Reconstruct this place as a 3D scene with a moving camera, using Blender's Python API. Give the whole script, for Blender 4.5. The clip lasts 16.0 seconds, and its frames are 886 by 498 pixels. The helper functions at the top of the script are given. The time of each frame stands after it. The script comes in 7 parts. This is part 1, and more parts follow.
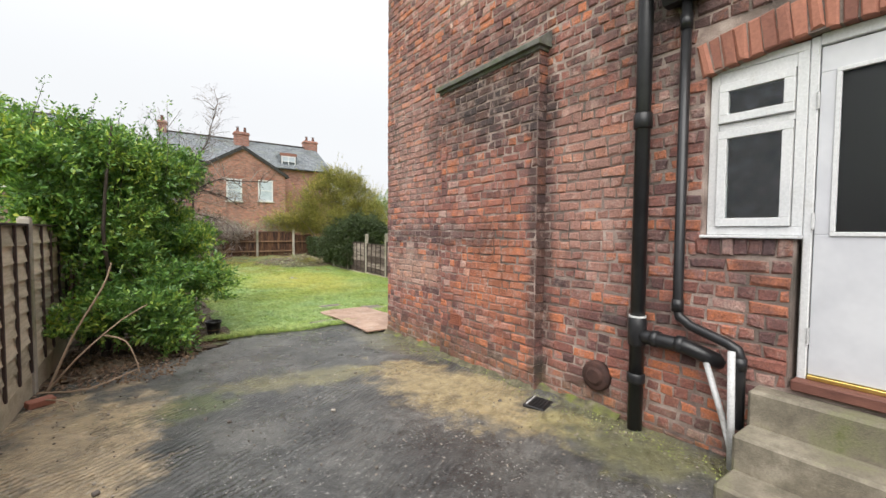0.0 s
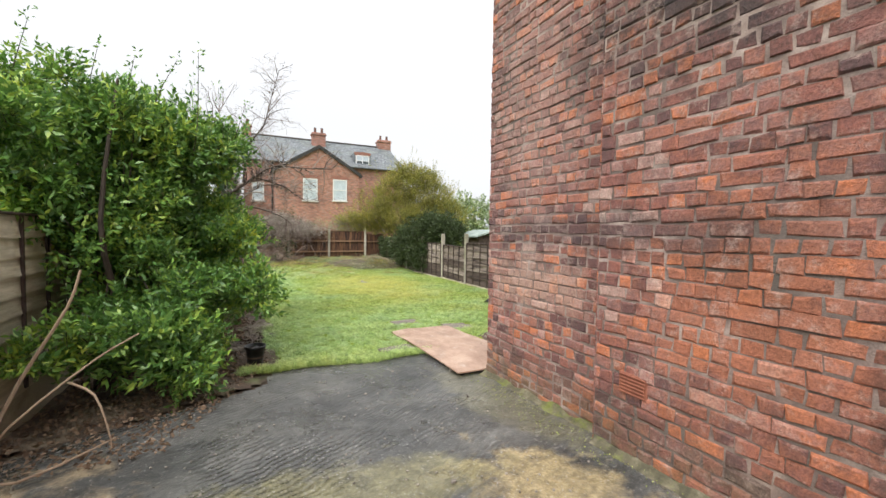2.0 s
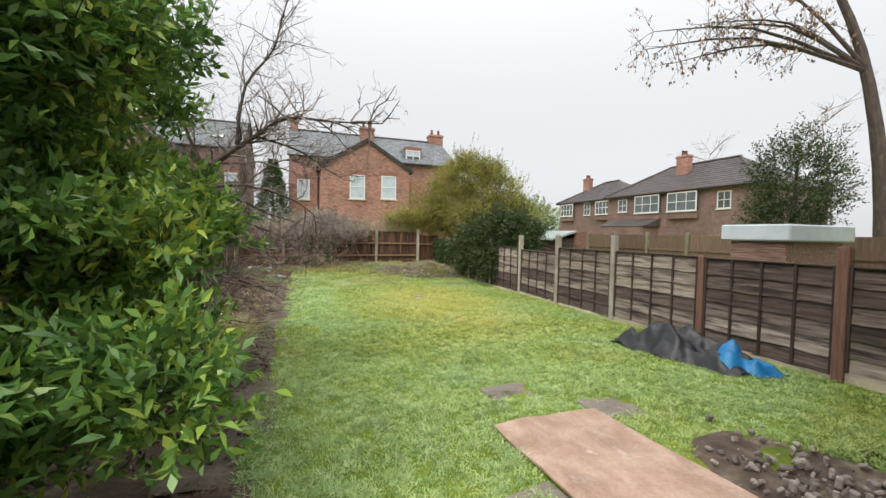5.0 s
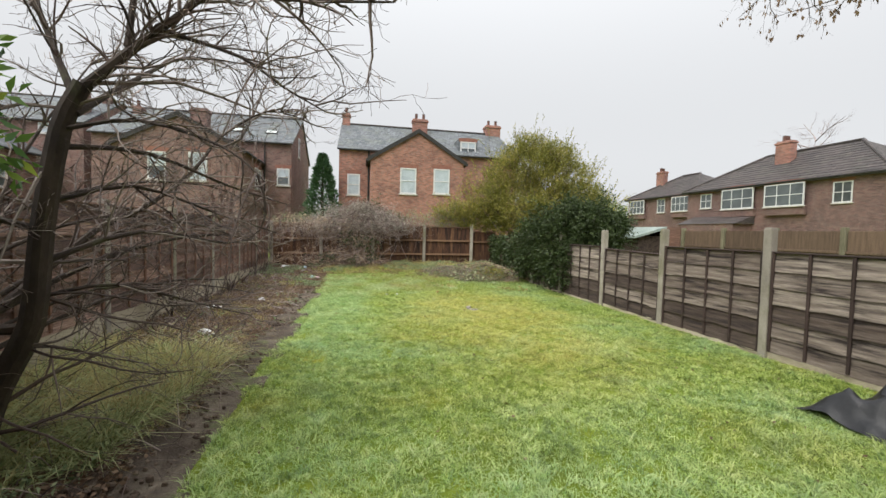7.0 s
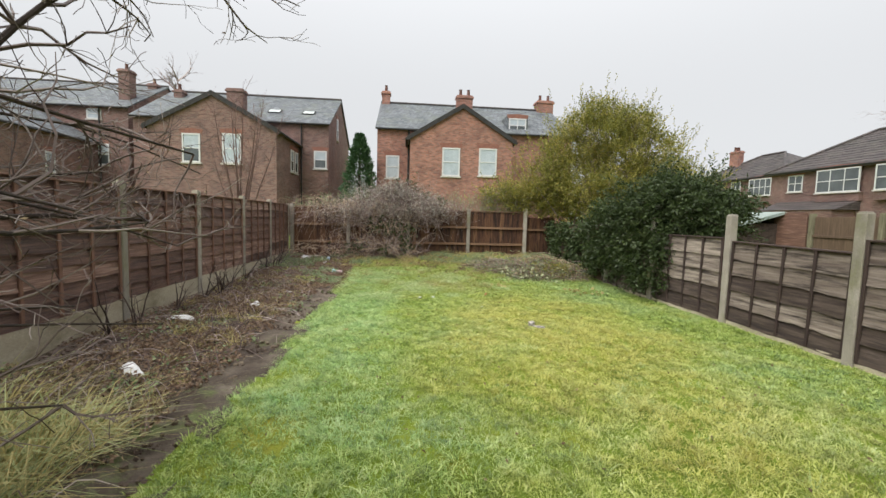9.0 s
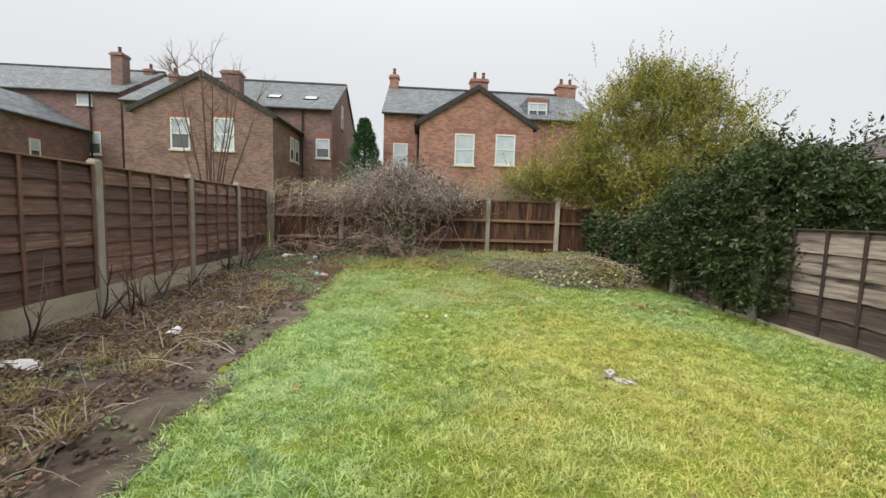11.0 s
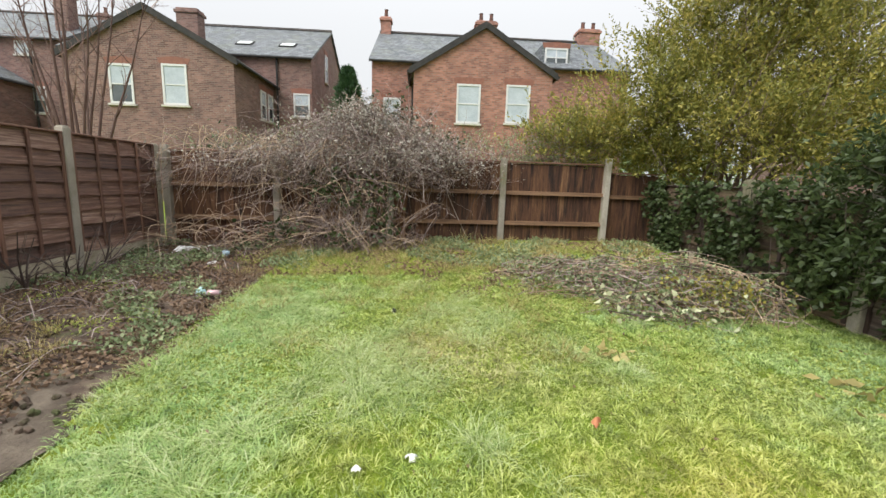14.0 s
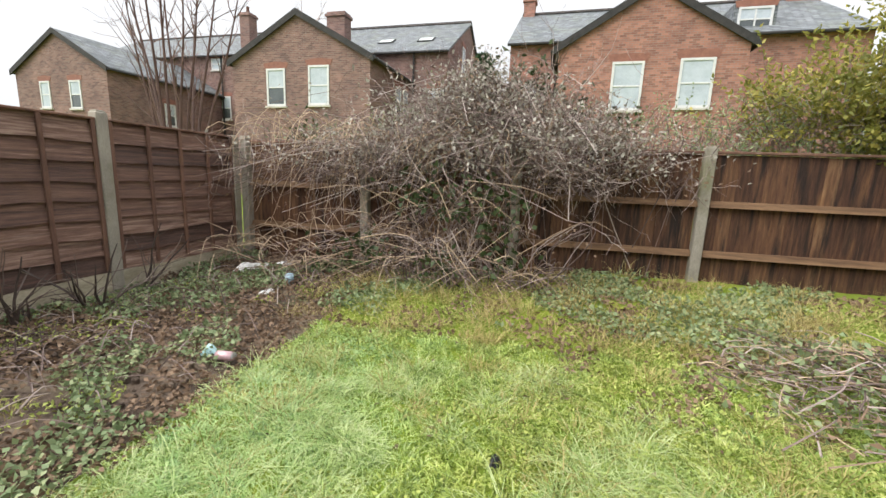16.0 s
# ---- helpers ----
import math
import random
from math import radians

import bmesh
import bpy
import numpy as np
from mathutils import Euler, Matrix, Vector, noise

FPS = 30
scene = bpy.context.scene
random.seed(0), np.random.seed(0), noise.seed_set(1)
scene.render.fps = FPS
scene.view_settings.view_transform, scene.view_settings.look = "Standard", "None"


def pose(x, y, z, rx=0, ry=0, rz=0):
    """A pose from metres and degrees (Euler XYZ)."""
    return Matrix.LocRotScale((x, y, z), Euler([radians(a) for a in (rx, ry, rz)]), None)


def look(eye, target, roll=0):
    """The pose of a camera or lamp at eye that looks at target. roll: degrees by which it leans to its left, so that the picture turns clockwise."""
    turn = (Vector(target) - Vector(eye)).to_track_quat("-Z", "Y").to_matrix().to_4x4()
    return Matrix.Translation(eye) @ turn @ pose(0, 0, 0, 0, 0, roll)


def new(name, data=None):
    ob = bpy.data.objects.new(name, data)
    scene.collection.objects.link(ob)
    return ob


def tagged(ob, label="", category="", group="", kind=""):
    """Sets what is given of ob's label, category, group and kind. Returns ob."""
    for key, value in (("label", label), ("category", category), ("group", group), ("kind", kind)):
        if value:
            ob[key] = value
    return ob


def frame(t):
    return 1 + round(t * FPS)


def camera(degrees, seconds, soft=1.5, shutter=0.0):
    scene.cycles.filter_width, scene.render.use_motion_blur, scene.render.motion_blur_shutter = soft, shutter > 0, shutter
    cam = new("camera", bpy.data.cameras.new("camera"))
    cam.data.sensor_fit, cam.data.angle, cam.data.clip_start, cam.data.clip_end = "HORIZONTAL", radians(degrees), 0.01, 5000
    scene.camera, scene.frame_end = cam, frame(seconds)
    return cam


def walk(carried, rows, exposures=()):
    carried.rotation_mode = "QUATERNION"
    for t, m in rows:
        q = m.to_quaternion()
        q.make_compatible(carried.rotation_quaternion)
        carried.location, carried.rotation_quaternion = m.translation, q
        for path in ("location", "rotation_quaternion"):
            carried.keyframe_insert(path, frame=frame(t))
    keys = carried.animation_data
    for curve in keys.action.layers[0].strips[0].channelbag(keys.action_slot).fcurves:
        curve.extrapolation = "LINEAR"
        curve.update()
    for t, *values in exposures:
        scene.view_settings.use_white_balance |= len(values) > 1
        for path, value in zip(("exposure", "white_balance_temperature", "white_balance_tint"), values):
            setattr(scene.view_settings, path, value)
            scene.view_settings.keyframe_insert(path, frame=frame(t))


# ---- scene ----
cam = camera(95.3, 16.0)
METRES, EYE, TILT, LEAN, TURN = 18.1, 1.5, 0.0, 0.0, -35.4
ROWS = [
    (0.0, 0.0, 0.0, 0.0, 0.02, -2.45, -0.43),
    (0.5, -0.0069, 0.0266, -0.0021, 3.54, -2.45, -0.48),
    (1.0, -0.0129, 0.0559, -0.0032, 7.75, -2.47, -0.62),
    (1.5, -0.0243, 0.086, -0.0036, 8.78, -2.42, -0.71),
    (2.0, -0.0367, 0.1173, -0.0038, 9.76, -2.35, -0.78),
    (2.5, -0.0497, 0.1465, -0.0037, 11.59, -2.31, -0.88),
    (3.0, -0.0644, 0.1756, -0.0028, 13.44, -2.3, -0.9),
    (3.5, -0.0767, 0.2041, -0.0039, 14.37, -2.25, -0.94),
    (4.0, -0.0917, 0.2309, -0.0046, 14.74, -2.22, -0.97),
    (6.5, -0.1465, 0.3795, -0.0124, 21.52, -2.19, -1.37),
    (7.0, -0.1566, 0.4093, -0.014, 24.07, -2.38, -1.38),
    (7.5, -0.1714, 0.441, -0.0168, 26.2, -2.76, -1.49),
    (8.0, -0.1843, 0.4713, -0.0162, 27.85, -3.29, -1.52),
    (8.5, -0.2002, 0.4977, -0.0161, 29.14, -3.89, -1.57),
    (9.0, -0.2155, 0.5227, -0.0161, 30.2, -4.41, -1.57),
    (11.5, -0.2981, 0.6544, -0.0246, 31.73, -5.15, -1.8),
    (12.0, -0.3132, 0.6813, -0.0241, 31.66, -5.43, -1.8),
    (12.5, -0.3274, 0.7099, -0.0229, 31.64, -5.97, -1.77),
    (13.0, -0.3408, 0.7382, -0.0239, 31.64, -6.68, -1.76),
    (13.5, -0.3562, 0.7672, -0.0244, 31.7, -7.89, -1.76),
    (14.0, -0.3717, 0.7948, -0.0241, 32.22, -9.35, -1.79),
    (14.5, -0.39, 0.8201, -0.0237, 34.35, -9.81, -1.85),
    (15.0, -0.407, 0.8431, -0.0221, 38.15, -9.94, -1.97),
    (15.5, -0.4246, 0.8657, -0.0223, 43.71, -10.05, -2.07),
    (16.0, -0.4425, 0.8885, -0.0215, 50.93, -10.29, -2.23),
]
walk(cam, [(t, pose(0, 0, EYE, TILT, LEAN, TURN) @ pose(METRES * x, METRES * y, METRES * z, 90 + pitch, roll, yaw)) for t, x, y, z, yaw, pitch, roll in ROWS],
     exposures=[(0, 1.42), (1.5, 1.48), (2.5, 1.52), (3.2, 1.46), (4.5, 1.32), (6.5, 1.15), (9, 1.15), (12.5, 1.2), (14, 1.35), (16, 1.55)])


# ---- world and light ----
SKY = 7.0
world = bpy.data.worlds.new("overcast_sky")
scene.world = world
world.use_nodes = True
wn, wl = world.node_tree.nodes, world.node_tree.links
wn.clear()
w_out, w_bg = wn.new("ShaderNodeOutputWorld"), wn.new("ShaderNodeBackground")
w_sky, w_hsv, w_mix = wn.new("ShaderNodeTexSky"), wn.new("ShaderNodeHueSaturation"), wn.new("ShaderNodeMix")
w_sky.sky_type, w_sky.sun_disc = "NISHITA", False
w_sky.dust_density, w_sky.air_density = 4.0, 1.0
w_hsv.inputs["Saturation"].default_value = 0.12
w_sky.sun_elevation, w_sky.sun_rotation = radians(50), radians(-130)
# overcast sky: twice as bright overhead as in the mist at the horizon
w_co, w_sep, w_ramp = wn.new("ShaderNodeTexCoord"), wn.new("ShaderNodeSeparateXYZ"), wn.new("ShaderNodeMapRange")
w_cloud = wn.new("ShaderNodeVectorMath")
w_cloud.operation = "SCALE"
w_cloud.inputs[0].default_value = (0.98, 1.0, 1.03)
w_ramp.interpolation_type = "SMOOTHSTEP"
w_ramp.inputs[1].default_value, w_ramp.inputs[2].default_value = 0.2, 1.0
w_ramp.inputs[3].default_value, w_ramp.inputs[4].default_value = SKY / 2, SKY
w_mix.data_type = "RGBA"
w_mix.inputs[0].default_value = 0.85
wl.new(w_co.outputs["Generated"], w_sep.inputs[0])
wl.new(w_sep.outputs[2], w_ramp.inputs[0])
wl.new(w_ramp.outputs[0], w_cloud.inputs["Scale"])
wl.new(w_sky.outputs[0], w_hsv.inputs["Color"])
wl.new(w_hsv.outputs[0], w_mix.inputs[6])
wl.new(w_cloud.outputs[0], w_mix.inputs[7])
wl.new(w_mix.outputs[2], w_bg.inputs["Color"])
wl.new(w_bg.outputs[0], w_out.inputs["Surface"])
w_bg.inputs["Strength"].default_value = 0.1
sun = new("sun", bpy.data.lights.new("sun", "SUN"))
sun.data.energy, sun.data.angle, sun.data.color = 1.5, radians(60), (1, 0.97, 0.92)
sun.matrix_world = look((0, 0, 20), (0.49, 0.41, 19.235))


# ---- materials ----
def shader(name):
    m = bpy.data.materials.new(name)
    m.use_nodes = True
    nt = m.node_tree
    return m, nt, nt.nodes["Principled BSDF"]


def node(nt, kind, **values):
    n = nt.nodes.new("ShaderNode" + kind)
    for k, v in values.items():
        n.inputs[k].default_value = v
    return n


def ramp(nt, fac, stops):
    r = nt.nodes.new("ShaderNodeValToRGB")
    e = r.color_ramp.elements
    e[0].position, e[0].color = stops[0][0], (*stops[0][1], 1)
    e[1].position, e[1].color = stops[-1][0], (*stops[-1][1], 1)
    for p, c in stops[1:-1]:
        n = e.new(p)
        n.color = (*c, 1)
    nt.links.new(fac, r.inputs[0])
    return r.outputs[0]


def mixc(nt, fac, a, b, mode="MIX"):
    m = nt.nodes.new("ShaderNodeMix")
    m.data_type, m.blend_type = "RGBA", mode
    for sock, v in ((m.inputs[0], fac), (m.inputs[6], a), (m.inputs[7], b)):
        if isinstance(v, bpy.types.NodeSocket):
            nt.links.new(v, sock)
        elif isinstance(v, tuple):
            sock.default_value = (*v, 1)
        else:
            sock.default_value = v
    return m.outputs[2]


def mathn(nt, op, a, b=0.0):
    m = nt.nodes.new("ShaderNodeMath")
    m.operation = op
    m.use_clamp = op in ("MULTIPLY_ADD", "SUBTRACT")
    for sock, v in ((m.inputs[0], a), (m.inputs[1], b)):
        if isinstance(v, bpy.types.NodeSocket):
            nt.links.new(v, sock)
        else:
            sock.default_value = v
    return m.outputs[0]


def place(nt, stretch=(1, 1, 1)):
    g = nt.nodes.new("ShaderNodeNewGeometry")
    mp = nt.nodes.new("ShaderNodeMapping")
    mp.inputs["Scale"].default_value = stretch
    nt.links.new(g.outputs["Position"], mp.inputs["Vector"])
    return mp.outputs[0], g


def noisy(nt, co, scale, detail=4, rough=0.6):
    n = node(nt, "TexNoise", Scale=scale, Detail=detail, Roughness=rough)
    nt.links.new(co, n.inputs["Vector"])
    return n.outputs[0]


def surface(name, stops, scale=6, stretch=(1, 1, 1), rough=0.8, bump=0.3, bump_scale=60, vary="", vary_amount=0.35,
            stains=(), metal=0.0, depth=0.01, spec=0.4):
    """stops: colours along a noise; vary: 'object' or 'island' shifts each piece; stains: (colour, scale, low, high)."""
    m, nt, p = shader(name)
    co, g = place(nt, stretch)
    fac = noisy(nt, co, scale)
    if vary:
        src = nt.nodes.new("ShaderNodeObjectInfo").outputs["Random"] if vary == "object" else g.outputs["Random Per Island"]
        fac = mathn(nt, "ADD", mathn(nt, "MULTIPLY", fac, 1 - vary_amount), mathn(nt, "MULTIPLY", src, vary_amount))
    col = ramp(nt, fac, stops)
    for colour, s, lo, hi in stains:
        n = noisy(nt, co, s, 5, 0.65)
        mask = nt.nodes.new("ShaderNodeMapRange")
        mask.inputs[1].default_value, mask.inputs[2].default_value = lo, hi
        nt.links.new(n, mask.inputs[0])
        col = mixc(nt, mask.outputs[0], col, colour)
    fine = noisy(nt, co, bump_scale, 5, 0.7)
    col = mixc(nt, 0.35, col, ramp(nt, fine, [(0.3, (0.25, 0.25, 0.25)), (0.7, (0.75, 0.75, 0.75))]), "OVERLAY")
    nt.links.new(col, p.inputs["Base Color"])
    p.inputs["Roughness"].default_value, p.inputs["Metallic"].default_value = rough, metal
    p.inputs["Specular IOR Level"].default_value = spec
    if bump:
        b = node(nt, "Bump", Strength=bump, Distance=depth)
        nt.links.new(fine, b.inputs["Height"])
        nt.links.new(b.outputs[0], p.inputs["Normal"])
    return m


def foliage(name, stops, rough=0.5, glow=0.35, spec=0.4, tuft=5.0, weights=(0.45, 0.25, 0.3)):
    """Leaves: each leaf its own tone, part of the light passing through."""
    m, nt, p = shader(name)
    co, g = place(nt)
    fac = mathn(nt, "ADD", mathn(nt, "MULTIPLY", noisy(nt, co, 1.1, 3), weights[0]), mathn(nt, "ADD", mathn(nt, "MULTIPLY", noisy(nt, co, tuft, 3), weights[1]), mathn(nt, "MULTIPLY", g.outputs["Random Per Island"], weights[2])))
    col = ramp(nt, fac, stops)
    nt.links.new(col, p.inputs["Base Color"])
    p.inputs["Roughness"].default_value = rough
    p.inputs["Specular IOR Level"].default_value = spec
    tr = nt.nodes.new("ShaderNodeBsdfTranslucent")
    nt.links.new(col, tr.inputs["Color"])
    mx = nt.nodes.new("ShaderNodeMixShader")
    mx.inputs[0].default_value = glow
    nt.links.new(p.outputs[0], mx.inputs[1])
    nt.links.new(tr.outputs[0], mx.inputs[2])
    nt.links.new(mx.outputs[0], nt.nodes["Material Output"].inputs["Surface"])
    return m


BRICK_STOPS = [(0.05, (0.065, 0.042, 0.043)), (0.25, (0.165, 0.074, 0.066)), (0.4, (0.28, 0.106, 0.078)), (0.52, (0.24, 0.122, 0.106)), (0.62, (0.35, 0.135, 0.088)),
               (0.7, (0.5, 0.165, 0.072)), (0.76, (0.34, 0.165, 0.14)), (0.92, (0.56, 0.41, 0.34))]


def brickwork(name, vary):
    """Old hand-made bricks: every brick its own tone, blotches, soot high up and green algae at the foot."""
    m, nt, p = shader(name)
    co, g = place(nt)
    src = nt.nodes.new("ShaderNodeObjectInfo").outputs["Random"] if vary == "object" else g.outputs["Random Per Island"]
    fac = mathn(nt, "ADD", mathn(nt, "MULTIPLY", src, 0.66), mathn(nt, "MULTIPLY", noisy(nt, co, 15, 6, 0.75), 0.34))
    fac = mathn(nt, "ADD", fac, mathn(nt, "MULTIPLY", mathn(nt, "ADD", noisy(nt, co, 0.9, 3), -0.5), 0.55))
    col = ramp(nt, fac, BRICK_STOPS)
    sep = nt.nodes.new("ShaderNodeSeparateXYZ")
    nt.links.new(co, sep.inputs[0])

    def band(sock, lo, hi):
        r = nt.nodes.new("ShaderNodeMapRange")
        r.inputs[1].default_value, r.inputs[2].default_value = lo, hi
        nt.links.new(sock, r.inputs[0])
        return r.outputs[0]
    soot = mathn(nt, "MULTIPLY", band(noisy(nt, co, 1.1, 6, 0.75), 0.54, 0.72), 0.65)
    col = mixc(nt, soot, col, (0.035, 0.03, 0.03))
    rag = noisy(nt, co, 3.2, 7, 0.75)

    def blot(y, z, ry, rz, soft=0.7):
        mp = nt.nodes.new("ShaderNodeMapping")
        mp.vector_type = "TEXTURE"
        mp.inputs["Location"].default_value, mp.inputs["Scale"].default_value = (0, y, z), (100, ry, rz)
        nt.links.new(g.outputs["Position"], mp.inputs["Vector"])
        ln = nt.nodes.new("ShaderNodeVectorMath")
        ln.operation = "LENGTH"
        nt.links.new(mp.outputs[0], ln.inputs[0])
        return band(mathn(nt, "ADD", ln.outputs["Value"], mathn(nt, "MULTIPLY", mathn(nt, "ADD", rag, -0.5), 3.4)), 1.25, 1.25 - soft)
    # the narrow blot at y 2.72 paints shadow and soot down the pier's edge
    for y, z, ry, rz, colour, k in ((3.3, 1.1, 0.75, 0.75, (0.5, 0.17, 0.07), 0.45), (5.3, 0.95, 0.7, 0.3, (0.55, 0.4, 0.31), 0.45), (2.2, 1.9, 0.5, 0.9, (0.45, 0.26, 0.2), 0.5), (5.4, 2.7, 0.7, 1.2, (0.4, 0.25, 0.21), 0.45),
                                    (3.6, 3.0, 1.0, 0.6, (0.03, 0.026, 0.026), 0.85), (2.72, 1.8, 0.12, 2.2, (0.04, 0.03, 0.03), 0.8), (4.6, 1.45, 1.6, 0.16, (0.05, 0.04, 0.045), 0.7), (0.9, 1.9, 0.6, 0.9, (0.06, 0.045, 0.05), 0.6), (1.3, 3.3, 0.9, 0.7, (0.05, 0.036, 0.036), 0.75)):
        col = mixc(nt, mathn(nt, "MULTIPLY", blot(y, z, ry, rz), k), col, colour)
    grime = mathn(nt, "MULTIPLY", band(noisy(nt, co, 8.0, 7, 0.8), 0.52, 0.66), 0.45)
    col = mixc(nt, grime, col, (0.075, 0.047, 0.045))
    bloom = mathn(nt, "MULTIPLY", band(noisy(nt, co, 6.5, 7, 0.8), 0.53, 0.66), 0.55)
    col = mixc(nt, bloom, col, (0.46, 0.34, 0.29))
    algae = mathn(nt, "MULTIPLY", band(noisy(nt, co, 5, 5, 0.7), 0.35, 0.6), band(sep.outputs[2], 0.3, -0.2))
    col = mixc(nt, mathn(nt, "MULTIPLY", algae, 0.75), col, (0.09, 0.1, 0.045))
    fine = noisy(nt, co, 70, 6, 0.75)
    col = mixc(nt, 0.7, col, ramp(nt, fine, [(0.3, (0.2, 0.2, 0.2)), (0.7, (0.8, 0.8, 0.8))]), "OVERLAY")
    nt.links.new(col, p.inputs["Base Color"])
    p.inputs["Roughness"].default_value = 0.82
    b = node(nt, "Bump", Strength=1.0, Distance=0.012)
    nt.links.new(mathn(nt, "ADD", fine, noisy(nt, co, 18, 4)), b.inputs["Height"])
    nt.links.new(b.outputs[0], p.inputs["Normal"])
    return m


def far_brick(name, tint):
    """Brick walls some thirty metres off: courses and joints in the material."""
    m, nt, p = shader(name)
    g = nt.nodes.new("ShaderNodeNewGeometry")
    sep, com = nt.nodes.new("ShaderNodeSeparateXYZ"), nt.nodes.new("ShaderNodeCombineXYZ")
    nt.links.new(g.outputs["Position"], sep.inputs[0])
    nt.links.new(mathn(nt, "ADD", sep.outputs[0], sep.outputs[1]), com.inputs[0])
    nt.links.new(sep.outputs[2], com.inputs[1])
    bt = node(nt, "TexBrick", Scale=1.0)
    bt.inputs["Brick Width"].default_value, bt.inputs["Row Height"].default_value = 0.225, 0.075
    bt.inputs["Mortar Size"].default_value = 0.006
    bt.inputs["Color1"].default_value = (*[c * 0.68 for c in tint], 1)
    bt.inputs["Color2"].default_value = (*[c * 1.3 for c in tint], 1)
    bt.inputs["Mortar"].default_value = (0.24, 0.2, 0.18, 1)
    nt.links.new(com.outputs[0], bt.inputs["Vector"])
    patch = ramp(nt, noisy(nt, g.outputs["Position"], 0.7, 6, 0.7), [(0.3, (0.3, 0.3, 0.32)), (0.5, (0.5, 0.5, 0.5)), (0.7, (0.68, 0.66, 0.64))])
    nt.links.new(mixc(nt, 0.8, bt.outputs[0], patch, "OVERLAY"), p.inputs["Base Color"])
    p.inputs["Roughness"].default_value = 0.9
    return m


BRICK_PIECE, BRICK_REST = brickwork("old_brick_piece", "object"), brickwork("old_brick", "island")
MORTAR = surface("lime_mortar", [(0.3, (0.12, 0.085, 0.074)), (0.5, (0.26, 0.195, 0.168)), (0.7, (0.47, 0.38, 0.33))], 4, bump=0.8, bump_scale=90,
                 stains=[((0.101, 0.086, 0.073), 1.1, 0.5, 0.7)])
FAR_RED, FAR_BROWN, FAR_DARK = far_brick("far_red_brick", (0.29, 0.134, 0.1)), far_brick("far_brown_brick", (0.175, 0.098, 0.084)), far_brick("far_dark_brick", (0.14, 0.076, 0.068))
def roofing(name, dark, light, wide, high, moss):
    """Courses of slates or tiles, each with its own tone, dark lower edges and blotches of lichen."""
    m, nt, p = shader(name)
    g = nt.nodes.new("ShaderNodeNewGeometry")
    sep, com = nt.nodes.new("ShaderNodeSeparateXYZ"), nt.nodes.new("ShaderNodeCombineXYZ")
    nt.links.new(g.outputs["Position"], sep.inputs[0])
    nt.links.new(mathn(nt, "ADD", sep.outputs[0], mathn(nt, "MULTIPLY", sep.outputs[1], 0.37)), com.inputs[0])
    nt.links.new(sep.outputs[2], com.inputs[1])
    bt = node(nt, "TexBrick", Scale=1.0)
    bt.inputs["Brick Width"].default_value, bt.inputs["Row Height"].default_value = wide, high
    bt.inputs["Mortar Size"].default_value = high * 0.1
    bt.inputs["Color1"].default_value, bt.inputs["Color2"].default_value = (*dark, 1), (*light, 1)
    bt.inputs["Mortar"].default_value = (*[c * 0.35 for c in dark], 1)
    nt.links.new(com.outputs[0], bt.inputs["Vector"])
    blot = nt.nodes.new("ShaderNodeMapRange")
    blot.inputs[1].default_value, blot.inputs[2].default_value, blot.inputs[4].default_value = 0.5, 0.72, 0.6
    nt.links.new(noisy(nt, g.outputs["Position"], 0.9, 7, 0.75), blot.inputs[0])
    col = mixc(nt, blot.outputs[0], bt.outputs[0], moss)
    col = mixc(nt, 0.6, col, ramp(nt, noisy(nt, g.outputs["Position"], 3.0, 6, 0.7), [(0.3, (0.25, 0.25, 0.25)), (0.7, (0.75, 0.75, 0.75))]), "OVERLAY")
    nt.links.new(col, p.inputs["Base Color"])
    p.inputs["Roughness"].default_value = 0.6
    b = node(nt, "Bump", Strength=0.6, Distance=0.03)
    nt.links.new(bt.outputs["Fac"], b.inputs["Height"])
    b.invert = True
    nt.links.new(b.outputs[0], p.inputs["Normal"])
    return m


SLATE = roofing("roof_slate", (0.085, 0.098, 0.108), (0.19, 0.205, 0.22), 0.3, 0.13, (0.17, 0.19, 0.13))
ROOF_TILE = roofing("roof_tile", (0.05, 0.042, 0.042), (0.11, 0.088, 0.084), 0.27, 0.17, (0.1, 0.1, 0.075))
FASCIA = surface("black_barge_board", [(0.3, (0.02, 0.02, 0.02)), (0.7, (0.045, 0.04, 0.04))], 5)
WHITE_PAINT = surface("white_window_plastic", [(0.3, (0.539, 0.546, 0.553)), (0.7, (0.614, 0.614, 0.614))], 3, rough=0.35, bump=0.05, stains=[((0.374, 0.359, 0.315), 2.5, 0.6, 0.85)])
DOOR_WHITE = surface("white_door_paint", [(0.3, (0.5, 0.505, 0.53)), (0.7, (0.53, 0.535, 0.56))], 1.5, rough=0.4, bump=0.0, bump_scale=1.2)
CREAM_BLIND = surface("pale_blind", [(0.3, (0.45, 0.5, 0.5)), (0.7, (0.6, 0.64, 0.62))], 2, bump=0)
CHIMNEY_POT = surface("sooty_terracotta_pot", [(0.3, (0.06, 0.035, 0.03)), (0.7, (0.17, 0.075, 0.055))], 6)


def glass_like(name, colour, rough=0.06):
    m, nt, p = shader(name)
    p.inputs["Base Color"].default_value = (*colour, 1)
    p.inputs["Roughness"].default_value = rough
    p.inputs["Transmission Weight"].default_value = 1.0
    p.inputs["IOR"].default_value = 1.45
    return m


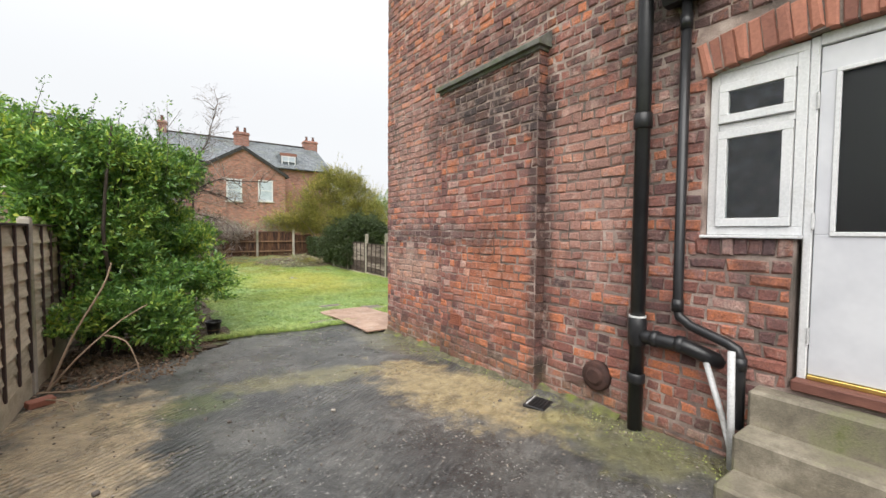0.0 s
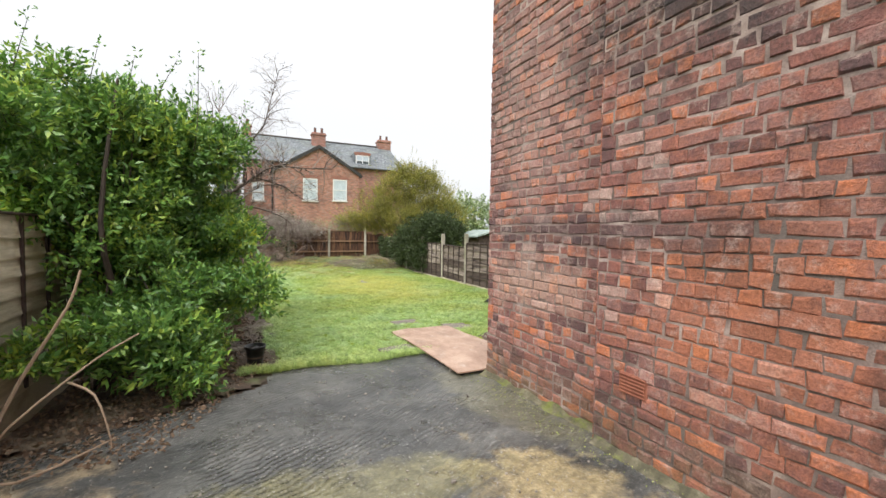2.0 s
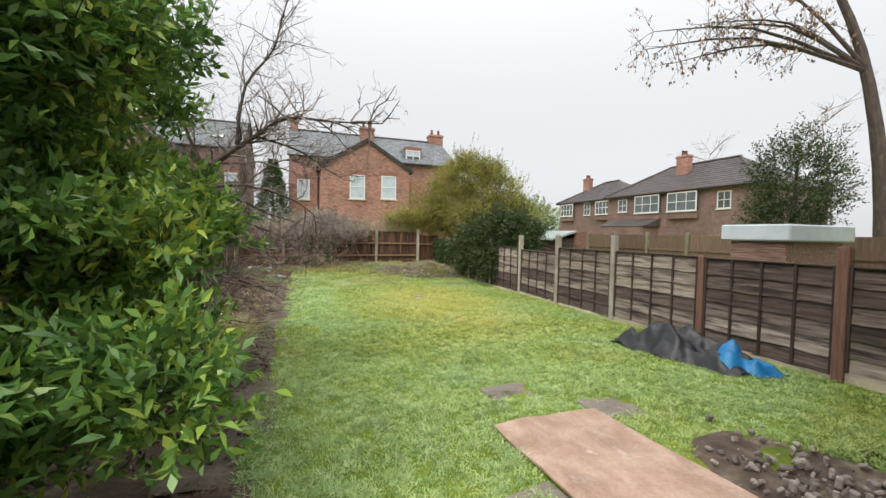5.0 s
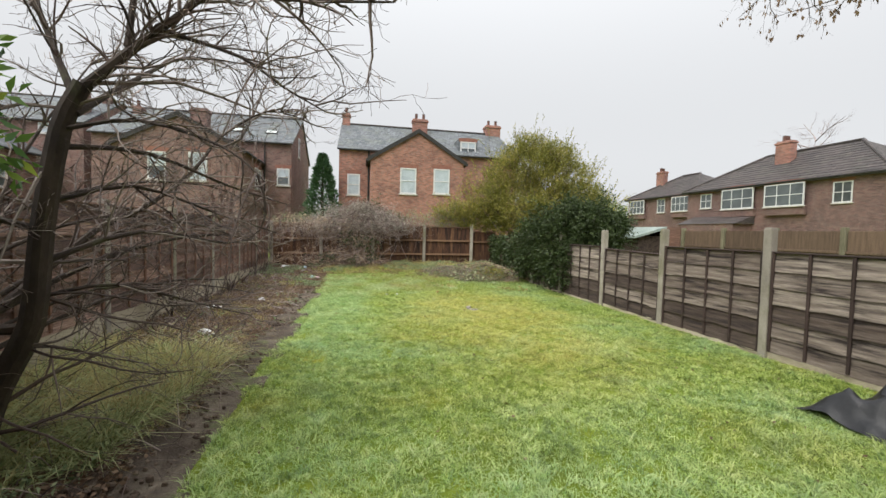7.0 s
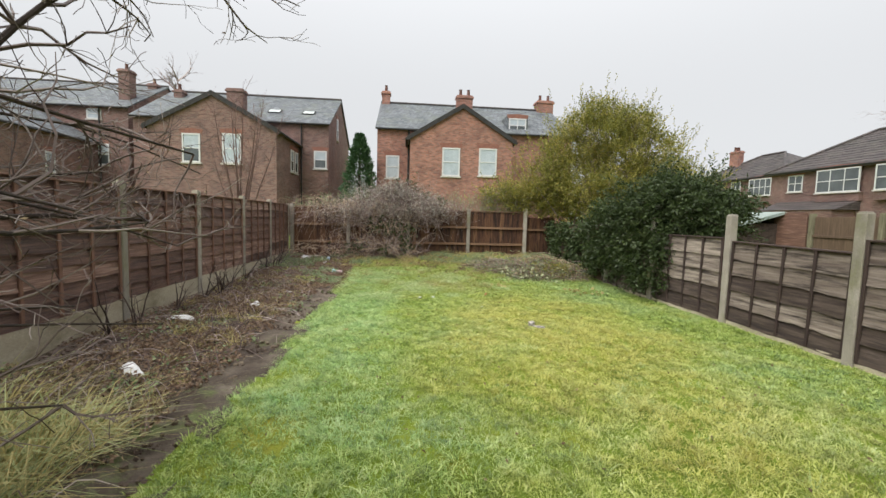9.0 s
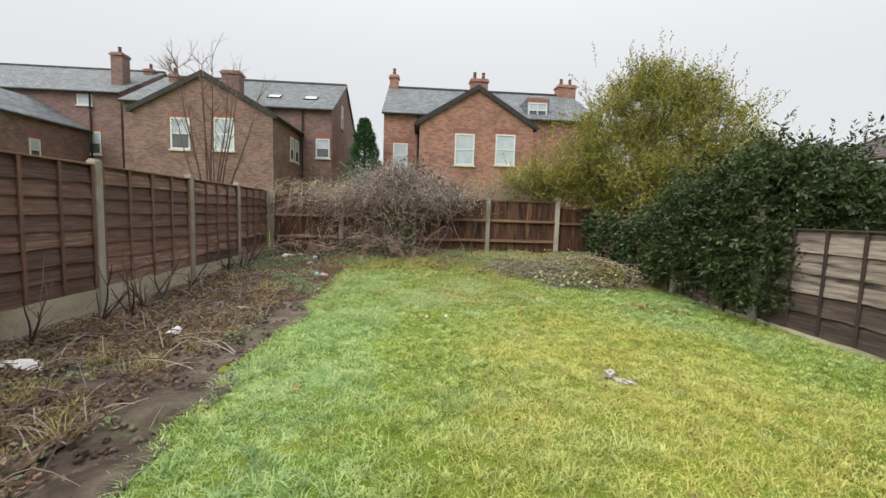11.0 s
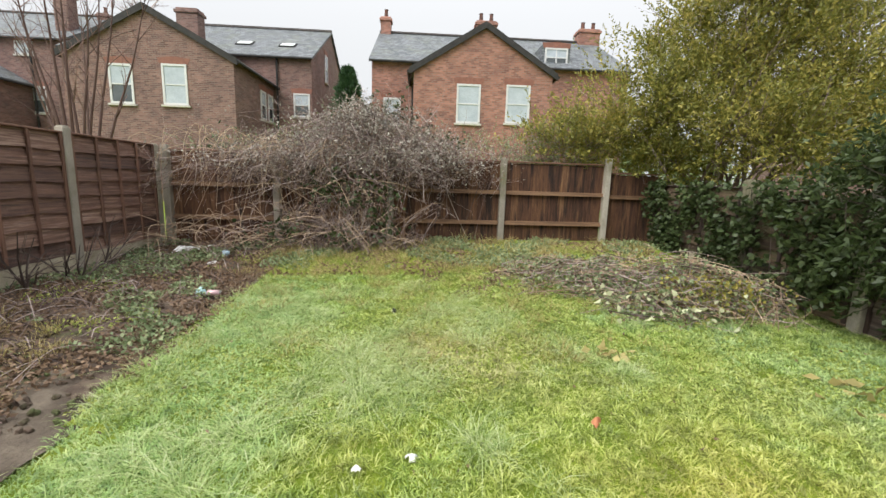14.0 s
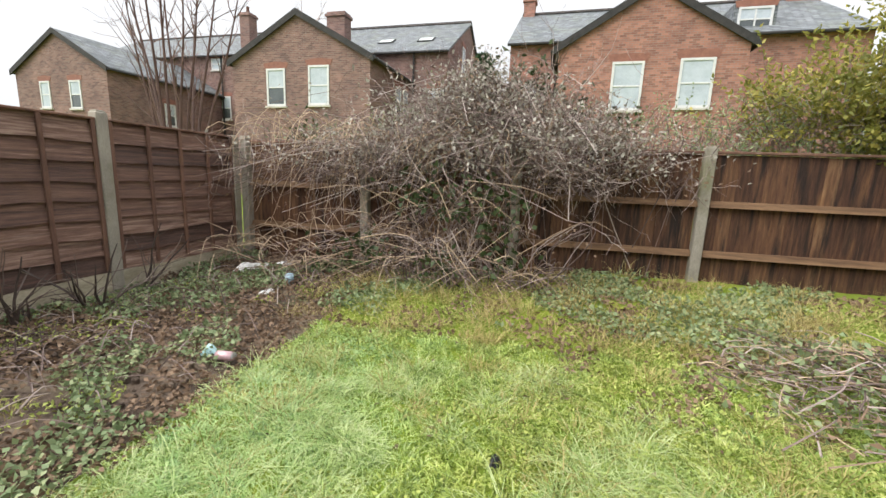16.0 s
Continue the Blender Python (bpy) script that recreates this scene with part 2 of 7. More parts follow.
PANE = glass_like("window_glass", (0.9, 0.95, 0.94))
FROSTED = glass_like("obscured_glass", (0.35, 0.4, 0.42), 0.35)
CONCRETE_POST = surface("concrete_post", [(0.25, (0.220, 0.198, 0.165)), (0.6, (0.374, 0.341, 0.286)), (0.8, (0.462, 0.429, 0.363))], 5, (0.850, 0.850, 0.440), 0.9, 0.5, 110,
                        "object", 0.25, [((0.165, 0.165, 0.077), 3, 0.5, 0.75)])
GRAVEL_BOARD = surface("concrete_gravel_board", [(0.25, (0.32, 0.275, 0.2)), (0.75, (0.55, 0.49, 0.37))], 4, (0.850, 0.380, 0.780), 0.9, 0.5, 90, "object", 0.25, [((0.133, 0.114, 0.055), 3, 0.5, 0.75)])
BROWN_SLAT = surface("brown_fence_slat", [(0.25, (0.05, 0.03, 0.025)), (0.42, (0.125, 0.07, 0.055)), (0.58, (0.215, 0.12, 0.088)), (0.75, (0.44, 0.3, 0.24))], 5, (6, 0.5, 10), 0.55, 0.8, 30, "object", 0.3,
                     [((0.04, 0.026, 0.022), 2, 0.55, 0.8)])
BROWN_BATTEN = surface("brown_fence_batten", [(0.2, (0.085, 0.045, 0.033)), (0.8, (0.27, 0.145, 0.1))], 5, (6, 6, 0.5), 0.75, 0.4, 40, "object", 0.3)
OLD_SLAT = surface("weathered_fence_slat", [(0.2, (0.036, 0.024, 0.02)), (0.4, (0.1, 0.074, 0.06)), (0.58, (0.22, 0.18, 0.15)), (0.75, (0.42, 0.36, 0.3))], 3, (5, 0.6, 8), 0.85, 0.6, 30,
                   "object", 0.4, [((0.029, 0.021, 0.019), 1.7, 0.5, 0.65)])
OLD_BATTEN = surface("dark_fence_batten", [(0.2, (0.025, 0.016, 0.014)), (0.8, (0.067, 0.043, 0.036))], 5, (6, 6, 0.5), 0.8, 0.4, 40, "object", 0.3)
GREY_SLAT = surface("greenish_grey_fence_slat", [(0.2, (0.243, 0.223, 0.162)), (0.5, (0.446, 0.385, 0.284)), (0.8, (0.689, 0.608, 0.466))], 4, (5, 0.6, 8), 0.85, 0.5, 30, "object", 0.35)
FEATHER_BOARD = surface("rust_brown_fence_board", [(0.2, (0.022, 0.011, 0.008)), (0.38, (0.07, 0.033, 0.02)), (0.58, (0.13, 0.063, 0.033)), (0.8, (0.24, 0.14, 0.075))], 5, (7, 7, 0.7), 0.8, 0.5, 30,
                        "object", 0.28, [((0.02, 0.012, 0.01), 1.5, 0.52, 0.66), ((0.3, 0.16, 0.07), 1.1, 0.6, 0.78)])
RAIL_WOOD = surface("fence_rail", [(0.2, (0.06, 0.03, 0.016)), (0.8, (0.23, 0.135, 0.07))], 4, (0.6, 6, 6), 0.8, 0.4, 30)
OLD_POST = surface("old_timber_post", [(0.2, (0.09, 0.085, 0.05)), (0.8, (0.26, 0.24, 0.16))], 5, (5, 5, 0.6), 0.85, 0.5, 40)
def yard_concrete():
    """Old wet concrete: dark and mottled, with ochre patches, mossy stains, tamped ridges and pale specks."""
    m, nt, p = shader("wet_yard_concrete")
    co, g = place(nt)
    col = ramp(nt, noisy(nt, co, 1.6, 8, 0.72), [(0.3, (0.03, 0.031, 0.032)), (0.5, (0.075, 0.075, 0.072)), (0.7, (0.17, 0.165, 0.152))])

    def span(v, lo, hi):
        r = nt.nodes.new("ShaderNodeMapRange")
        r.inputs[1].default_value, r.inputs[2].default_value = lo, hi
        nt.links.new(v, r.inputs[0])
        return r.outputs[0]

    warp = noisy(nt, co, 2.6, 7, 0.7)

    def patch(x, y, rx, ry, turn, soft=0.5):
        mp = nt.nodes.new("ShaderNodeMapping")
        mp.vector_type = "TEXTURE"
        mp.inputs["Location"].default_value, mp.inputs["Rotation"].default_value, mp.inputs["Scale"].default_value = (x, y, 0), (0, 0, radians(turn)), (rx, ry, 100)
        nt.links.new(g.outputs["Position"], mp.inputs["Vector"])
        ln = nt.nodes.new("ShaderNodeVectorMath")
        ln.operation = "LENGTH"
        nt.links.new(mp.outputs[0], ln.inputs[0])
        d = mathn(nt, "ADD", ln.outputs["Value"], mathn(nt, "MULTIPLY", mathn(nt, "ADD", warp, -0.5), 3.0))
        return span(d, 1.25, 1.25 - soft)
    grain = noisy(nt, co, 9, 6, 0.75)
    for x, y, rx_, ry_, turn, colour, k in ((2.45, 3.2, 0.5, 1.25, 8, (0.34, 0.27, 0.15), 0.85), (-0.6, 3.7, 0.55, 1.7, -6, (0.36, 0.28, 0.18), 0.9), (1.35, 4.5, 0.75, 0.3, -10, (0.22, 0.2, 0.1), 0.6),
                                            (2.9, 1.7, 0.45, 0.8, 0, (0.17, 0.165, 0.07), 0.55), (0.3, 4.3, 0.35, 0.3, 20, (0.09, 0.11, 0.035), 0.6), (2.85, 5.3, 0.3, 1.0, 5, (0.16, 0.15, 0.1), 0.6)):
        col = mixc(nt, mathn(nt, "MULTIPLY", patch(x, y, rx_, ry_, turn), k), col, colour)
    dark = mathn(nt, "MULTIPLY", span(noisy(nt, co, 3.2, 7, 0.75), 0.52, 0.66), 0.6)
    col = mixc(nt, dark, col, (0.028, 0.028, 0.03))
    col = mixc(nt, 0.8, col, ramp(nt, grain, [(0.3, (0.2, 0.2, 0.2)), (0.7, (0.8, 0.8, 0.8))]), "OVERLAY")
    col = mixc(nt, 0.4, col, ramp(nt, noisy(nt, co, 38, 6, 0.8), [(0.35, (0.15, 0.15, 0.15)), (0.65, (0.85, 0.85, 0.85))]), "OVERLAY")
    speck = span(noisy(nt, co, 45, 2, 0.5), 0.63, 0.7)
    col = mixc(nt, mathn(nt, "MULTIPLY", speck, 0.5), col, (0.45, 0.43, 0.4))
    nt.links.new(col, p.inputs["Base Color"])
    rgh = nt.nodes.new("ShaderNodeMapRange")
    rgh.inputs[1].default_value, rgh.inputs[2].default_value = 0.35, 0.65
    rgh.inputs[3].default_value, rgh.inputs[4].default_value = 0.12, 0.5
    nt.links.new(noisy(nt, co, 1.3, 5, 0.6), rgh.inputs[0])
    nt.links.new(rgh.outputs[0], p.inputs["Roughness"])
    wave = node(nt, "TexWave", Scale=5.5, Distortion=7.0, Detail=4.0)
    mpw = nt.nodes.new("ShaderNodeMapping")
    mpw.inputs["Rotation"].default_value = (0, 0, radians(60))
    nt.links.new(g.outputs["Position"], mpw.inputs["Vector"])
    nt.links.new(mpw.outputs[0], wave.inputs["Vector"])
    hgt = mathn(nt, "ADD", mathn(nt, "MULTIPLY", wave.outputs["Fac"], mathn(nt, "MULTIPLY", span(noisy(nt, co, 1.1, 3), 0.4, 0.58), 1.3)), mathn(nt, "ADD", grain, noisy(nt, co, 75, 4, 0.7)))
    b = node(nt, "Bump", Strength=0.45, Distance=0.012)
    nt.links.new(hgt, b.inputs["Height"])
    nt.links.new(b.outputs[0], p.inputs["Normal"])
    return m


CONCRETE = yard_concrete()
STEP_CONCRETE = surface("worn_step_concrete", [(0.25, (0.085, 0.075, 0.055)), (0.5, (0.18, 0.157, 0.118)), (0.75, (0.34, 0.3, 0.235))], 5, rough=0.75, bump=0.5, bump_scale=70, stains=[((0.120, 0.130, 0.050), 2.5, 0.52, 0.7)])
SLAB = surface("paving_slab_stone", [(0.3, (0.150, 0.128, 0.105)), (0.7, (0.247, 0.210, 0.173))], 5, bump=0.5, stains=[((0.060, 0.068, 0.030), 3, 0.55, 0.7)])
SOIL = surface("bare_soil", [(0.25, (0.051, 0.035, 0.027)), (0.5, (0.119, 0.085, 0.062)), (0.75, (0.220, 0.169, 0.126))], 4, rough=0.9, bump=1.0, bump_scale=28, depth=0.03,
               stains=[((0.270, 0.220, 0.151), 2.0, 0.55, 0.75), ((0.119, 0.169, 0.051), 1.2, 0.58, 0.72)])
TURF = surface("lawn_turf", [(0.25, (0.103, 0.145, 0.012)), (0.5, (0.180, 0.255, 0.020)), (0.75, (0.289, 0.340, 0.035))], 1.6, rough=0.9, bump=1.0, bump_scale=40, depth=0.03,
               stains=[((0.322, 0.289, 0.035), 0.9, 0.57, 0.75), ((0.086, 0.068, 0.019), 7, 0.68, 0.76)])
PATH = surface("earthy_path_concrete", [(0.25, (0.077, 0.057, 0.043)), (0.5, (0.150, 0.119, 0.088)), (0.75, (0.250, 0.206, 0.156))], 5, rough=0.85, bump=1.0, bump_scale=30, depth=0.03, stains=[((0.062, 0.044, 0.031), 1.5, 0.45, 0.6), ((0.125, 0.150, 0.050), 2.2, 0.58, 0.68)])
PLASTIC_BLACK = surface("black_plastic", [(0.3, (0.010, 0.010, 0.011)), (0.7, (0.022, 0.022, 0.024))], 5, rough=0.32, bump=0.05)
PLASTIC_GREY = surface("grey_plastic_pipe", [(0.3, (0.4, 0.4, 0.4)), (0.7, (0.55, 0.55, 0.55))], 5, rough=0.4, bump=0.05, stains=[((0.2, 0.18, 0.15), 6, 0.55, 0.75)])
BRASS = surface("brass_strip", [(0.3, (0.65, 0.47, 0.13)), (0.7, (0.8, 0.6, 0.2))], 8, rough=0.3, bump=0.05, metal=0.9)
THRESHOLD = surface("red_brown_threshold_timber", [(0.3, (0.1, 0.04, 0.03)), (0.7, (0.17, 0.07, 0.05))], 6, (6, 1, 6), 0.7)
PLYWOOD = surface("wet_plywood", [(0.25, (0.28, 0.17, 0.12)), (0.5, (0.4, 0.265, 0.195)), (0.75, (0.5, 0.36, 0.28))], 3, (1.6, 1, 1), 0.5, 0.3, 40, stains=[((0.23, 0.14, 0.1), 2, 0.52, 0.72), ((0.55, 0.45, 0.38), 4, 0.6, 0.75)])
TARP_BLACK = surface("black_sheeting", [(0.3, (0.012, 0.013, 0.015)), (0.7, (0.03, 0.03, 0.033))], 4, rough=0.38, bump=0.3, bump_scale=14, depth=0.02)
TARP_BLUE = surface("blue_tarpaulin", [(0.3, (0.01, 0.12, 0.3)), (0.7, (0.02, 0.22, 0.48))], 4, rough=0.4, bump=0.3, bump_scale=14, depth=0.02)
RAG_WHITE = surface("white_litter", [(0.3, (0.55, 0.55, 0.54)), (0.7, (0.8, 0.8, 0.79))], 8, rough=0.5)
STONE = surface("rubble_stone", [(0.25, (0.1, 0.085, 0.075)), (0.75, (0.33, 0.29, 0.25))], 8, vary="island", vary_amount=0.6)
BARK = surface("dark_wet_bark", [(0.3, (0.027, 0.020, 0.016)), (0.7, (0.077, 0.056, 0.043))], 8, (0.850, 0.850, 0.360), 0.8, 0.7, 60, stains=[((0.090, 0.099, 0.045), 5, 0.6, 0.75)])
TWIG = surface("brown_twig", [(0.1, (0.06, 0.043, 0.04)), (0.5, (0.2, 0.142, 0.125)), (0.9, (0.5, 0.42, 0.385))], 3, rough=0.8, bump=0, vary="island", vary_amount=0.7)
PALE_TWIG = surface("pale_dead_stem", [(0.2, (0.240, 0.165, 0.112)), (0.8, (0.570, 0.435, 0.307))], 3, rough=0.8, bump=0, vary="island", vary_amount=0.7)
LEAF_SHRUB = foliage("evergreen_shrub_leaf", [(0.22, (0.045, 0.105, 0.03)), (0.42, (0.1, 0.215, 0.052)), (0.56, (0.2, 0.36, 0.072)), (0.67, (0.42, 0.54, 0.09)), (0.82, (0.8, 0.7, 0.1))], 0.32, 0.28, 0.5)
LEAF_DARK = foliage("dark_evergreen_leaf", [(0.2, (0.022, 0.036, 0.013)), (0.55, (0.05, 0.075, 0.025)), (0.85, (0.13, 0.165, 0.06))], 0.45, 0.2, 0.3)
LEAF_OLIVE = foliage("yellow_green_leaf", [(0.2, (0.102, 0.119, 0.025)), (0.48, (0.225, 0.23, 0.05)), (0.64, (0.43, 0.37, 0.08)), (0.8, (0.72, 0.62, 0.24))], 0.5, 0.4)
LEAF_DULL = foliage("dull_weed_leaf", [(0.2, (0.115, 0.172, 0.078)), (0.5, (0.230, 0.299, 0.147)), (0.8, (0.483, 0.506, 0.274))], 0.55, 0.25)
LEAF_FROST = foliage("frosted_bramble_leaf", [(0.2, (0.16, 0.15, 0.12)), (0.5, (0.37, 0.345, 0.29)), (0.8, (0.72, 0.69, 0.61))], 0.6, 0.25)
PALE_LEAF = foliage("pale_wilted_leaf", [(0.2, (0.36, 0.4, 0.22)), (0.8, (0.78, 0.78, 0.52))], 0.5, 0.3)
LEAF_BROWN = foliage("dead_brown_leaf", [(0.2, (0.100, 0.064, 0.044)), (0.55, (0.240, 0.160, 0.104)), (0.85, (0.460, 0.330, 0.220))], 0.8, 0.2)
LEAF_CONIFER = foliage("conifer_needle", [(0.2, (0.029, 0.072, 0.032)), (0.8, (0.090, 0.162, 0.072))], 0.6, 0.15)
def lawn_blades():
    """Lawn grass: deep green, frosty and yellowed patches drifting into one another."""
    m = foliage("grass_blade", [(0.25, (0.085, 0.135, 0.028)), (0.42, (0.275, 0.39, 0.078)), (0.55, (0.53, 0.63, 0.175)), (0.72, (0.8, 0.85, 0.42))], 0.42, 0.4, 0.5, tuft=12, weights=(0.14, 0.6, 0.26))
    nt = m.node_tree
    p = nt.nodes["Principled BSDF"]
    col = p.inputs["Base Color"].links[0].from_socket
    co, g = place(nt)
    for colour, sc, lo, hi, k in (((0.64, 0.55, 0.13), 0.75, 0.5, 0.66, 0.4), ((0.5, 0.7, 0.46), 0.6, 0.48, 0.66, 0.45), ((0.08, 0.16, 0.03), 1.6, 0.56, 0.7, 0.5), ((0.2, 0.14, 0.06), 5.0, 0.63, 0.74, 0.6)):
        n = noisy(nt, co, sc, 6, 0.7)
        co = nt.nodes.new("ShaderNodeMapping").outputs[0]
        nt.links.new(g.outputs["Position"], co.node.inputs["Vector"])
        co.node.inputs["Location"].default_value = (sc * 31, sc * 17, 0)
        r = nt.nodes.new("ShaderNodeMapRange")
        r.inputs[1].default_value, r.inputs[2].default_value, r.inputs[4].default_value = lo, hi, k
        nt.links.new(n, r.inputs[0])
        col = mixc(nt, r.outputs[0], col, colour)
    rag = noisy(nt, g.outputs["Position"], 0.9, 6, 0.7)
    # straw-yellow middle, dew-pale left edge, house end painted brighter, straw patch by long grass
    for x, y, rx_, ry_, colour, k in ((4.3, 14.6, 1.7, 3.2, (0.72, 0.64, 0.2), 0.6), (1.5, 15.5, 0.7, 5.0, (0.52, 0.74, 0.42), 0.4), (3.2, 8.8, 3.0, 2.0, (0.6, 0.77, 0.42), 0.4), (3.3, 18.6, 0.9, 0.6, (0.62, 0.52, 0.34), 0.5)):
        mp = nt.nodes.new("ShaderNodeMapping")
        mp.vector_type = "TEXTURE"
        mp.inputs["Location"].default_value, mp.inputs["Scale"].default_value = (x, y, 0), (rx_, ry_, 100)
        nt.links.new(g.outputs["Position"], mp.inputs["Vector"])
        ln = nt.nodes.new("ShaderNodeVectorMath")
        ln.operation = "LENGTH"
        nt.links.new(mp.outputs[0], ln.inputs[0])
        r = nt.nodes.new("ShaderNodeMapRange")
        r.inputs[1].default_value, r.inputs[2].default_value, r.inputs[4].default_value = 1.3, 0.4, k
        nt.links.new(mathn(nt, "ADD", ln.outputs["Value"], mathn(nt, "MULTIPLY", mathn(nt, "ADD", rag, -0.5), 2.4)), r.inputs[0])
        col = mixc(nt, r.outputs[0], col, colour)
    # dark noise puts the small shadows among the clumps into the colour
    clump_shade = ramp(nt, noisy(nt, g.outputs["Position"], 9.0, 4, 0.6), [(0.38, (0.22, 0.22, 0.22)), (0.6, (0.62, 0.62, 0.62))])
    col = mixc(nt, 0.6, col, clump_shade, "OVERLAY")
    nt.links.new(col, p.inputs["Base Color"])
    for n in nt.nodes:
        if n.type == "BSDF_TRANSLUCENT":
            nt.links.new(col, n.inputs["Color"])
    return m


GRASS = lawn_blades()
GRASS_LONG = foliage("long_frosted_grass_blade", [(0.2, (0.1, 0.16, 0.04)), (0.4, (0.31, 0.43, 0.14)), (0.58, (0.58, 0.66, 0.32)), (0.8, (0.84, 0.84, 0.64))], 0.5, 0.4, tuft=9, weights=(0.3, 0.4, 0.3))
BED_GRASS = foliage("rank_bed_grass_blade", [(0.2, (0.12, 0.145, 0.055)), (0.42, (0.28, 0.33, 0.13)), (0.6, (0.47, 0.5, 0.24)), (0.8, (0.72, 0.68, 0.42))], 0.6, 0.35, tuft=7)
MOSS = foliage("yellow_moss", [(0.2, (0.17, 0.235, 0.06)), (0.5, (0.36, 0.43, 0.105)), (0.8, (0.6, 0.6, 0.22))], 0.9, 0.2)
DRY_GRASS = foliage("dry_straw_grass", [(0.2, (0.207, 0.190, 0.060)), (0.5, (0.414, 0.345, 0.135)), (0.8, (0.690, 0.586, 0.284))], 0.7, 0.3)


# ---- mesh builders ----
rng = np.random.default_rng(7)


class Build:
    """Collects vertices and faces for one mesh."""

    def __init__(self):
        self.v, self.f = [], []

    def add(self, verts, faces):
        n = len(self.v)
        self.v.extend(tuple(p) for p in verts)
        self.f.extend(tuple(i + n for i in q) for q in faces)
        return self

    def box(self, lo, hi, c=0.004, m=None):
        """A box with chamfered edges, from corner lo to corner hi; m: a matrix."""
        lo, hi = Vector(lo), Vector(hi)
        mid, half = (lo + hi) / 2, (hi - lo) / 2
        c = min(c, min(half) * 0.45)
        vs, ids = [], {}
        for sx in (-1, 1):
            for sy in (-1, 1):
                for sz in (-1, 1):
                    for a in range(3):
                        p = Vector((sx * (half.x - c * (a != 0)), sy * (half.y - c * (a != 1)), sz * (half.z - c * (a != 2)))) + mid
                        ids[sx, sy, sz, a] = len(vs)
                        vs.append(m @ p if m else p)
        fs = []

        def face(keys):
            q = [ids[k] for k in keys]
            n = (Vector(vs[q[1]]) - Vector(vs[q[0]])).cross(Vector(vs[q[2]]) - Vector(vs[q[1]]))
            centre = sum((Vector(vs[i]) for i in q), Vector()) / len(q)
            middle = m @ mid if m else mid
            fs.append(q if n.dot(centre - middle) > 0 else q[::-1])
        S = (-1, 1)
        for s in S:
            face([(s, -1, -1, 0), (s, 1, -1, 0), (s, 1, 1, 0), (s, -1, 1, 0)])
            face([(-1, s, -1, 1), (1, s, -1, 1), (1, s, 1, 1), (-1, s, 1, 1)])
            face([(-1, -1, s, 2), (1, -1, s, 2), (1, 1, s, 2), (-1, 1, s, 2)])
            for u in S:
                face([(s, u, -1, 0), (s, u, 1, 0), (s, u, 1, 1), (s, u, -1, 1)])
                face([(s, -1, u, 0), (s, 1, u, 0), (s, 1, u, 2), (s, -1, u, 2)])
                face([(-1, s, u, 1), (1, s, u, 1), (1, s, u, 2), (-1, s, u, 2)])
                for w in S:
                    face([(s, u, w, 0), (s, u, w, 1), (s, u, w, 2)])
        return self.add(vs, fs)

    def tube(self, pts, radii, sides=6, cap=True):
        """A round rod along pts; radii: one, or one for each point."""
        pts = [Vector(p) for p in pts]
        if not isinstance(radii, (list, tuple)):
            radii = [radii] * len(pts)
        n0, ring = len(self.v), []
        for i, p in enumerate(pts):
            d = (pts[min(i + 1, len(pts) - 1)] - pts[max(i - 1, 0)])
            d = d.normalized() if d.length > 1e-9 else Vector((0, 0, 1))
            if i == 0:
                up = Vector((0, 0, 1)) if abs(d.z) < 0.9 else Vector((1, 0, 0))
                a = d.cross(up).normalized()
            else:
                a = a - d * a.dot(d)
                a = a.normalized() if a.length > 1e-4 else d.orthogonal().normalized()
            b = d.cross(a)
            for k in range(sides):
                t = 2 * math.pi * k / sides
                self.v.append(tuple(p + (a * math.cos(t) + b * math.sin(t)) * radii[i]))
        for i in range(len(pts) - 1):
            for k in range(sides):
                k2 = (k + 1) % sides
                o = n0 + i * sides
                self.f.append((o + k2, o + k, o + sides + k, o + sides + k2))
        if cap:
            self.f.append(tuple(n0 + k for k in range(sides)))
            self.f.append(tuple(n0 + (len(pts) - 1) * sides + k for k in reversed(range(sides))))
        return self

    def prism(self, outline, axis, lo, hi):
        """A flat outline (pairs in the other two axes) pushed from lo to hi along axis."""
        def at(p, h):
            return {"x": (h, p[0], p[1]), "y": (p[0], h, p[1]), "z": (p[0], p[1], h)}[axis]
        n = len(outline)
        vs = [at(p, lo) for p in outline] + [at(p, hi) for p in outline]
        fs = [tuple(range(n)), tuple(range(2 * n - 1, n - 1, -1))] + [(i, i + n, (i + 1) % n + n, (i + 1) % n) for i in range(n)]
        return self.add(vs, fs)


def to_mesh(name, build, material, smooth=False):
    me = bpy.data.meshes.new(name)
    if isinstance(build, Build):
        me.from_pydata(build.v, [], build.f)
        bm = bmesh.new()
        bm.from_mesh(me)
        if len(bm.faces) < 20000:
            bmesh.ops.recalc_face_normals(bm, faces=bm.faces)
        bm.to_mesh(me)
        bm.free()
    else:
        v, f = build
        me.vertices.add(len(v))
        me.vertices.foreach_set("co", np.asarray(v, np.float32).ravel())
        k = f.shape[1]
        me.loops.add(f.size)
        me.loops.foreach_set("vertex_index", f.astype(np.int32).ravel())
        me.polygons.add(len(f))
        me.polygons.foreach_set("loop_start", np.arange(0, f.size, k, dtype=np.int32))
        me.update(calc_edges=True)
    if smooth:
        me.polygons.foreach_set("use_smooth", [True] * len(me.polygons))
    me.materials.append(material)
    return me


def part(name, build, material, parent=None, label="", smooth=False):
    ob = new(name, build if isinstance(build, bpy.types.Mesh) else to_mesh(name, build, material, smooth))
    if parent:
        ob.parent = parent
    if label:
        tagged(ob, label)
    return ob


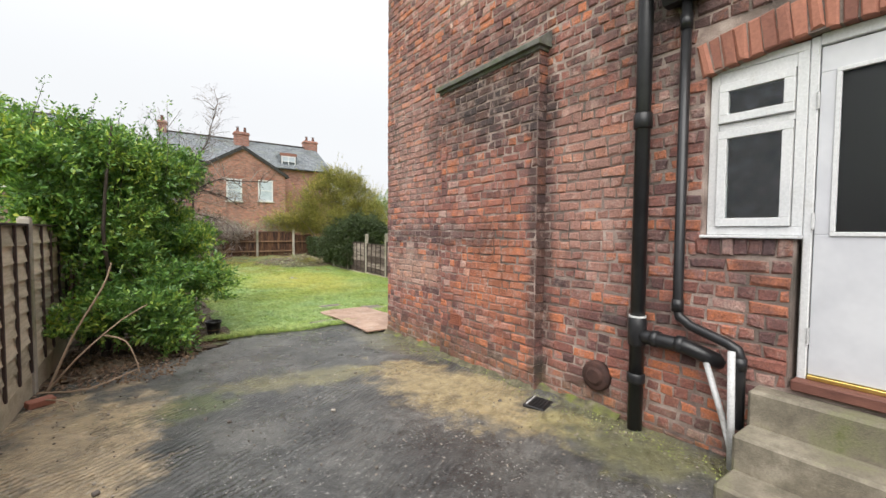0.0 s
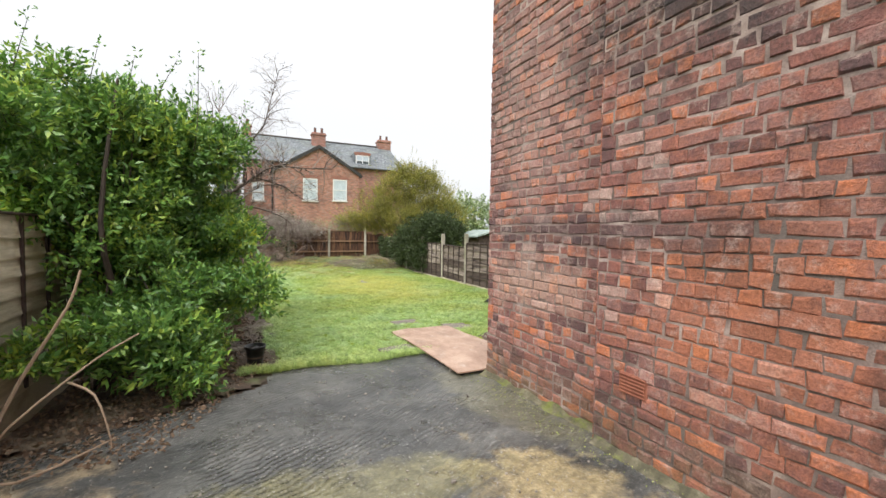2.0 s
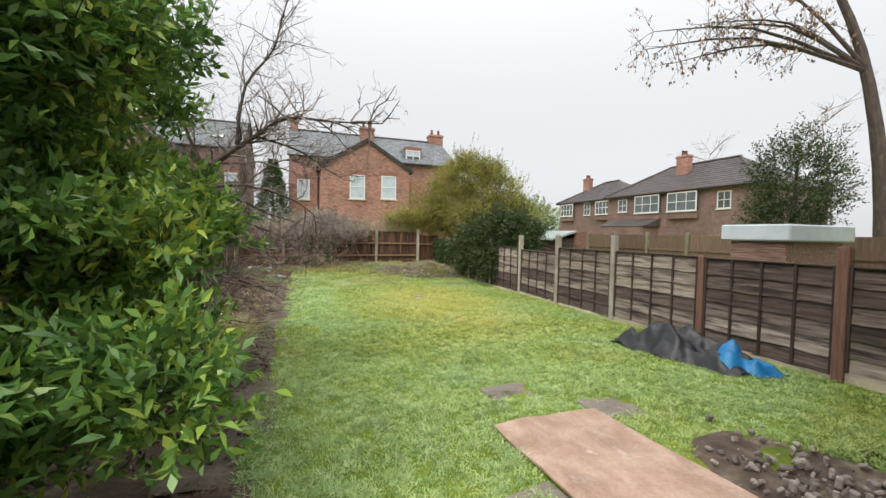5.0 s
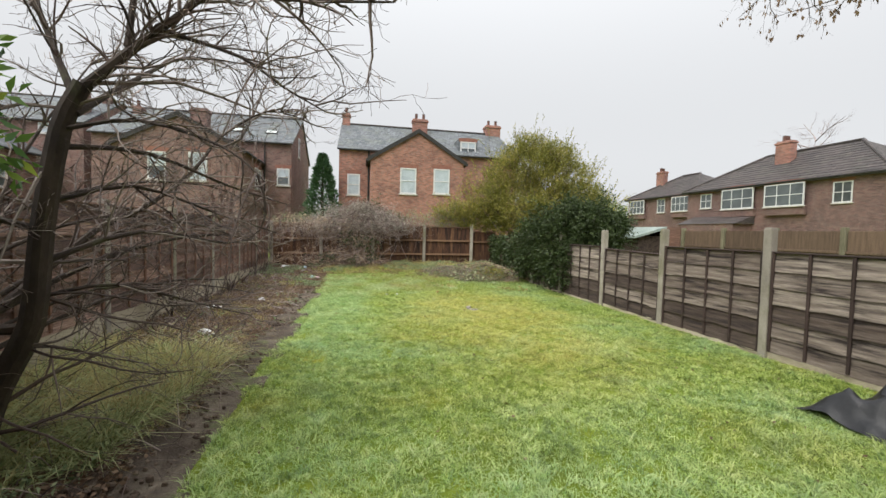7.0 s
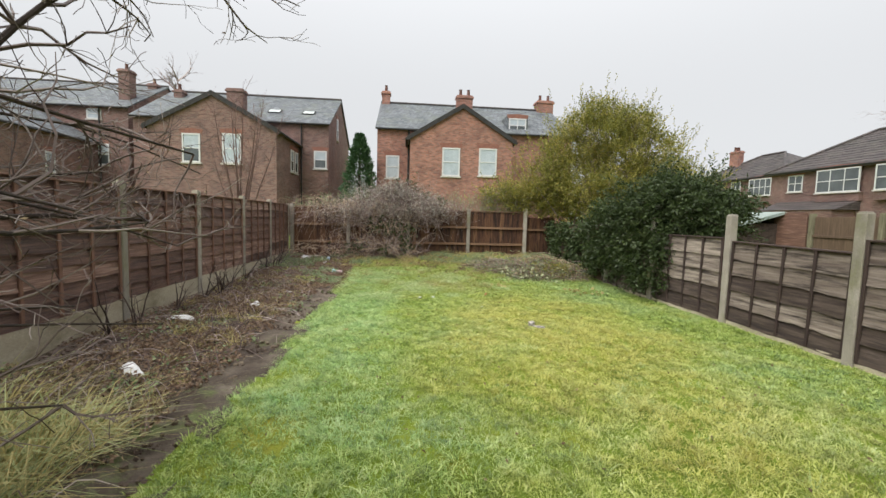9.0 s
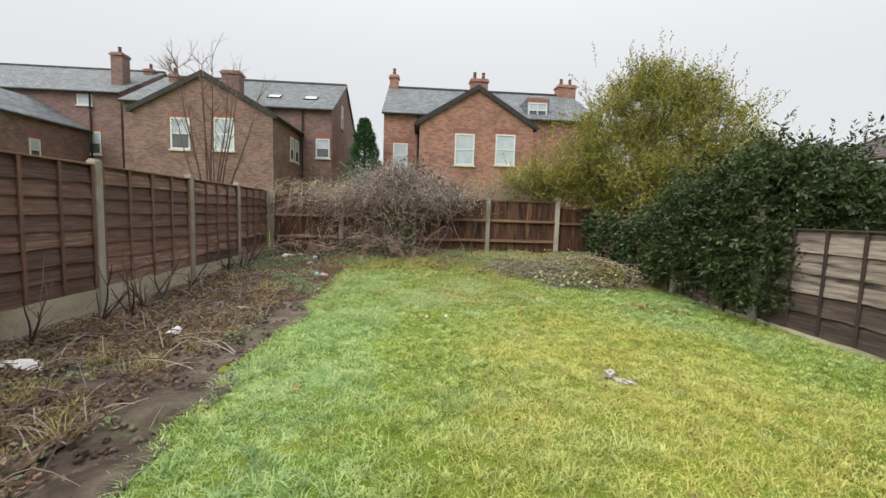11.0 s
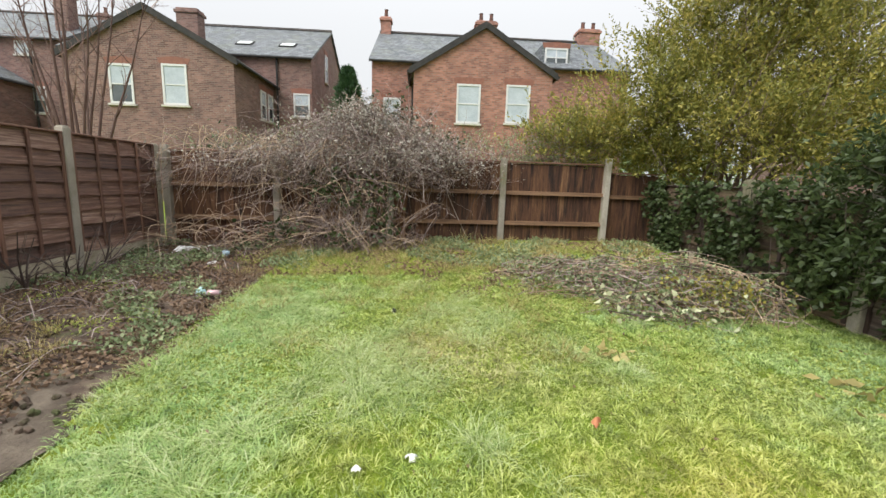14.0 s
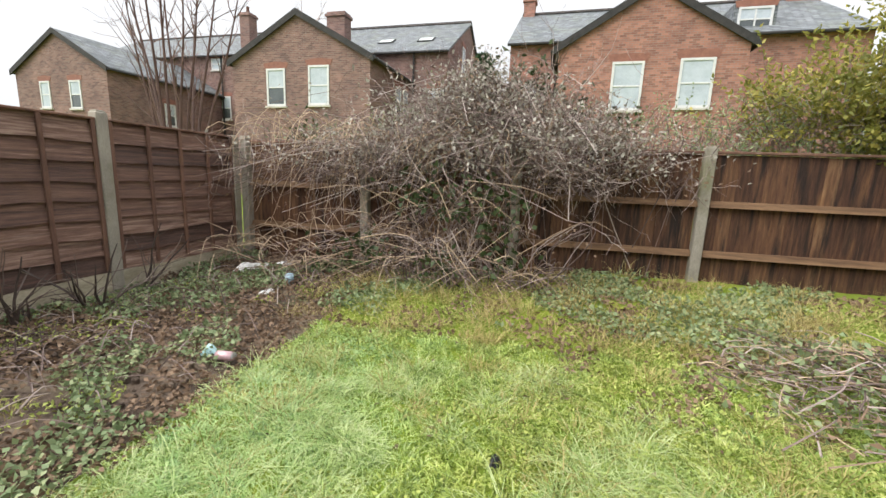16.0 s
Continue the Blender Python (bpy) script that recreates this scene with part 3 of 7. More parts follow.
def thing(name, label, category, group="", kind="", at=(0, 0, 0)):
    ob = new(name)
    ob.location = at
    return tagged(ob, label, category, group, kind)


def solid(name, build, material, label, category="", group="", kind="", smooth=False):
    return tagged(part(name, build, material, smooth=smooth), label, category, group, kind)


def levels(x, y):
    """Height of the ground."""
    z = np.interp(y, [-2, 0, 2, 4, 6, 8, 12, 18, 20, 21.5, 22.5, 60], [0.02, 0, -0.06, -0.12, -0.2, -0.26, -0.3, -0.3, -0.2, -0.05, 0.0, 0.1])
    bed = np.clip((0.9 - x) / 2.0, 0, 1) * np.clip((y - 9.5) / 3, 0, 1) * np.clip((23 - y) / 3, 0.3, 1)
    hump = np.clip((x - 0.9) / 0.3, 0, 1) * np.clip((y - 7.3) / 0.5, 0, 1) * np.clip((7.2 - x) / 0.3, 0, 1)
    bumps = np.sin(x * 4.1 + np.sin(y * 2.3)) * np.cos(y * 3.7 + np.sin(x * 3.1)) + 0.5 * np.sin(x * 9.7 - y * 3.3) * np.cos(y * 10.9 + x * 2.7)
    z = z + 0.12 * np.clip((x - 2) / 1.5, 0, 1) * np.clip((y - 20) / 1.5, 0, 1) * np.clip((8 - x) / 0.8, 0, 1)
    fine = np.sin(x * 29 + 2 * np.sin(y * 7.3)) * np.cos(y * 26 + 2 * np.sin(x * 8.1))
    return z + 0.13 * bed * np.where(y < 20, 1, 0.5) + (0.014 * bumps + 0.005 * fine) * hump


def level(x, y):
    return float(levels(x, y))


def sheet(x0, x1, y0, y1, step, lift, rough=0.0, seed=0, inside=None, skirt=0.0):
    """A patch of ground that follows level(), lifted a little."""
    xs, ys = np.arange(x0, x1 + step / 2, step), np.arange(y0, y1 + step / 2, step)
    X, Y = np.meshgrid(xs, ys)
    Z = levels(X, Y) + lift
    if rough:
        Z = Z + np.array([[noise.fractal(Vector((x * 1.7 + seed, y * 1.7, seed)), 1.0, 2.0, 4) for x in xs] for y in ys]) * rough
    n = len(xs)
    idx = np.arange(X.size).reshape(X.shape)
    quads = np.stack([idx[:-1, :-1], idx[:-1, 1:], idx[1:, 1:], idx[1:, :-1]], -1).reshape(-1, 4)
    v = np.stack([X, Y, Z], -1).reshape(-1, 3)
    if inside:
        c = v[quads].mean(1)
        quads = quads[np.array([inside(p[0], p[1]) for p in c])]
    return v, quads


# ---- ground ----
v, f = sheet(-60, 90, -60, 130, 2.5, -0.2)
solid("ground", (v, f), TURF, "rough grass ground running on beyond the fences", "ground", kind="structure")


def in_yard(x, y):
    return x < 3.2 and y < 7.25 + 0.05 * math.sin(x * 2.1) + 0.04 * math.sin(x * 5.3) and (x > 0.72 + 0.25 * math.sin(y) or y < 6.3 + 0.5 * min(x, 0.9))


yard = solid("yard_concrete", sheet(-1.3, 3.2, -5, 7.4, 0.06, 0.0, 0.012, 3, in_yard), CONCRETE, "wet dark concrete yard with ochre and mossy stains beside the house", "concrete yard", kind="structure", smooth=True)


def in_lawn(x, y):
    e = 0.93 + 0.06 * math.sin(y * 1.9) + 0.04 * math.sin(y * 5.1)
    return x > e and y > 7.3


lawn = solid("lawn", sheet(0.8, 7.4, 7.0, 22.6, 0.08, 0.008, 0.003, 5, in_lawn), TURF, "mown green lawn, patchy and mossy, between two fences", "lawn", kind="structure", smooth=True)
solid("garden_path", sheet(0.42, 1.05, 8.3, 18.4, 0.05, 0.006, 0.05, 9), PATH, "narrow dark concrete path half covered with earth along the lawn", "path", kind="structure", smooth=True)
solid("flower_bed", sheet(-1.3, 1.0, 5.6, 22.6, 0.1, -0.004, 0.045, 11, lambda x, y: not in_yard(x, y - 0.1) and (x < 0.5 or y > 18 or (y < 8.4 and x < 1.05))), SOIL, "bare brown soil bed strewn with cut stems and leaf litter", "soil bed", kind="structure", smooth=True)
solid("yard_edge_soil", sheet(-1.3, 1.1, 5.3, 8.2, 0.1, -0.03, 0.004, 19), SOIL, "dark soil under the ragged concrete edge", "soil", kind="structure", smooth=True)
solid("wall_foot_soil", sheet(2.2, 3.35, 6.6, 7.8, 0.1, -0.012, 0.004, 15, lambda x, y: not in_yard(x, y - 0.12)), SOIL, "strip of dark earth between the concrete and the lawn at the house corner", "soil", kind="structure", smooth=True)
solid("soil_patch", sheet(3.75, 5.2, 6.3, 7.9, 0.1, 0.02, 0.05, 13, lambda x, y: (x - 4.4) ** 2 / 0.45 + (y - 7.0) ** 2 / 0.7 < 1), SOIL, "patch of loose dark soil and rubble behind the house", "soil", kind="structure", smooth=True)


# ---- the brick house beside the yard ----
WALL_X, PIER_X, CORNER_Y = 3.17, 3.05, 6.07
house = thing("brick_house", "old red brick house with white back door and shallow brick pier", "house")
OPEN_Y0, OPEN_Y1, OPEN_TOP = -0.42, 1.28, 2.6


def crown(y, base=OPEN_TOP):
    """Underside of the shallow arch over the opening."""
    return base + 0.09 * (1 - ((y - 0.43) / 0.85) ** 2)


part("wall", Build().box((WALL_X + 0.007, OPEN_Y1, -0.6), (3.47, CORNER_Y - 0.007, 6.6), 0.002), MORTAR, house)
part("wall", Build().box((WALL_X + 0.007, -9, -0.6), (3.47, OPEN_Y0, 6.6), 0.002), MORTAR, house)
part("wall", Build().box((WALL_X + 0.007, OPEN_Y0, OPEN_TOP + 0.34), (3.47, OPEN_Y1, 6.6), 0.002), MORTAR, house)
part("wall", Build().box((WALL_X + 0.007, OPEN_Y0, -0.6), (3.47, OPEN_Y1, 0.55), 0.002), MORTAR, house)
part("wall", Build().box((WALL_X + 0.007, 0.77, 0.55), (3.47, OPEN_Y1, 1.47), 0.002), MORTAR, house)
part("wall", Build().prism([(OPEN_Y0, OPEN_TOP + 0.34), (OPEN_Y0, OPEN_TOP + 0.01)] + [(y, crown(y) + 0.01) for y in np.linspace(OPEN_Y0, OPEN_Y1, 12)] + [(OPEN_Y1, OPEN_TOP + 0.34)], "x", WALL_X + 0.007, 3.47), MORTAR, house)
part("wall", Build().box((3.47, CORNER_Y - 0.31, -0.6), (9.5, CORNER_Y - 0.007, 6.6), 0.002), MORTAR, house)
# unseen far walls and partition, added to keep the room behind the window dark
part("wall", Build().box((9.2, -9, -0.6), (9.5, CORNER_Y - 0.32, 6.6), 0.002), MORTAR, house)
part("wall", Build().box((3.47, -9, -0.6), (9.2, -8.7, 6.6), 0.002), MORTAR, house)
part("wall", Build().box((5.8, -8.7, 0.3), (5.9, CORNER_Y - 0.32, 3.2), 0.002), MORTAR, house)
part("wall", Build().box((PIER_X + 0.007, 2.72, -0.5), (WALL_X + 0.05, 4.34, 3.32), 0.002), MORTAR, house)
wall_part = house.children[0]
part("room_floor", Build().box((3.47, -8.7, 0.45), (9.2, CORNER_Y - 0.32, 0.55)), THRESHOLD, house)
# simple roof out of view, closes the house so no sky lights the room
part("roof", Build().prism([(2.95, 6.55), (9.75, 6.55), (6.35, 9.4)], "y", -9.2, CORNER_Y + 0.15), SLATE, house)


def brick_piece(l, h, d=0.05, seed=0, axis="x"):
    """One brick face, chipped and uneven, its front towards -x (or +y), origin at its middle on the wall's face."""
    r = random.Random(seed)
    c = r.uniform(0.006, 0.014)
    h *= r.uniform(0.93, 1.03)
    jit = lambda s=0.0085: r.uniform(-s, s)
    b = Build()
    pr = r.uniform(-0.004, 0.009)
    outer = [(s * l / 2 + jit(), t * h / 2 + jit()) for s, t in ((-1, -1), (1, -1), (1, 1), (-1, 1))]
    inner = [(p[0] * (1 - 2 * c / l) + jit(), p[1] * (1 - 2 * c / h) + jit()) for p in outer]
    vs = [(d, *p) for p in outer] + [(-pr + c, *p) for p in outer] + [(-pr + jit(0.002), *p) for p in inner]
    fs = [(8, 11, 10, 9)]
    for i in range(4):
        j = (i + 1) % 4
        fs += [(i, j, j + 4, i + 4), (i + 4, j + 4, j + 8, i + 8)]
    fs = [q[::-1] for q in fs]
    if axis == "y":
        vs = [(p[1], -p[0], p[2]) for p in vs]
    return b.add(vs, fs)


def courses(spans, z0, z1, seed):
    """Middles and lengths of the bricks of a wall: stretchers with a row of headers now and then; spans(z): stretches to fill."""
    r = random.Random(seed)
    out, k, z = [], 0, z0
    while z < z1:
        header = k % 3 == 2
        pitch = 0.115 if header else 0.23
        for y0, y1 in spans(z + 0.038):
            cuts = [y0]
            y = y0 + (0.06 if header else (0.119 if k % 2 else 0.238)) * r.uniform(0.9, 1.1)
            while y < y1 - 0.04:
                cuts.append(y)
                y += (0.115 if (not header and r.random() < 0.5) else pitch) * r.uniform(0.9, 1.08)
            cuts.append(y1)
            for a, b in zip(cuts, cuts[1:]):
                if b - a > 0.03:
                    wavy = 0.016 * noise.noise(Vector(((a + b) * 0.45, z * 0.8, seed)))
                    out.append(((a + b) / 2, z + 0.038 + wavy + r.uniform(-0.003, 0.003), b - a - r.uniform(0.008, 0.016)))
        k += 1
        z += 0.0897
    return out


def wall_spans(z):
    right = [(2.72, 4.34)] if z > 3.36 else []
    if z > crown(0.43) + 0.25:
        return [(-8.9, 2.72), *right, (4.34, CORNER_Y)]
    lo, hi = (OPEN_Y0 - 0.07, OPEN_Y1 + 0.07) if z > OPEN_TOP else (OPEN_Y0, OPEN_Y1)
    if z < 0.5:
        hi = 0.93
    elif z < 1.37:
        hi = 0.77
    elif z < 1.46:
        hi = OPEN_Y1 + 0.03
    return [(-8.9, lo), (hi, 2.72), *right, (4.34, CORNER_Y)]


wall_bricks = courses(wall_spans, -0.45, 6.6, 1)
pier_bricks = courses(lambda z: [(2.72, 4.34)], -0.45, 3.3, 2)
back_bricks = courses(lambda z: [(WALL_X, 9.5)], -0.45, 6.6, 3)
pieces = [(PIER_X, y, z, l) for y, z, l in pier_bricks if 0.3 < z < 2.1]
pieces += [(WALL_X, y, z, l) for y, z, l in wall_bricks if 4.35 < y < CORNER_Y and 0.75 < z < 2.0]
pieces = pieces[:300]
chosen = set(pieces)
rest = Build()
for x, y, z, l in [(PIER_X, *p) for p in pier_bricks] + [(WALL_X, *p) for p in wall_bricks]:
    if (x, y, z, l) not in chosen:
        b = brick_piece(l, 0.079, seed=int(y * 977 + z * 7919))
        rest.add([(p[0] + x, p[1] + y, p[2] + z) for p in b.v], b.f)
for x, z, l in back_bricks:
    b = brick_piece(l, 0.079, seed=int(x * 977 + z * 7919), axis="y")
    rest.add([(p[0] + x, p[1] + CORNER_Y, p[2] + z) for p in b.v], b.f)
# sides of the pier
for k in range(42):
    z = -0.412 + k * 0.0897
    for yy in (2.72, 4.34):
        s = 0 if yy < 3 else 1
        rest.box((PIER_X + 0.004, yy - 0.012 + 0.012 * s, z - 0.041), (WALL_X + 0.01, yy + 0.012 * s, z + 0.041), 0.005)
tagged(part("brickwork", rest, BRICK_REST, wall_part), kind="stuff")

arch = Build()
part("arch", arch.box((3.2, OPEN_Y0, 2.9), (3.4, OPEN_Y1, 2.92)), MORTAR, house)
arch_part = house.children[-1]
N_ARCH = 24
ARCH_BRICK = surface("orange_arch_brick", [(0.2, (0.17, 0.07, 0.052)), (0.8, (0.36, 0.15, 0.1))], 6, vary="object", vary_amount=0.5, bump_scale=50)
for i in range(N_ARCH):
    y = OPEN_Y0 + (i + 0.5) * (OPEN_Y1 + 0.06 - OPEN_Y0) / N_ARCH
    lean = (y - 0.43) * -14
    b = part("arch_brick", brick_piece(0.066, 0.235, 0.12, i), ARCH_BRICK, arch_part)
    b.matrix_basis = pose(WALL_X - 0.004, y, crown(y) + 0.125, lean)

# sloping stone cap of the pier
CAP = surface("mossy_stone_cap", [(0.25, (0.06, 0.06, 0.055)), (0.75, (0.17, 0.17, 0.15))], 6, bump=0.6, bump_scale=60, stains=[((0.1, 0.12, 0.06), 5, 0.5, 0.7)])
for i in range(4):
    y0 = 2.66 + i * 0.435
    c = part("cap_stone", Build().prism([(PIER_X - 0.06, 3.30), (PIER_X - 0.06, 3.345), (WALL_X + 0.01, 3.47), (WALL_X + 0.01, 3.30)], "y", y0, y0 + 0.43), CAP, house)
part("cap_bed", Build().box((PIER_X - 0.02, 2.69, 3.262), (WALL_X, 4.37, 3.302), 0.006), CAP, house)

# sill course under the window
for i in range(7):
    b = part("sill_brick", brick_piece(0.072, 0.11, 0.15, 40 + i), BRICK_PIECE, house)
    b.matrix_basis = pose(WALL_X - 0.012, 0.81 + i * 0.078, 1.415)

# window
FX = 3.235
window = thing("window_1", "white plastic casement window with small top light and dark room behind", "window", kind="structure")
def rect_frame(build, x0, x1, y0, y1, z0, z1, w, c=0.006):
    """Four bars butted round a rectangle."""
    c = min(c, 0.003)
    build.box((x0, y0, z0), (x1, y1, z0 + w), c)
    build.box((x0, y0, z1 - w), (x1, y1, z1), c)
    build.box((x0, y0, z0 + w), (x1, y0 + w, z1 - w), c)
    build.box((x0, y1 - w, z0 + w), (x1, y1, z1 - w), c)
    return build


frame_b = rect_frame(Build(), FX, FX + 0.07, 0.747, 1.276, 1.493, 2.67, 0.055)
frame_b.box((FX + 0.003, 0.802, 2.212), (FX + 0.067, 1.221, 2.26), 0.005)
frame_b.box((FX + 0.003, 0.802, 2.532), (FX + 0.067, 1.221, 2.614), 0.005)
part("window_frame", frame_b, WHITE_PAINT, window)
for z0, z1 in ((1.552, 2.209), (2.263, 2.529)):
    a, b, w = 0.806, 1.217, 0.055
    s = part("sash", rect_frame(Build(), FX - 0.022, FX + 0.03, a, b, z0, z1, w, 0.009), WHITE_PAINT, window)
    part("pane", Build().box((FX + 0.003, a + w - 0.008, z0 + w - 0.008), (FX + 0.012, b - w + 0.008, z1 - w + 0.008), 0.001), PANE, s)
part("window_sill", Build().box((WALL_X - 0.035, 0.74, 1.472), (FX + 0.03, 1.285, 1.492), 0.005), WHITE_PAINT, window)

# door
door = thing("door_1", "closed white panelled back door with a tall obscured glass pane", "door", kind="structure")
df = Build()
df.box((FX, 0.70, 0.6), (FX + 0.09, 0.745, 2.68), 0.006)
df.box((FX, OPEN_Y0, 0.6), (FX + 0.09, OPEN_Y0 + 0.06, 2.62), 0.006)
df.box((FX, OPEN_Y0 + 0.06, 2.62), (FX + 0.09, 0.70, 2.69), 0.006)
part("door_frame", df, WHITE_PAINT, door)
leaf = Build()
D0, D1, Z0, Z1 = OPEN_Y0 + 0.065, 0.695, 0.645, 2.61
leaf.box((FX + 0.01, D0, Z0), (FX + 0.06, D1, 1.50), 0.004)
leaf.box((FX + 0.01, D0, 2.46), (FX + 0.06, D1, Z1), 0.004)
leaf.box((FX + 0.01, D0, 1.50), (FX + 0.06, D0 + 0.13, 2.46), 0.004)
leaf.box((FX + 0.01, D1 - 0.09, 1.50), (FX + 0.06, D1, 2.46), 0.004)
leaf_part = part("door_leaf", leaf, DOOR_WHITE, door)
bead = rect_frame(Build(), FX, FX + 0.02, D0 + 0.11, D1 - 0.07, 1.49, 2.467, 0.025)
part("glazing_bead", bead, WHITE_PAINT, leaf_part)
part("pane", Build().box((FX + 0.03, D0 + 0.12, 1.49), (FX + 0.04, D1 - 0.08, 2.47), 0.001), FROSTED, leaf_part)
for z in (0.88, 1.58, 2.3):
    part("hinge", Build().tube([(FX - 0.004, 0.698, z - 0.05), (FX - 0.004, 0.698, z + 0.05)], 0.008, 8), PLASTIC_GREY, door)
part("brass_strip", Build().box((FX - 0.006, D0, 0.615), (FX + 0.05, D1, 0.642), 0.004), BRASS, door)
part("threshold", Build().box((WALL_X - 0.03, OPEN_Y0, 0.55), (FX + 0.06, 0.75, 0.614), 0.006), THRESHOLD, door)

steps = thing("door_steps", "worn grey concrete steps with green algae below the back door", "steps")
for x0, top in ((3.03, 0.52), (2.8, 0.30), (2.55, 0.09)):
    part("step", Build().box((x0, -0.55, -0.3), (x0 + 0.3 if top < 0.5 else WALL_X + 0.02, 0.93, top), 0.018), STEP_CONCRETE, steps)

# pipes on the wall
soil_pipe = thing("soil_pipe", "black plastic soil pipe with collars running up the brick wall", "pipe")
PX, PY = 3.075, 1.68
part("pipe", Build().tube([(PX, PY, level(PX, PY) - 0.05), (PX, PY, 3.4), (PX, PY, 7.0)], 0.055, 20), PLASTIC_BLACK, soil_pipe, smooth=True)
for z0, z1 in ((0.62, 0.84), (0.32, 0.4), (2.3, 2.42), (-0.13, -0.06)):
    part("collar", Build().tube([(PX, PY, z0), (PX, PY, z0 + 0.01), (PX, PY, z1 - 0.01), (PX, PY, z1)], [0.06, 0.068, 0.068, 0.06], 20), PLASTIC_BLACK, soil_pipe, smooth=True)
part("white_seal", Build().tube([(PX, PY, 0.842), (PX, PY, 0.856)], 0.0635, 20), RAG_WHITE, soil_pipe)
part("base_seal", Build().tube([(PX, PY, -0.14), (PX, PY, -0.118)], 0.072, 20), PLASTIC_GREY, soil_pipe)
part("branch", Build().tube([(PX, PY, 0.70), (PX, PY - 0.1, 0.70), (PX, PY - 0.36, 0.69), (PX + 0.02, PY - 0.46, 0.66), (PX + 0.09, PY - 0.52, 0.62), (PX + 0.13, PY - 0.54, 0.6)], 0.053, 18), PLASTIC_BLACK, soil_pipe, smooth=True)
for dy in (0.12, 0.3):
    part("collar", Build().tube([(PX, PY - dy, 0.70), (PX, PY - dy - 0.05, 0.698)], 0.062, 18), PLASTIC_BLACK, soil_pipe, smooth=True)
waste = thing("waste_pipe", "thin black rainwater pipe with a hopper and a kinked foot", "pipe")
part("pipe", Build().tube([(3.11, 1.40, 3.2), (3.11, 1.40, 0.95), (3.11, 1.385, 0.89), (3.1, 1.30, 0.84), (3.07, 1.06, 0.775), (3.06, 1.0, 0.745), (3.06, 0.985, 0.7), (3.06, 0.985, 0.24)], 0.034, 14), PLASTIC_BLACK, waste, smooth=True)
part("collar", Build().tube([(3.11, 1.40, 0.93), (3.11, 1.40, 1.02)], 0.04, 14), PLASTIC_BLACK, waste, smooth=True)
part("collar", Build().tube([(3.06, 0.985, 0.62), (3.06, 0.985, 0.7)], 0.04, 14), PLASTIC_BLACK, waste, smooth=True)
part("collar", Build().tube([(3.11, 1.40, 2.95), (3.11, 1.40, 3.06)], 0.04, 14), PLASTIC_BLACK, waste, smooth=True)
part("hopper", Build().prism([(2.98, 3.24), (2.96, 3.42), (3.16, 3.42), (3.16, 3.24), (3.13, 3.15), (3.05, 3.15)], "y", 1.26, 1.54), PLASTIC_BLACK, waste)
grey = thing("grey_waste_pipes", "two dirty grey plastic waste pipes leaning to the drain", "pipe")
part("pipe", Build().tube([(3.1, 1.2, 0.62), (3.06, 1.08, 0.3), (3.02, 1.0, 0.08), (3.02, 0.995, -0.08)], 0.02, 12), PLASTIC_GREY, grey, smooth=True)
part("pipe", Build().tube([(3.02, 1.02, 0.74), (3.02, 1.01, 0.3), (3.02, 1.0, -0.08)], 0.022, 12), PLASTIC_GREY, grey, smooth=True)

# crumbling mossy fillet along the wall's foot
foot, ny = Build(), 60
fv = []
for j in range(ny + 1):
    y = 1.85 + j * (CORNER_Y - 1.85) / ny
    xw = PIER_X if 2.72 < y < 4.34 else WALL_X
    w = 0.055 + 0.06 * noise.noise(Vector((y * 3, 1, 0)))
    h = 0.04 + 0.05 * noise.noise(Vector((y * 5, 7, 0)))
    g = level(3, y)
    fv += [(xw + 0.02, y, g + h), (xw - 0.02 + 0.01 * noise.noise(Vector((y * 9, 3, 0))), y, g + h), (xw - w * 0.6, y, g + h * 0.45), (xw - w - 0.04, y, g - 0.01)]
foot.add(fv, [(j * 4 + k, j * 4 + k + 1, j * 4 + k + 5, j * 4 + k + 4) for j in range(ny) for k in range(3)])
FILLET = surface("mossy_cement_fillet", [(0.25, (0.045, 0.042, 0.028)), (0.5, (0.12, 0.108, 0.066)), (0.8, (0.28, 0.245, 0.17))], 11, bump=1.0, bump_scale=40, depth=0.02, stains=[((0.16, 0.18, 0.04), 3.5, 0.48, 0.62)])
solid("wall_footing", foot, FILLET, "crumbling mossy cement fillet along the foot of the wall", "footing", kind="structure", smooth=True)

# vents and drain
def grating(name, label, lo, hi, mat, bars):
    t = thing(name, label, "vent")
    part("frame", Build().box((lo[0] - 0.004, lo[1], lo[2]), (hi[0], hi[1], hi[2]), 0.003), mat, t)
    for i in range(bars):
        z = lo[2] + (i + 0.5) * (hi[2] - lo[2]) / bars
        part("slat", Build().box((lo[0] - 0.014, lo[1] + 0.012, z - 0.006), (lo[0] - 0.004, hi[1] - 0.012, z + 0.006), 0.002), mat, t)
    return t


AIR_BRICK = surface("terracotta_air_brick", [(0.3, (0.2, 0.07, 0.045)), (0.7, (0.32, 0.12, 0.07))], 8)
grating("air_brick", "terracotta air brick low in the chimney pier", (PIER_X - 0.005, 3.89, 0.33), (PIER_X + 0.03, 4.11, 0.475), AIR_BRICK, 6)
cowl = thing("round_vent", "rusty round metal vent cowl on the brick wall", "vent")
RUST = surface("rusty_iron", [(0.3, (0.03, 0.016, 0.014)), (0.7, (0.075, 0.035, 0.027))], 10, rough=0.8, bump=0.6)
part("rim", Build().tube([(3.175, 2.08, 0.24), (3.13, 2.08, 0.24), (3.12, 2.08, 0.24)], [0.135, 0.13, 0.11], 20), RUST, cowl, smooth=True)
part("disc", Build().tube([(3.122, 2.08, 0.24), (3.1, 2.08, 0.24)], [0.085, 0.06], 20), RUST, cowl)
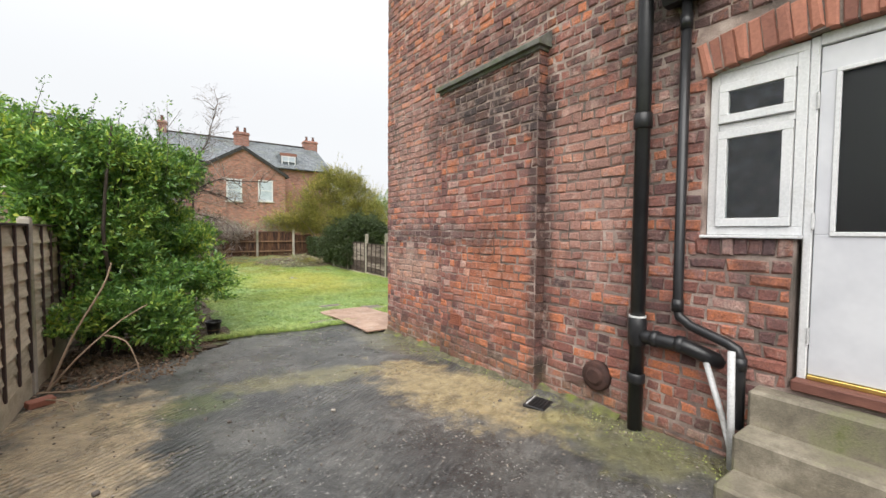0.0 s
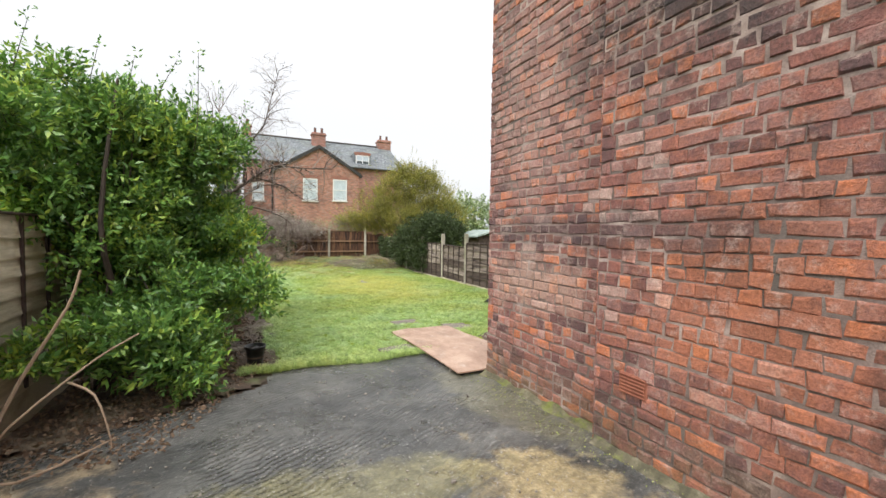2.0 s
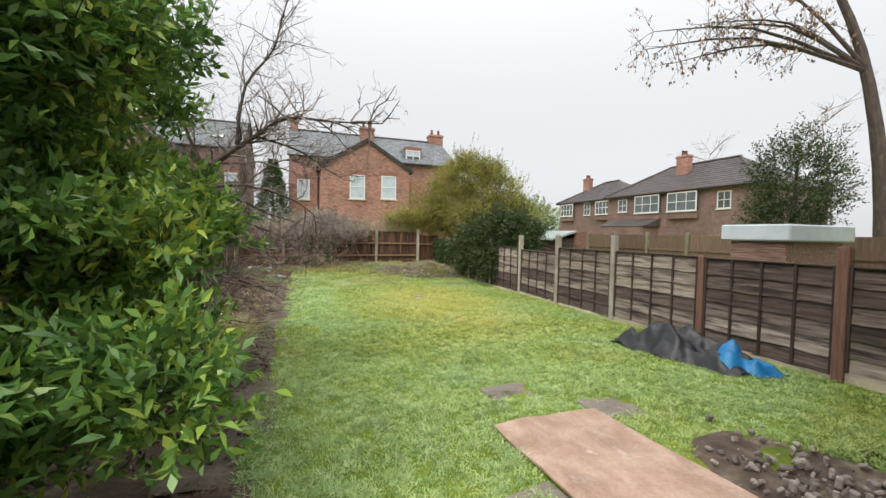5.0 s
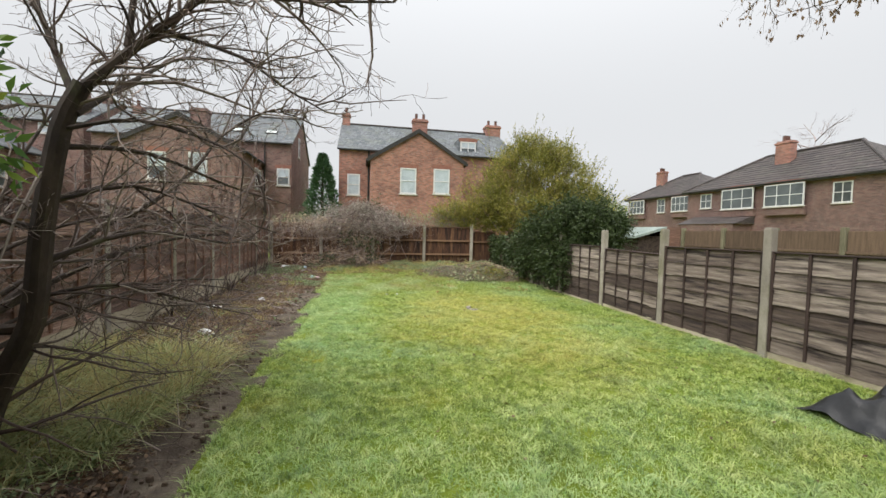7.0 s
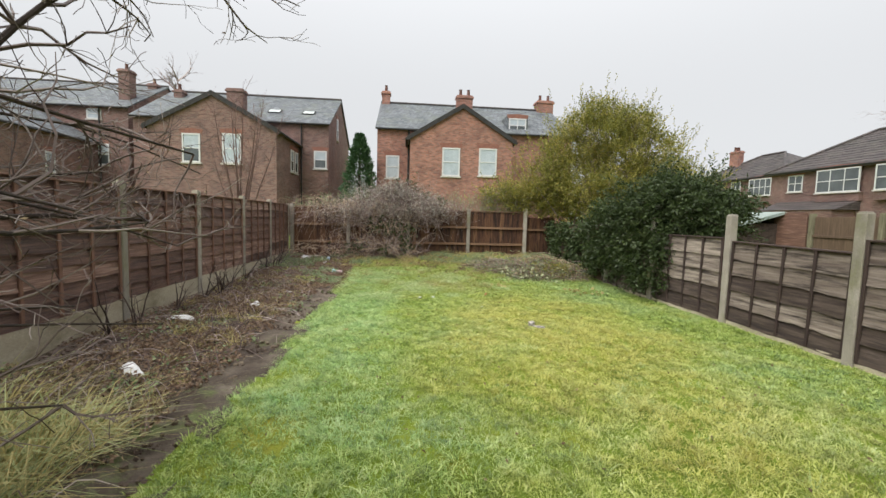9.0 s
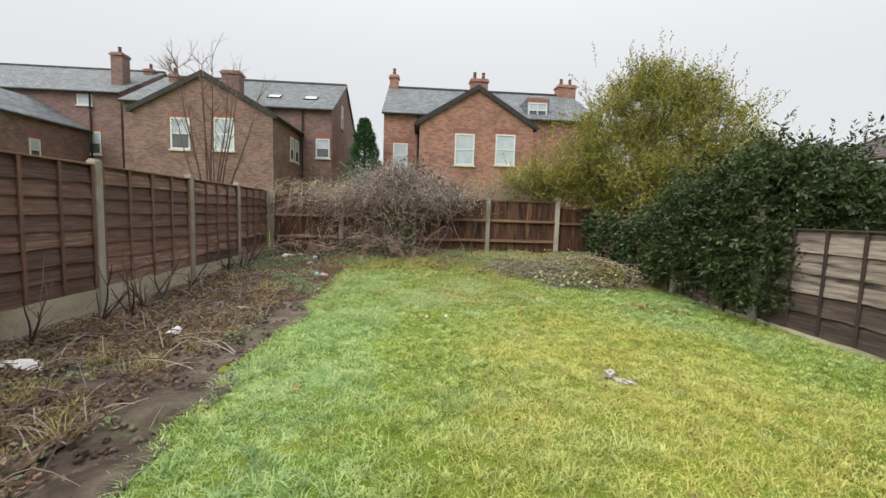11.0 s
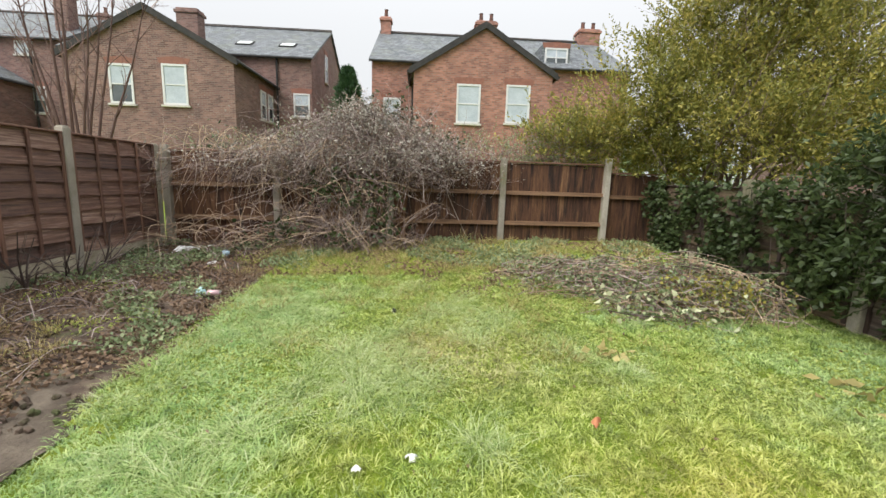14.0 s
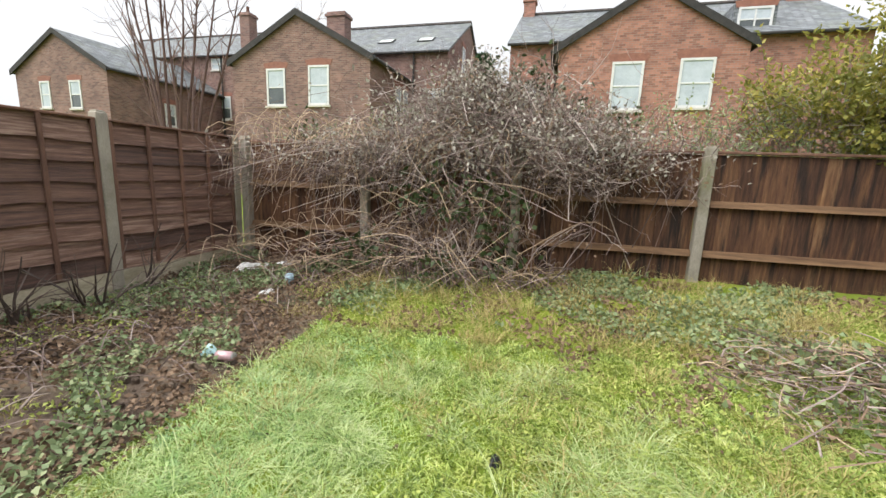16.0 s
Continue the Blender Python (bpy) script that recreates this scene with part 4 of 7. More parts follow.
drain = thing("drain_cover", "dark iron drain grating set in the yard by the pier", "drain cover")
DR = pose(2.82, 2.45, level(2.8, 2.45) + 0.012, 3, 0, 20)
part("frame", Build().box((-0.12, -0.1, -0.02), (0.12, 0.1, 0.008), 0.004, DR), PLASTIC_BLACK, drain)
for i in range(6):
    part("bar", Build().box((-0.1, -0.085 + i * 0.03, 0.008), (0.1, -0.072 + i * 0.03, 0.016), 0.002, DR), PLASTIC_GREY if i == 5 else PLASTIC_BLACK, drain)


# ---- fences ----
def post(fence, x, y, top, mat=None, w=0.1, label=""):
    b = Build()
    z0 = level(x, y) - 0.3
    b.box((x - w / 2, y - w / 2, z0), (x + w / 2, y + w / 2, top - 0.015), 0.008)
    b.box((x - w / 2 + 0.012, y - w / 2 + 0.012, top - 0.016), (x + w / 2 - 0.012, y + w / 2 - 0.012, top), 0.006)
    return part("post", b, mat or CONCRETE_POST, fence, label)


SLAT_CACHE = {}


def slat_mesh(length, height, seed, mat):
    """A thin overlapping board along y, waney lower edge, middle at the origin."""
    key = (round(length, 3), round(height, 3), seed, mat.name)
    if key not in SLAT_CACHE:
        r = random.Random(seed)
        b = Build()
        n = 15
        vs = []
        for i in range(n):
            y = (i / (n - 1) - 0.5) * length
            low = -height / 2 - 0.016 + 0.014 * noise.noise(Vector((y * 2.3, seed * 3.7, 0))) + r.uniform(-0.007, 0.006)
            hi = height / 2 + 0.012
            bow = r.uniform(-0.003, 0.003)
            for x0, z in ((0.026 + bow, low), (0.008 + bow, low), (-0.016 + bow, hi), (-0.008 + bow, hi)):
                vs.append((x0, y, z))
        fs = []
        for i in range(n - 1):
            o = i * 4
            for k in range(4):
                k2 = (k + 1) % 4
                fs.append((o + k, o + k2, o + 4 + k2, o + 4 + k))
        fs += [(0, 3, 2, 1), tuple((n - 1) * 4 + k for k in range(4))]
        b.add(vs, fs)
        SLAT_CACHE[key] = to_mesh("slat", b, mat)
    return SLAT_CACHE[key]


def lap_panel(fence, x, y0, y1, z0, z1a, z1b, rows, battens, slat_mat, batten_mat, label="", face=1):
    """A lap panel between two posts; face: +1 shows its front towards +x. z1a, z1b: its top at y0 and y1."""
    L = y1 - y0
    lean = (z1b - z1a) / L
    H = (z1a + z1b) / 2 - z0
    t = part("panel", Build().box((-0.04, -L / 2, H - 0.022), (0.04, L / 2, H), 0.005), batten_mat, fence, label)
    t.matrix_basis = Matrix.Translation((x, (y0 + y1) / 2, z0)) @ Matrix(((1, 0, 0, 0), (0, 1, 0, 0), (0, lean, 1, 0), (0, 0, 0, 1)))
    pitch = (H - 0.03) / rows
    for i in range(rows):
        s = part("slat", slat_mesh(L, pitch, random.randrange(8), slat_mat), slat_mat, t)
        s.matrix_basis = pose(random.uniform(-0.002, 0.002), 0, pitch * (i + 0.5), 0, 0, 0 if face > 0 else 180)
    for i in range(battens):
        y = -L / 2 + 0.02 + (L - 0.04) * i / (battens - 1)
        for s in (1, -1):
            part("batten", Build().box((s * 0.027 - 0.012, y - 0.018, 0.0), (s * 0.027 + 0.012, y + 0.018, H - 0.022), 0.004), batten_mat, t)
    return t


def gravel_board(fence, x, y0, y1, z0, z1):
    part("gravel_board", Build().box((x - 0.024, y0, z0), (x + 0.024, y1, z1), 0.006), GRAVEL_BOARD, fence, "soil-stained concrete gravel board")


LX = -1.12
left_fence = thing("garden_fence", "dark brown lapped panel fence with concrete posts and gravel boards", "fence")
left_posts = [20.48, 18.8, 16.95, 15.17, 13.35, 11.5, 9.65, 7.8]
for i, y in enumerate(left_posts):
    post(left_fence, LX, y, 1.555 - 0.004 * (i % 3))
post(left_fence, LX, 22.02, 1.5)
ys = [22.02] + left_posts
for a, b in zip(ys, ys[1:]):
    g = max(level(LX, a), level(LX, b))
    gravel_board(left_fence, LX, b + 0.045, a - 0.045, g - 0.25, 0.13)
    lap_panel(left_fence, LX, b + 0.05, a - 0.05, 0.132, 1.49, 1.49, 8, 5, BROWN_SLAT, BROWN_BATTEN)
near_fence = thing("yard_fence", "weathered grey-green lapped panel fence with mossy concrete posts", "fence")
near_posts = [5.72 - 1.9 * i for i in range(8)]
for y in near_posts:
    post(near_fence, -1.07, y, 1.62)
for a, b in zip([7.75] + near_posts, near_posts):
    gravel_board(near_fence, -1.07, b + 0.045, a - 0.05, -0.35, 0.05)
    lap_panel(near_fence, -1.07, b + 0.05, a - 0.05, 0.052, 1.55, 1.55, 9, 5, GREY_SLAT, OLD_BATTEN)


def rx(y):
    """The line of the fence on the far side of the lawn."""
    return float(np.interp(y, [5, 16, 20.5, 23], [7.2, 7.2, 7.0, 6.9]))


right_fence = thing("side_fence", "weathered lapped panel fence, pale worn slats and dark battens, concrete posts", "fence")
for y, top in [(12.0, 1.41), (13.88, 1.4), (15.66, 1.38), (17.45, 1.33), (19.1, 1.28)]:
    post(right_fence, rx(y), y, top, w=0.11)
for (a, b), (ta, tb, rows) in {(12.0, 13.88): (1.1, 1.1, 6), (13.88, 15.66): (0.94, 1.0, 5), (15.66, 17.45): (1.03, 1.02, 5), (17.45, 19.1): (1.0, 1.0, 5), (8.35, 10.1): (1.09, 1.09, 6), (10.1, 12.0): (1.1, 1.1, 6), (6.4, 8.35): (1.09, 1.09, 6)}.items():
    x = (rx(a) + rx(b)) / 2
    gravel_board(right_fence, x, a + 0.05, b - 0.055, level(7, a) - 0.2, level(7, a) + 0.08)
    lap_panel(right_fence, x, a + 0.055, b - 0.055, level(7, a) + 0.082, ta, tb, rows, 5, OLD_SLAT, OLD_BATTEN, "sagging panel" if ta < 0.95 else "", -1)
post(right_fence, 7.2, 10.1, 1.12, BROWN_BATTEN, 0.1, "dark brown timber post")
post(right_fence, 7.2, 8.35, 1.32, BROWN_BATTEN, 0.12, "dark brown timber post")
CORNER_SLAT = surface("mossy_dark_slat", [(0.25, (0.03, 0.02, 0.015)), (0.5, (0.09, 0.06, 0.04)), (0.75, (0.2, 0.15, 0.09))], 4, (6, 0.5, 10), 0.85, 0.6, 30, "object", 0.4, [((0.07, 0.08, 0.03), 2.0, 0.5, 0.68)])
corner_fence = thing("corner_fence", "old mossy lapped fence panels overgrown with ivy", "fence")
post(corner_fence, 6.98, 20.5, 1.22, OLD_POST, 0.13, "mossy timber post")
lap_panel(corner_fence, 6.95, 20.58, 22.55, level(7, 21.5) + 0.05, 1.12, 1.15, 6, 4, CORNER_SLAT, OLD_BATTEN, "", -1)
gravel_board(corner_fence, 6.93, 20.58, 22.4, level(7, 20.5) - 0.15, level(7, 21) + 0.16)
lap_panel(corner_fence, rx(19.8), 19.16, 20.42, level(7, 19.5) + 0.05, 1.0, 1.02, 6, 4, CORNER_SLAT, OLD_BATTEN, "", -1)


def back_y(x):
    return 22.12 + 0.06 * (x + 1.05)


back_fence = thing("back_fence", "rust-brown upright board fence with two rails and concrete posts", "fence")
SKEW = math.degrees(math.atan(0.06))
back_posts = [(-1.0, 1.5), (0.6, 1.47), (2.37, 1.49), (4.23, 1.5), (6.06, 1.56)]
for x, top in back_posts:
    post(back_fence, x, back_y(x) - 0.03, top)
BOARDS = {}


def board_panel(a, b, low=1.0, y_off=0.0, rails=(0.42, 0.93)):
    xm, w = (a + b) / 2, b - a - 0.1
    cap = part("panel", Build().box((-w / 2, -0.025, 1.43 * low), (w / 2, 0.04, 1.43 * low + 0.025), 0.004), BROWN_BATTEN, back_fence)
    cap.matrix_basis = pose(xm, back_y(xm) + y_off, 0, 0, 0, SKEW)
    n = max(int(w / 0.117), 2)
    for i in range(n):
        key = random.randrange(6)
        if key not in BOARDS:
            BOARDS[key] = to_mesh("board", Build().box((-0.066, 0.0, -0.36), (0.066, 0.013, 1.415 + 0.002 * key), 0.003, pose(0, 0, 0, 0, random.uniform(-0.3, 0.3), 5)), FEATHER_BOARD)
        o = part("board", BOARDS[key], None, cap)
        o.location, o.scale = (-w / 2 + (i + 0.5) * w / n, 0.012 + 0.003 * (i % 2), 0), (1, 1, low)
    for z in rails:
        part("rail", Build().prism([(-0.055, z - 0.03), (-0.015, z + 0.035), (0.008, z + 0.035), (0.008, z - 0.03)], "x", -w / 2, w / 2), RAIL_WOOD, cap)


for (a, _), (b, _) in zip(back_posts, back_posts[1:]):
    board_panel(a, b)
board_panel(6.09, 7.15, 0.91, 0.1, (0.9,))


# ---- houses beyond the garden ----
def flat_roof_face(build, a, b, c, d, thick=0.12):
    """A roof slope from eave a-b to ridge c-d, with thickness."""
    vs = [Vector(p) for p in (a, b, c, d)]
    low = [p - Vector((0, 0, thick)) for p in vs]
    build.add(vs + low, [(0, 1, 2, 3), (7, 6, 5, 4), (0, 4, 5, 1), (1, 5, 6, 2), (2, 6, 7, 3), (3, 7, 4, 0)])


def sash_window(parent, m, w, h, blind=True, bars=0, mat_frame=None):
    """A white window on a wall; m carries its lower middle, facing local -y."""
    fr = Build()
    t = 0.085
    ring = [(-w / 2, 0), (w / 2, 0), (w / 2, h), (-w / 2, h), (-w / 2 + t, t), (w / 2 - t, t), (w / 2 - t, h - t), (-w / 2 + t, h - t)]
    vs = [m @ Vector((x, y, z)) for y in (-0.04, 0.05) for x, z in ring]
    fs = []
    for k in range(4):
        n = (k + 1) % 4
        fs += [(k, n, n + 4, k + 4), (k + 8, k + 12, n + 12, n + 8), (k, k + 8, n + 8, n), (k + 4, n + 4, n + 12, k + 12)]
    fr.add(vs, fs)
    win = part("window", fr, mat_frame or WHITE_PAINT, parent)
    part("meeting_rail", Build().box((-w / 2 + t, -0.03, h * 0.48), (w / 2 - t, 0.05, h * 0.48 + 0.06), 0.006, m), mat_frame or WHITE_PAINT, win)
    for i in range(bars):
        x = -w / 2 + (i + 1) * w / (bars + 1)
        part("glazing_bar", Build().box((x - 0.03, -0.034, t), (x + 0.03, 0.03, h - t), 0.004, m), mat_frame or WHITE_PAINT, win)
    part("pane", Build().box((-w / 2 + t, -0.008, t), (w / 2 - t, 0.002, h * 0.48), 0.001, m), BLIND_GLASS if blind == 1 else FAR_GLASS, win)
    part("pane", Build().box((-w / 2 + t, -0.008, h * 0.48 + 0.06), (w / 2 - t, 0.002, h - t), 0.001, m), BLIND_GLASS if blind else FAR_GLASS, win)
    part("sill", Build().box((-w / 2 - 0.08, -0.1, -0.09), (w / 2 + 0.08, 0.06, -0.002), 0.008, m), STONE_SILL, win)
    part("lintel", Build().prism([(-w / 2 - 0.08, h), (w / 2 + 0.08, h), (w / 2 + 0.16, h + 0.24), (0, h + 0.3), (-w / 2 - 0.16, h + 0.24)], "y", -0.012, 0.03), LINTEL, win).matrix_basis = m
    return win


BLIND_GLASS = surface("glass_over_pale_blind", [(0.3, (0.36, 0.41, 0.46)), (0.7, (0.48, 0.53, 0.58))], 2, rough=0.12, bump=0, spec=0.6)
FAR_GLASS = surface("far_window_glass", [(0.3, (0.05, 0.06, 0.065)), (0.7, (0.1, 0.115, 0.12))], 1, rough=0.08, bump=0, spec=0.8)
STONE_SILL = surface("pale_sill", [(0.3, (0.4, 0.37, 0.34)), (0.7, (0.55, 0.52, 0.48))], 4)
LINTEL = surface("red_lintel", [(0.3, (0.19, 0.085, 0.065)), (0.7, (0.27, 0.12, 0.085))], 5)


def chimney(parent, x, y, z0, z1, w=0.9, d=0.6, pots=2, mat=None):
    b = Build()
    b.box((x - w / 2, y - d / 2, z0), (x + w / 2, y + d / 2, z1 - 0.25), 0.02)
    b.box((x - w / 2 - 0.07, y - d / 2 - 0.07, z1 - 0.25), (x + w / 2 + 0.07, y + d / 2 + 0.07, z1 - 0.1), 0.02)
    b.box((x - w / 2, y - d / 2, z1 - 0.1), (x + w / 2, y + d / 2, z1), 0.02)
    c = part("chimney", b, mat or FAR_RED, parent)
    for i in range(pots):
        xx = x + (i - (pots - 1) / 2) * w / max(pots, 1)
        part("pot", Build().tube([(xx, y, z1), (xx, y, z1 + 0.1), (xx, y, z1 + 0.4), (xx, y, z1 + 0.45)], [0.14, 0.12, 0.1, 0.13], 10), CHIMNEY_POT, c)


def roof_ridge(build, x0, x1, y, z):
    build.box((x0, y - 0.12, z - 0.06), (x1, y + 0.12, z + 0.07), 0.02)


def terrace_house(label, gx, half, x0, x1, brick, windows, main_windows, chims, apex=7.85, eave=5.95, GY=34.4, MY=37.0, RY=42.0, E2=7.0, TOP=9.75):
    """A tall brick house: main block across, a gabled wing towards the garden."""
    h = thing("terraced_house", label, "house", "houses beyond the back fence")
    back = 2 * RY - MY
    part("wing_wall", Build().prism([(gx - half, -0.2), (gx + half, -0.2), (gx + half, eave), (gx, apex), (gx - half, eave)], "y", GY, MY + 0.05), brick, h)
    part("wall", Build().prism([(MY, -0.2), (back, -0.2), (back, E2), (RY, TOP), (MY, E2)], "x", x0, x1), brick, h)
    r = Build()
    flat_roof_face(r, (x0 - 0.12, MY - 0.25, E2 - 0.07), (x1 + 0.12, MY - 0.25, E2 - 0.07), (x1 + 0.12, RY, TOP + 0.13), (x0 - 0.12, RY, TOP + 0.13))
    roof = part("roof", r, SLATE, h)
    r = Build()
    flat_roof_face(r, (x1 + 0.12, back + 0.25, E2 - 0.07), (x0 - 0.12, back + 0.25, E2 - 0.07), (x0 - 0.12, RY, TOP + 0.13), (x1 + 0.12, RY, TOP + 0.13))
    part("rear_slope", r, SLATE, roof)
    k = (apex - eave) / half
    o = half + 0.2
    for s in (-1, 1):
        r = Build()
        flat_roof_face(r, (gx + s * o, GY - 0.12, apex + 0.12 - k * o), (gx + s * o, MY + 3, apex + 0.12 - k * o), (gx, MY + 3, apex + 0.12), (gx, GY - 0.12, apex + 0.12))
        part("wing_slope", r, SLATE, roof)
    rb = Build()
    roof_ridge(rb, x0 - 0.1, x1 + 0.1, RY, TOP + 0.15)
    part("ridge_tiles", rb, ROOF_TILE, roof)
    bb = Build()
    for s in (-1, 1):
        bb.add([Vector(p) for p in ((gx, GY - 0.15, apex + 0.14), (gx, GY - 0.15, apex - 0.14), (gx + s * o, GY - 0.15, apex - 0.14 - k * o), (gx + s * o, GY - 0.15, apex + 0.14 - k * o),
                                    (gx, GY - 0.1, apex + 0.14), (gx, GY - 0.1, apex - 0.14), (gx + s * o, GY - 0.1, apex - 0.14 - k * o), (gx + s * o, GY - 0.1, apex + 0.14 - k * o))],
               [(0, 1, 2, 3), (4, 7, 6, 5), (0, 3, 7, 4), (1, 5, 6, 2), (3, 2, 6, 7)])
    part("barge_board", bb, FASCIA, roof)
    part("gutter", Build().tube([(x0 - 0.1, MY - 0.28, E2 - 0.15), (x1 + 0.1, MY - 0.28, E2 - 0.15)], 0.06, 8), FASCIA, roof)
    for s in (-1, 1):
        part("gutter", Build().tube([(gx + s * (o + 0.04), GY - 0.1, apex - k * o), (gx + s * (o + 0.04), MY, apex - k * o)], 0.06, 8), FASCIA, roof)
    for dx in (-half + 0.25, half - 0.2):
        part("downpipe", Build().tube([(gx + dx * 1.12, MY - 0.1, E2 - 0.15), (gx + dx * 1.12, MY - 0.1, 0)], 0.055, 8), FASCIA, h)
    for (a, b, z0, z1, blind) in windows:
        sash_window(h, pose((a + b) / 2, GY, z0), b - a, z1 - z0, blind)
    for (a, b, z0, z1, blind) in main_windows:
        sash_window(h, pose((a + b) / 2, MY, z0), b - a, z1 - z0, blind, 1 if b - a < 0.8 else 0)
    for c in chims:
        chimney(h, *c, mat=brick)
    return h


right_house = terrace_house("tall red brick house, gabled rear wing, slate roof, three chimneys", 5.56, 3.1, 0.33, 13.4, FAR_RED,
                            [(4.38, 5.45, 3.72, 5.4, 1), (6.6, 7.69, 3.8, 5.45, 1)], [(0.91, 1.78, 3.72, 5.19, 1)],
                            [(0.6, 42, 9.2, 10.7, 0.6, 0.6, 1), (6.5, 41.0, 8.8, 10.4, 1.2, 0.6, 2), (13.0, 42, 8.6, 10.6, 1.3, 0.8, 2)])
dm = Build()
dm.box((9.0, 37.6, 7.0), (10.5, 40, 8.3), 0.03)
dp = part("dormer", dm, SLATE, right_house)
sash_window(right_house, pose(9.75, 37.58, 7.15), 1.2, 0.95, 2, 1)
left_house = terrace_house("tall brown-red brick house, gabled rear wing, slate roof with skylights", -8.72, 3.5, -16.0, -3.2, FAR_BROWN,
                           [(-10.37, -9.39, 3.96, 5.58, 2), (-8.2, -7.17, 3.99, 5.66, 1)], [(-4.2, -3.32, 4.39, 5.63, 2)],
                           [(-14.95, 43.1, 9.2, 10.3, 0.6, 0.6, 1), (-8.95, 38.4, 7.4, 9.25, 1.05, 0.7, 0)], MY=39.3, RY=44.2, E2=7.55, TOP=10.35)
for x in (-7.3, -4.9):
    sk = Build().box((-0.45, -0.35, 0.0), (0.45, 0.35, 0.09), 0.01, pose(x, 40.9, 8.52, 30))
    s = part("skylight", sk, FASCIA, left_house)
    part("pane", Build().box((-0.37, -0.27, 0.09), (0.37, 0.27, 0.1), 0.002, pose(x, 40.9, 8.52, 30)), CREAM_BLIND, s)
for y in (37.6, 38.6):
    sash_window(left_house, pose(-5.215, y, 3.95, 0, 0, 90), 0.7, 1.4, 2)
sash_window(left_house, pose(-3.19, 42.8, 7.0, 0, 0, 90), 0.7, 1.6, 2)
far_house = terrace_house("dusky brown brick house with gabled wing and tall chimneys", -23.5, 3.4, -33, -18.0, FAR_BROWN,
                          [(-25.06, -24.3, 3.95, 5.35, 1), (-22.83, -22.0, 3.9, 5.35, 2)], [(-20.35, -19.35, 4.38, 5.92, 2), (-20.8, -19.8, 7.65, 8.4, 1)],
                          [(-19.0, 43.6, 9.2, 11.7, 0.8, 0.8, 1), (-18.75, 46.6, 10.2, 11.6, 0.7, 0.8, 1)], MY=42.0, RY=47.0, E2=8.65, TOP=11.45)
sash_window(far_house, pose(-17.99, 45.2, 7.6, 0, 0, 90), 0.8, 1.6, 2)
sash_window(far_house, pose(-20.09, 37.9, 3.4, 0, 0, 90), 0.7, 1.3, 2)


def semi(label, x, y0, y1, eave, ridge, bays, chim_y):
    """A pair of semi-detached houses with a hipped roof, facing -x."""
    h = thing("semi_detached_house", label, "house", "houses beyond the side fence")
    D = 9.0
    part("wall", Build().box((x, y0, -0.3), (x + D, y1, eave), 0.02), FAR_DARK, h)
    r = Build()
    o = 0.4
    a, b, c, d = (x - o, y0 - o), (x - o, y1 + o), (x + D + o, y1 + o), (x + D + o, y0 - o)
    m = x + D / 2
    hip = D / 2
    r0, r1 = (m, y0 + hip, ridge), (m, y1 - hip, ridge)
    e = eave - 0.1
    vs = [(*a, e), (*b, e), (*c, e), (*d, e), r0, r1, (*a, e - 0.15), (*b, e - 0.15), (*c, e - 0.15), (*d, e - 0.15)]
    r.add(vs, [(0, 1, 5, 4), (1, 2, 5), (2, 3, 4, 5), (3, 0, 4), (0, 6, 7, 1), (1, 7, 8, 2), (2, 8, 9, 3), (3, 9, 6, 0), (6, 9, 8, 7)])
    roof = part("roof", r, ROOF_TILE, h)
    for p, q in (((*a, e), r0), ((*b, e), r1), (r0, r1)):
        part("ridge_tiles", Build().tube([Vector(p) + Vector((0, 0, 0.05)), Vector(q) + Vector((0, 0, 0.05))], 0.11, 8), ROOF_TILE, roof)
    n = int((y1 - y0) / 0.34)
    rows = Build()
    for i in range(13):
        s = (i + 0.5) / 13
        rows.box((x - o + s * (D / 2 + o) - 0.02, y0 - o + s * (hip + o) + 0.1, e + s * (ridge - e) - 0.02), (x - o + s * (D / 2 + o) + 0.02, y1 + o - s * (hip + o) - 0.1, e + s * (ridge - e) + 0.035), 0.01)
    tagged(part("roof_tiling", rows, ROOF_TILE, roof), kind="stuff")
    part("gutter", Build().tube([(x - o - 0.04, y0 - o, e - 0.02), (x - o - 0.04, y1 + o, e - 0.02)], 0.06, 8), FASCIA, roof)
    for yc, w, z0, z1, deep, bars in bays:
        if deep:
            bx = Build().box((x - 0.35, yc - w / 2, z0 - 0.7), (x + 0.1, yc + w / 2, z0 - 0.02), 0.02)
            part("bay", bx, FAR_DARK, h)
        sash_window(h, pose(x - (0.37 if deep else 0.0), yc, z0, 0, 0, -90), w, z1 - z0, 0, bars)
    chimney(h, m - 1.5, chim_y, ridge - 1.8, ridge + 0.75, 0.7, 1.3, 3, FAR_RED)
    return h


semi_a = semi("pair of red-brown brick semi-detached houses with tiled hipped roof", 35, 27.5, 43.9, 6.0, 9.1,
              [(37.95, 3.1, 3.95, 5.72, 1, 2), (33.9, 3.1, 3.95, 5.72, 1, 2), (30.1, 1.2, 4.0, 5.5, 0, 1), (41.6, 1.3, 4.2, 5.6, 0, 1)], 36.6)
part("porch_roof", Build().prism([(33, 2.6), (35.1, 2.6), (35.1, 3.4)], "y", 36.5, 43), ROOF_TILE, semi_a)
part("extension", Build().box((33.1, 36.8, -0.3), (35.1, 42.8, 2.6), 0.02), FAR_DARK, semi_a)
semi_b = semi("brick semi-detached houses with hipped tile roof and red chimney, misty", 38, 45.8, 57.5, 6.3, 9.2,
              [(47.9, 2.6, 4.3, 6.0, 1, 3), (51.3, 1.3, 4.3, 6.0, 0, 1), (55.3, 2.8, 4.3, 6.0, 1, 3)], 55)

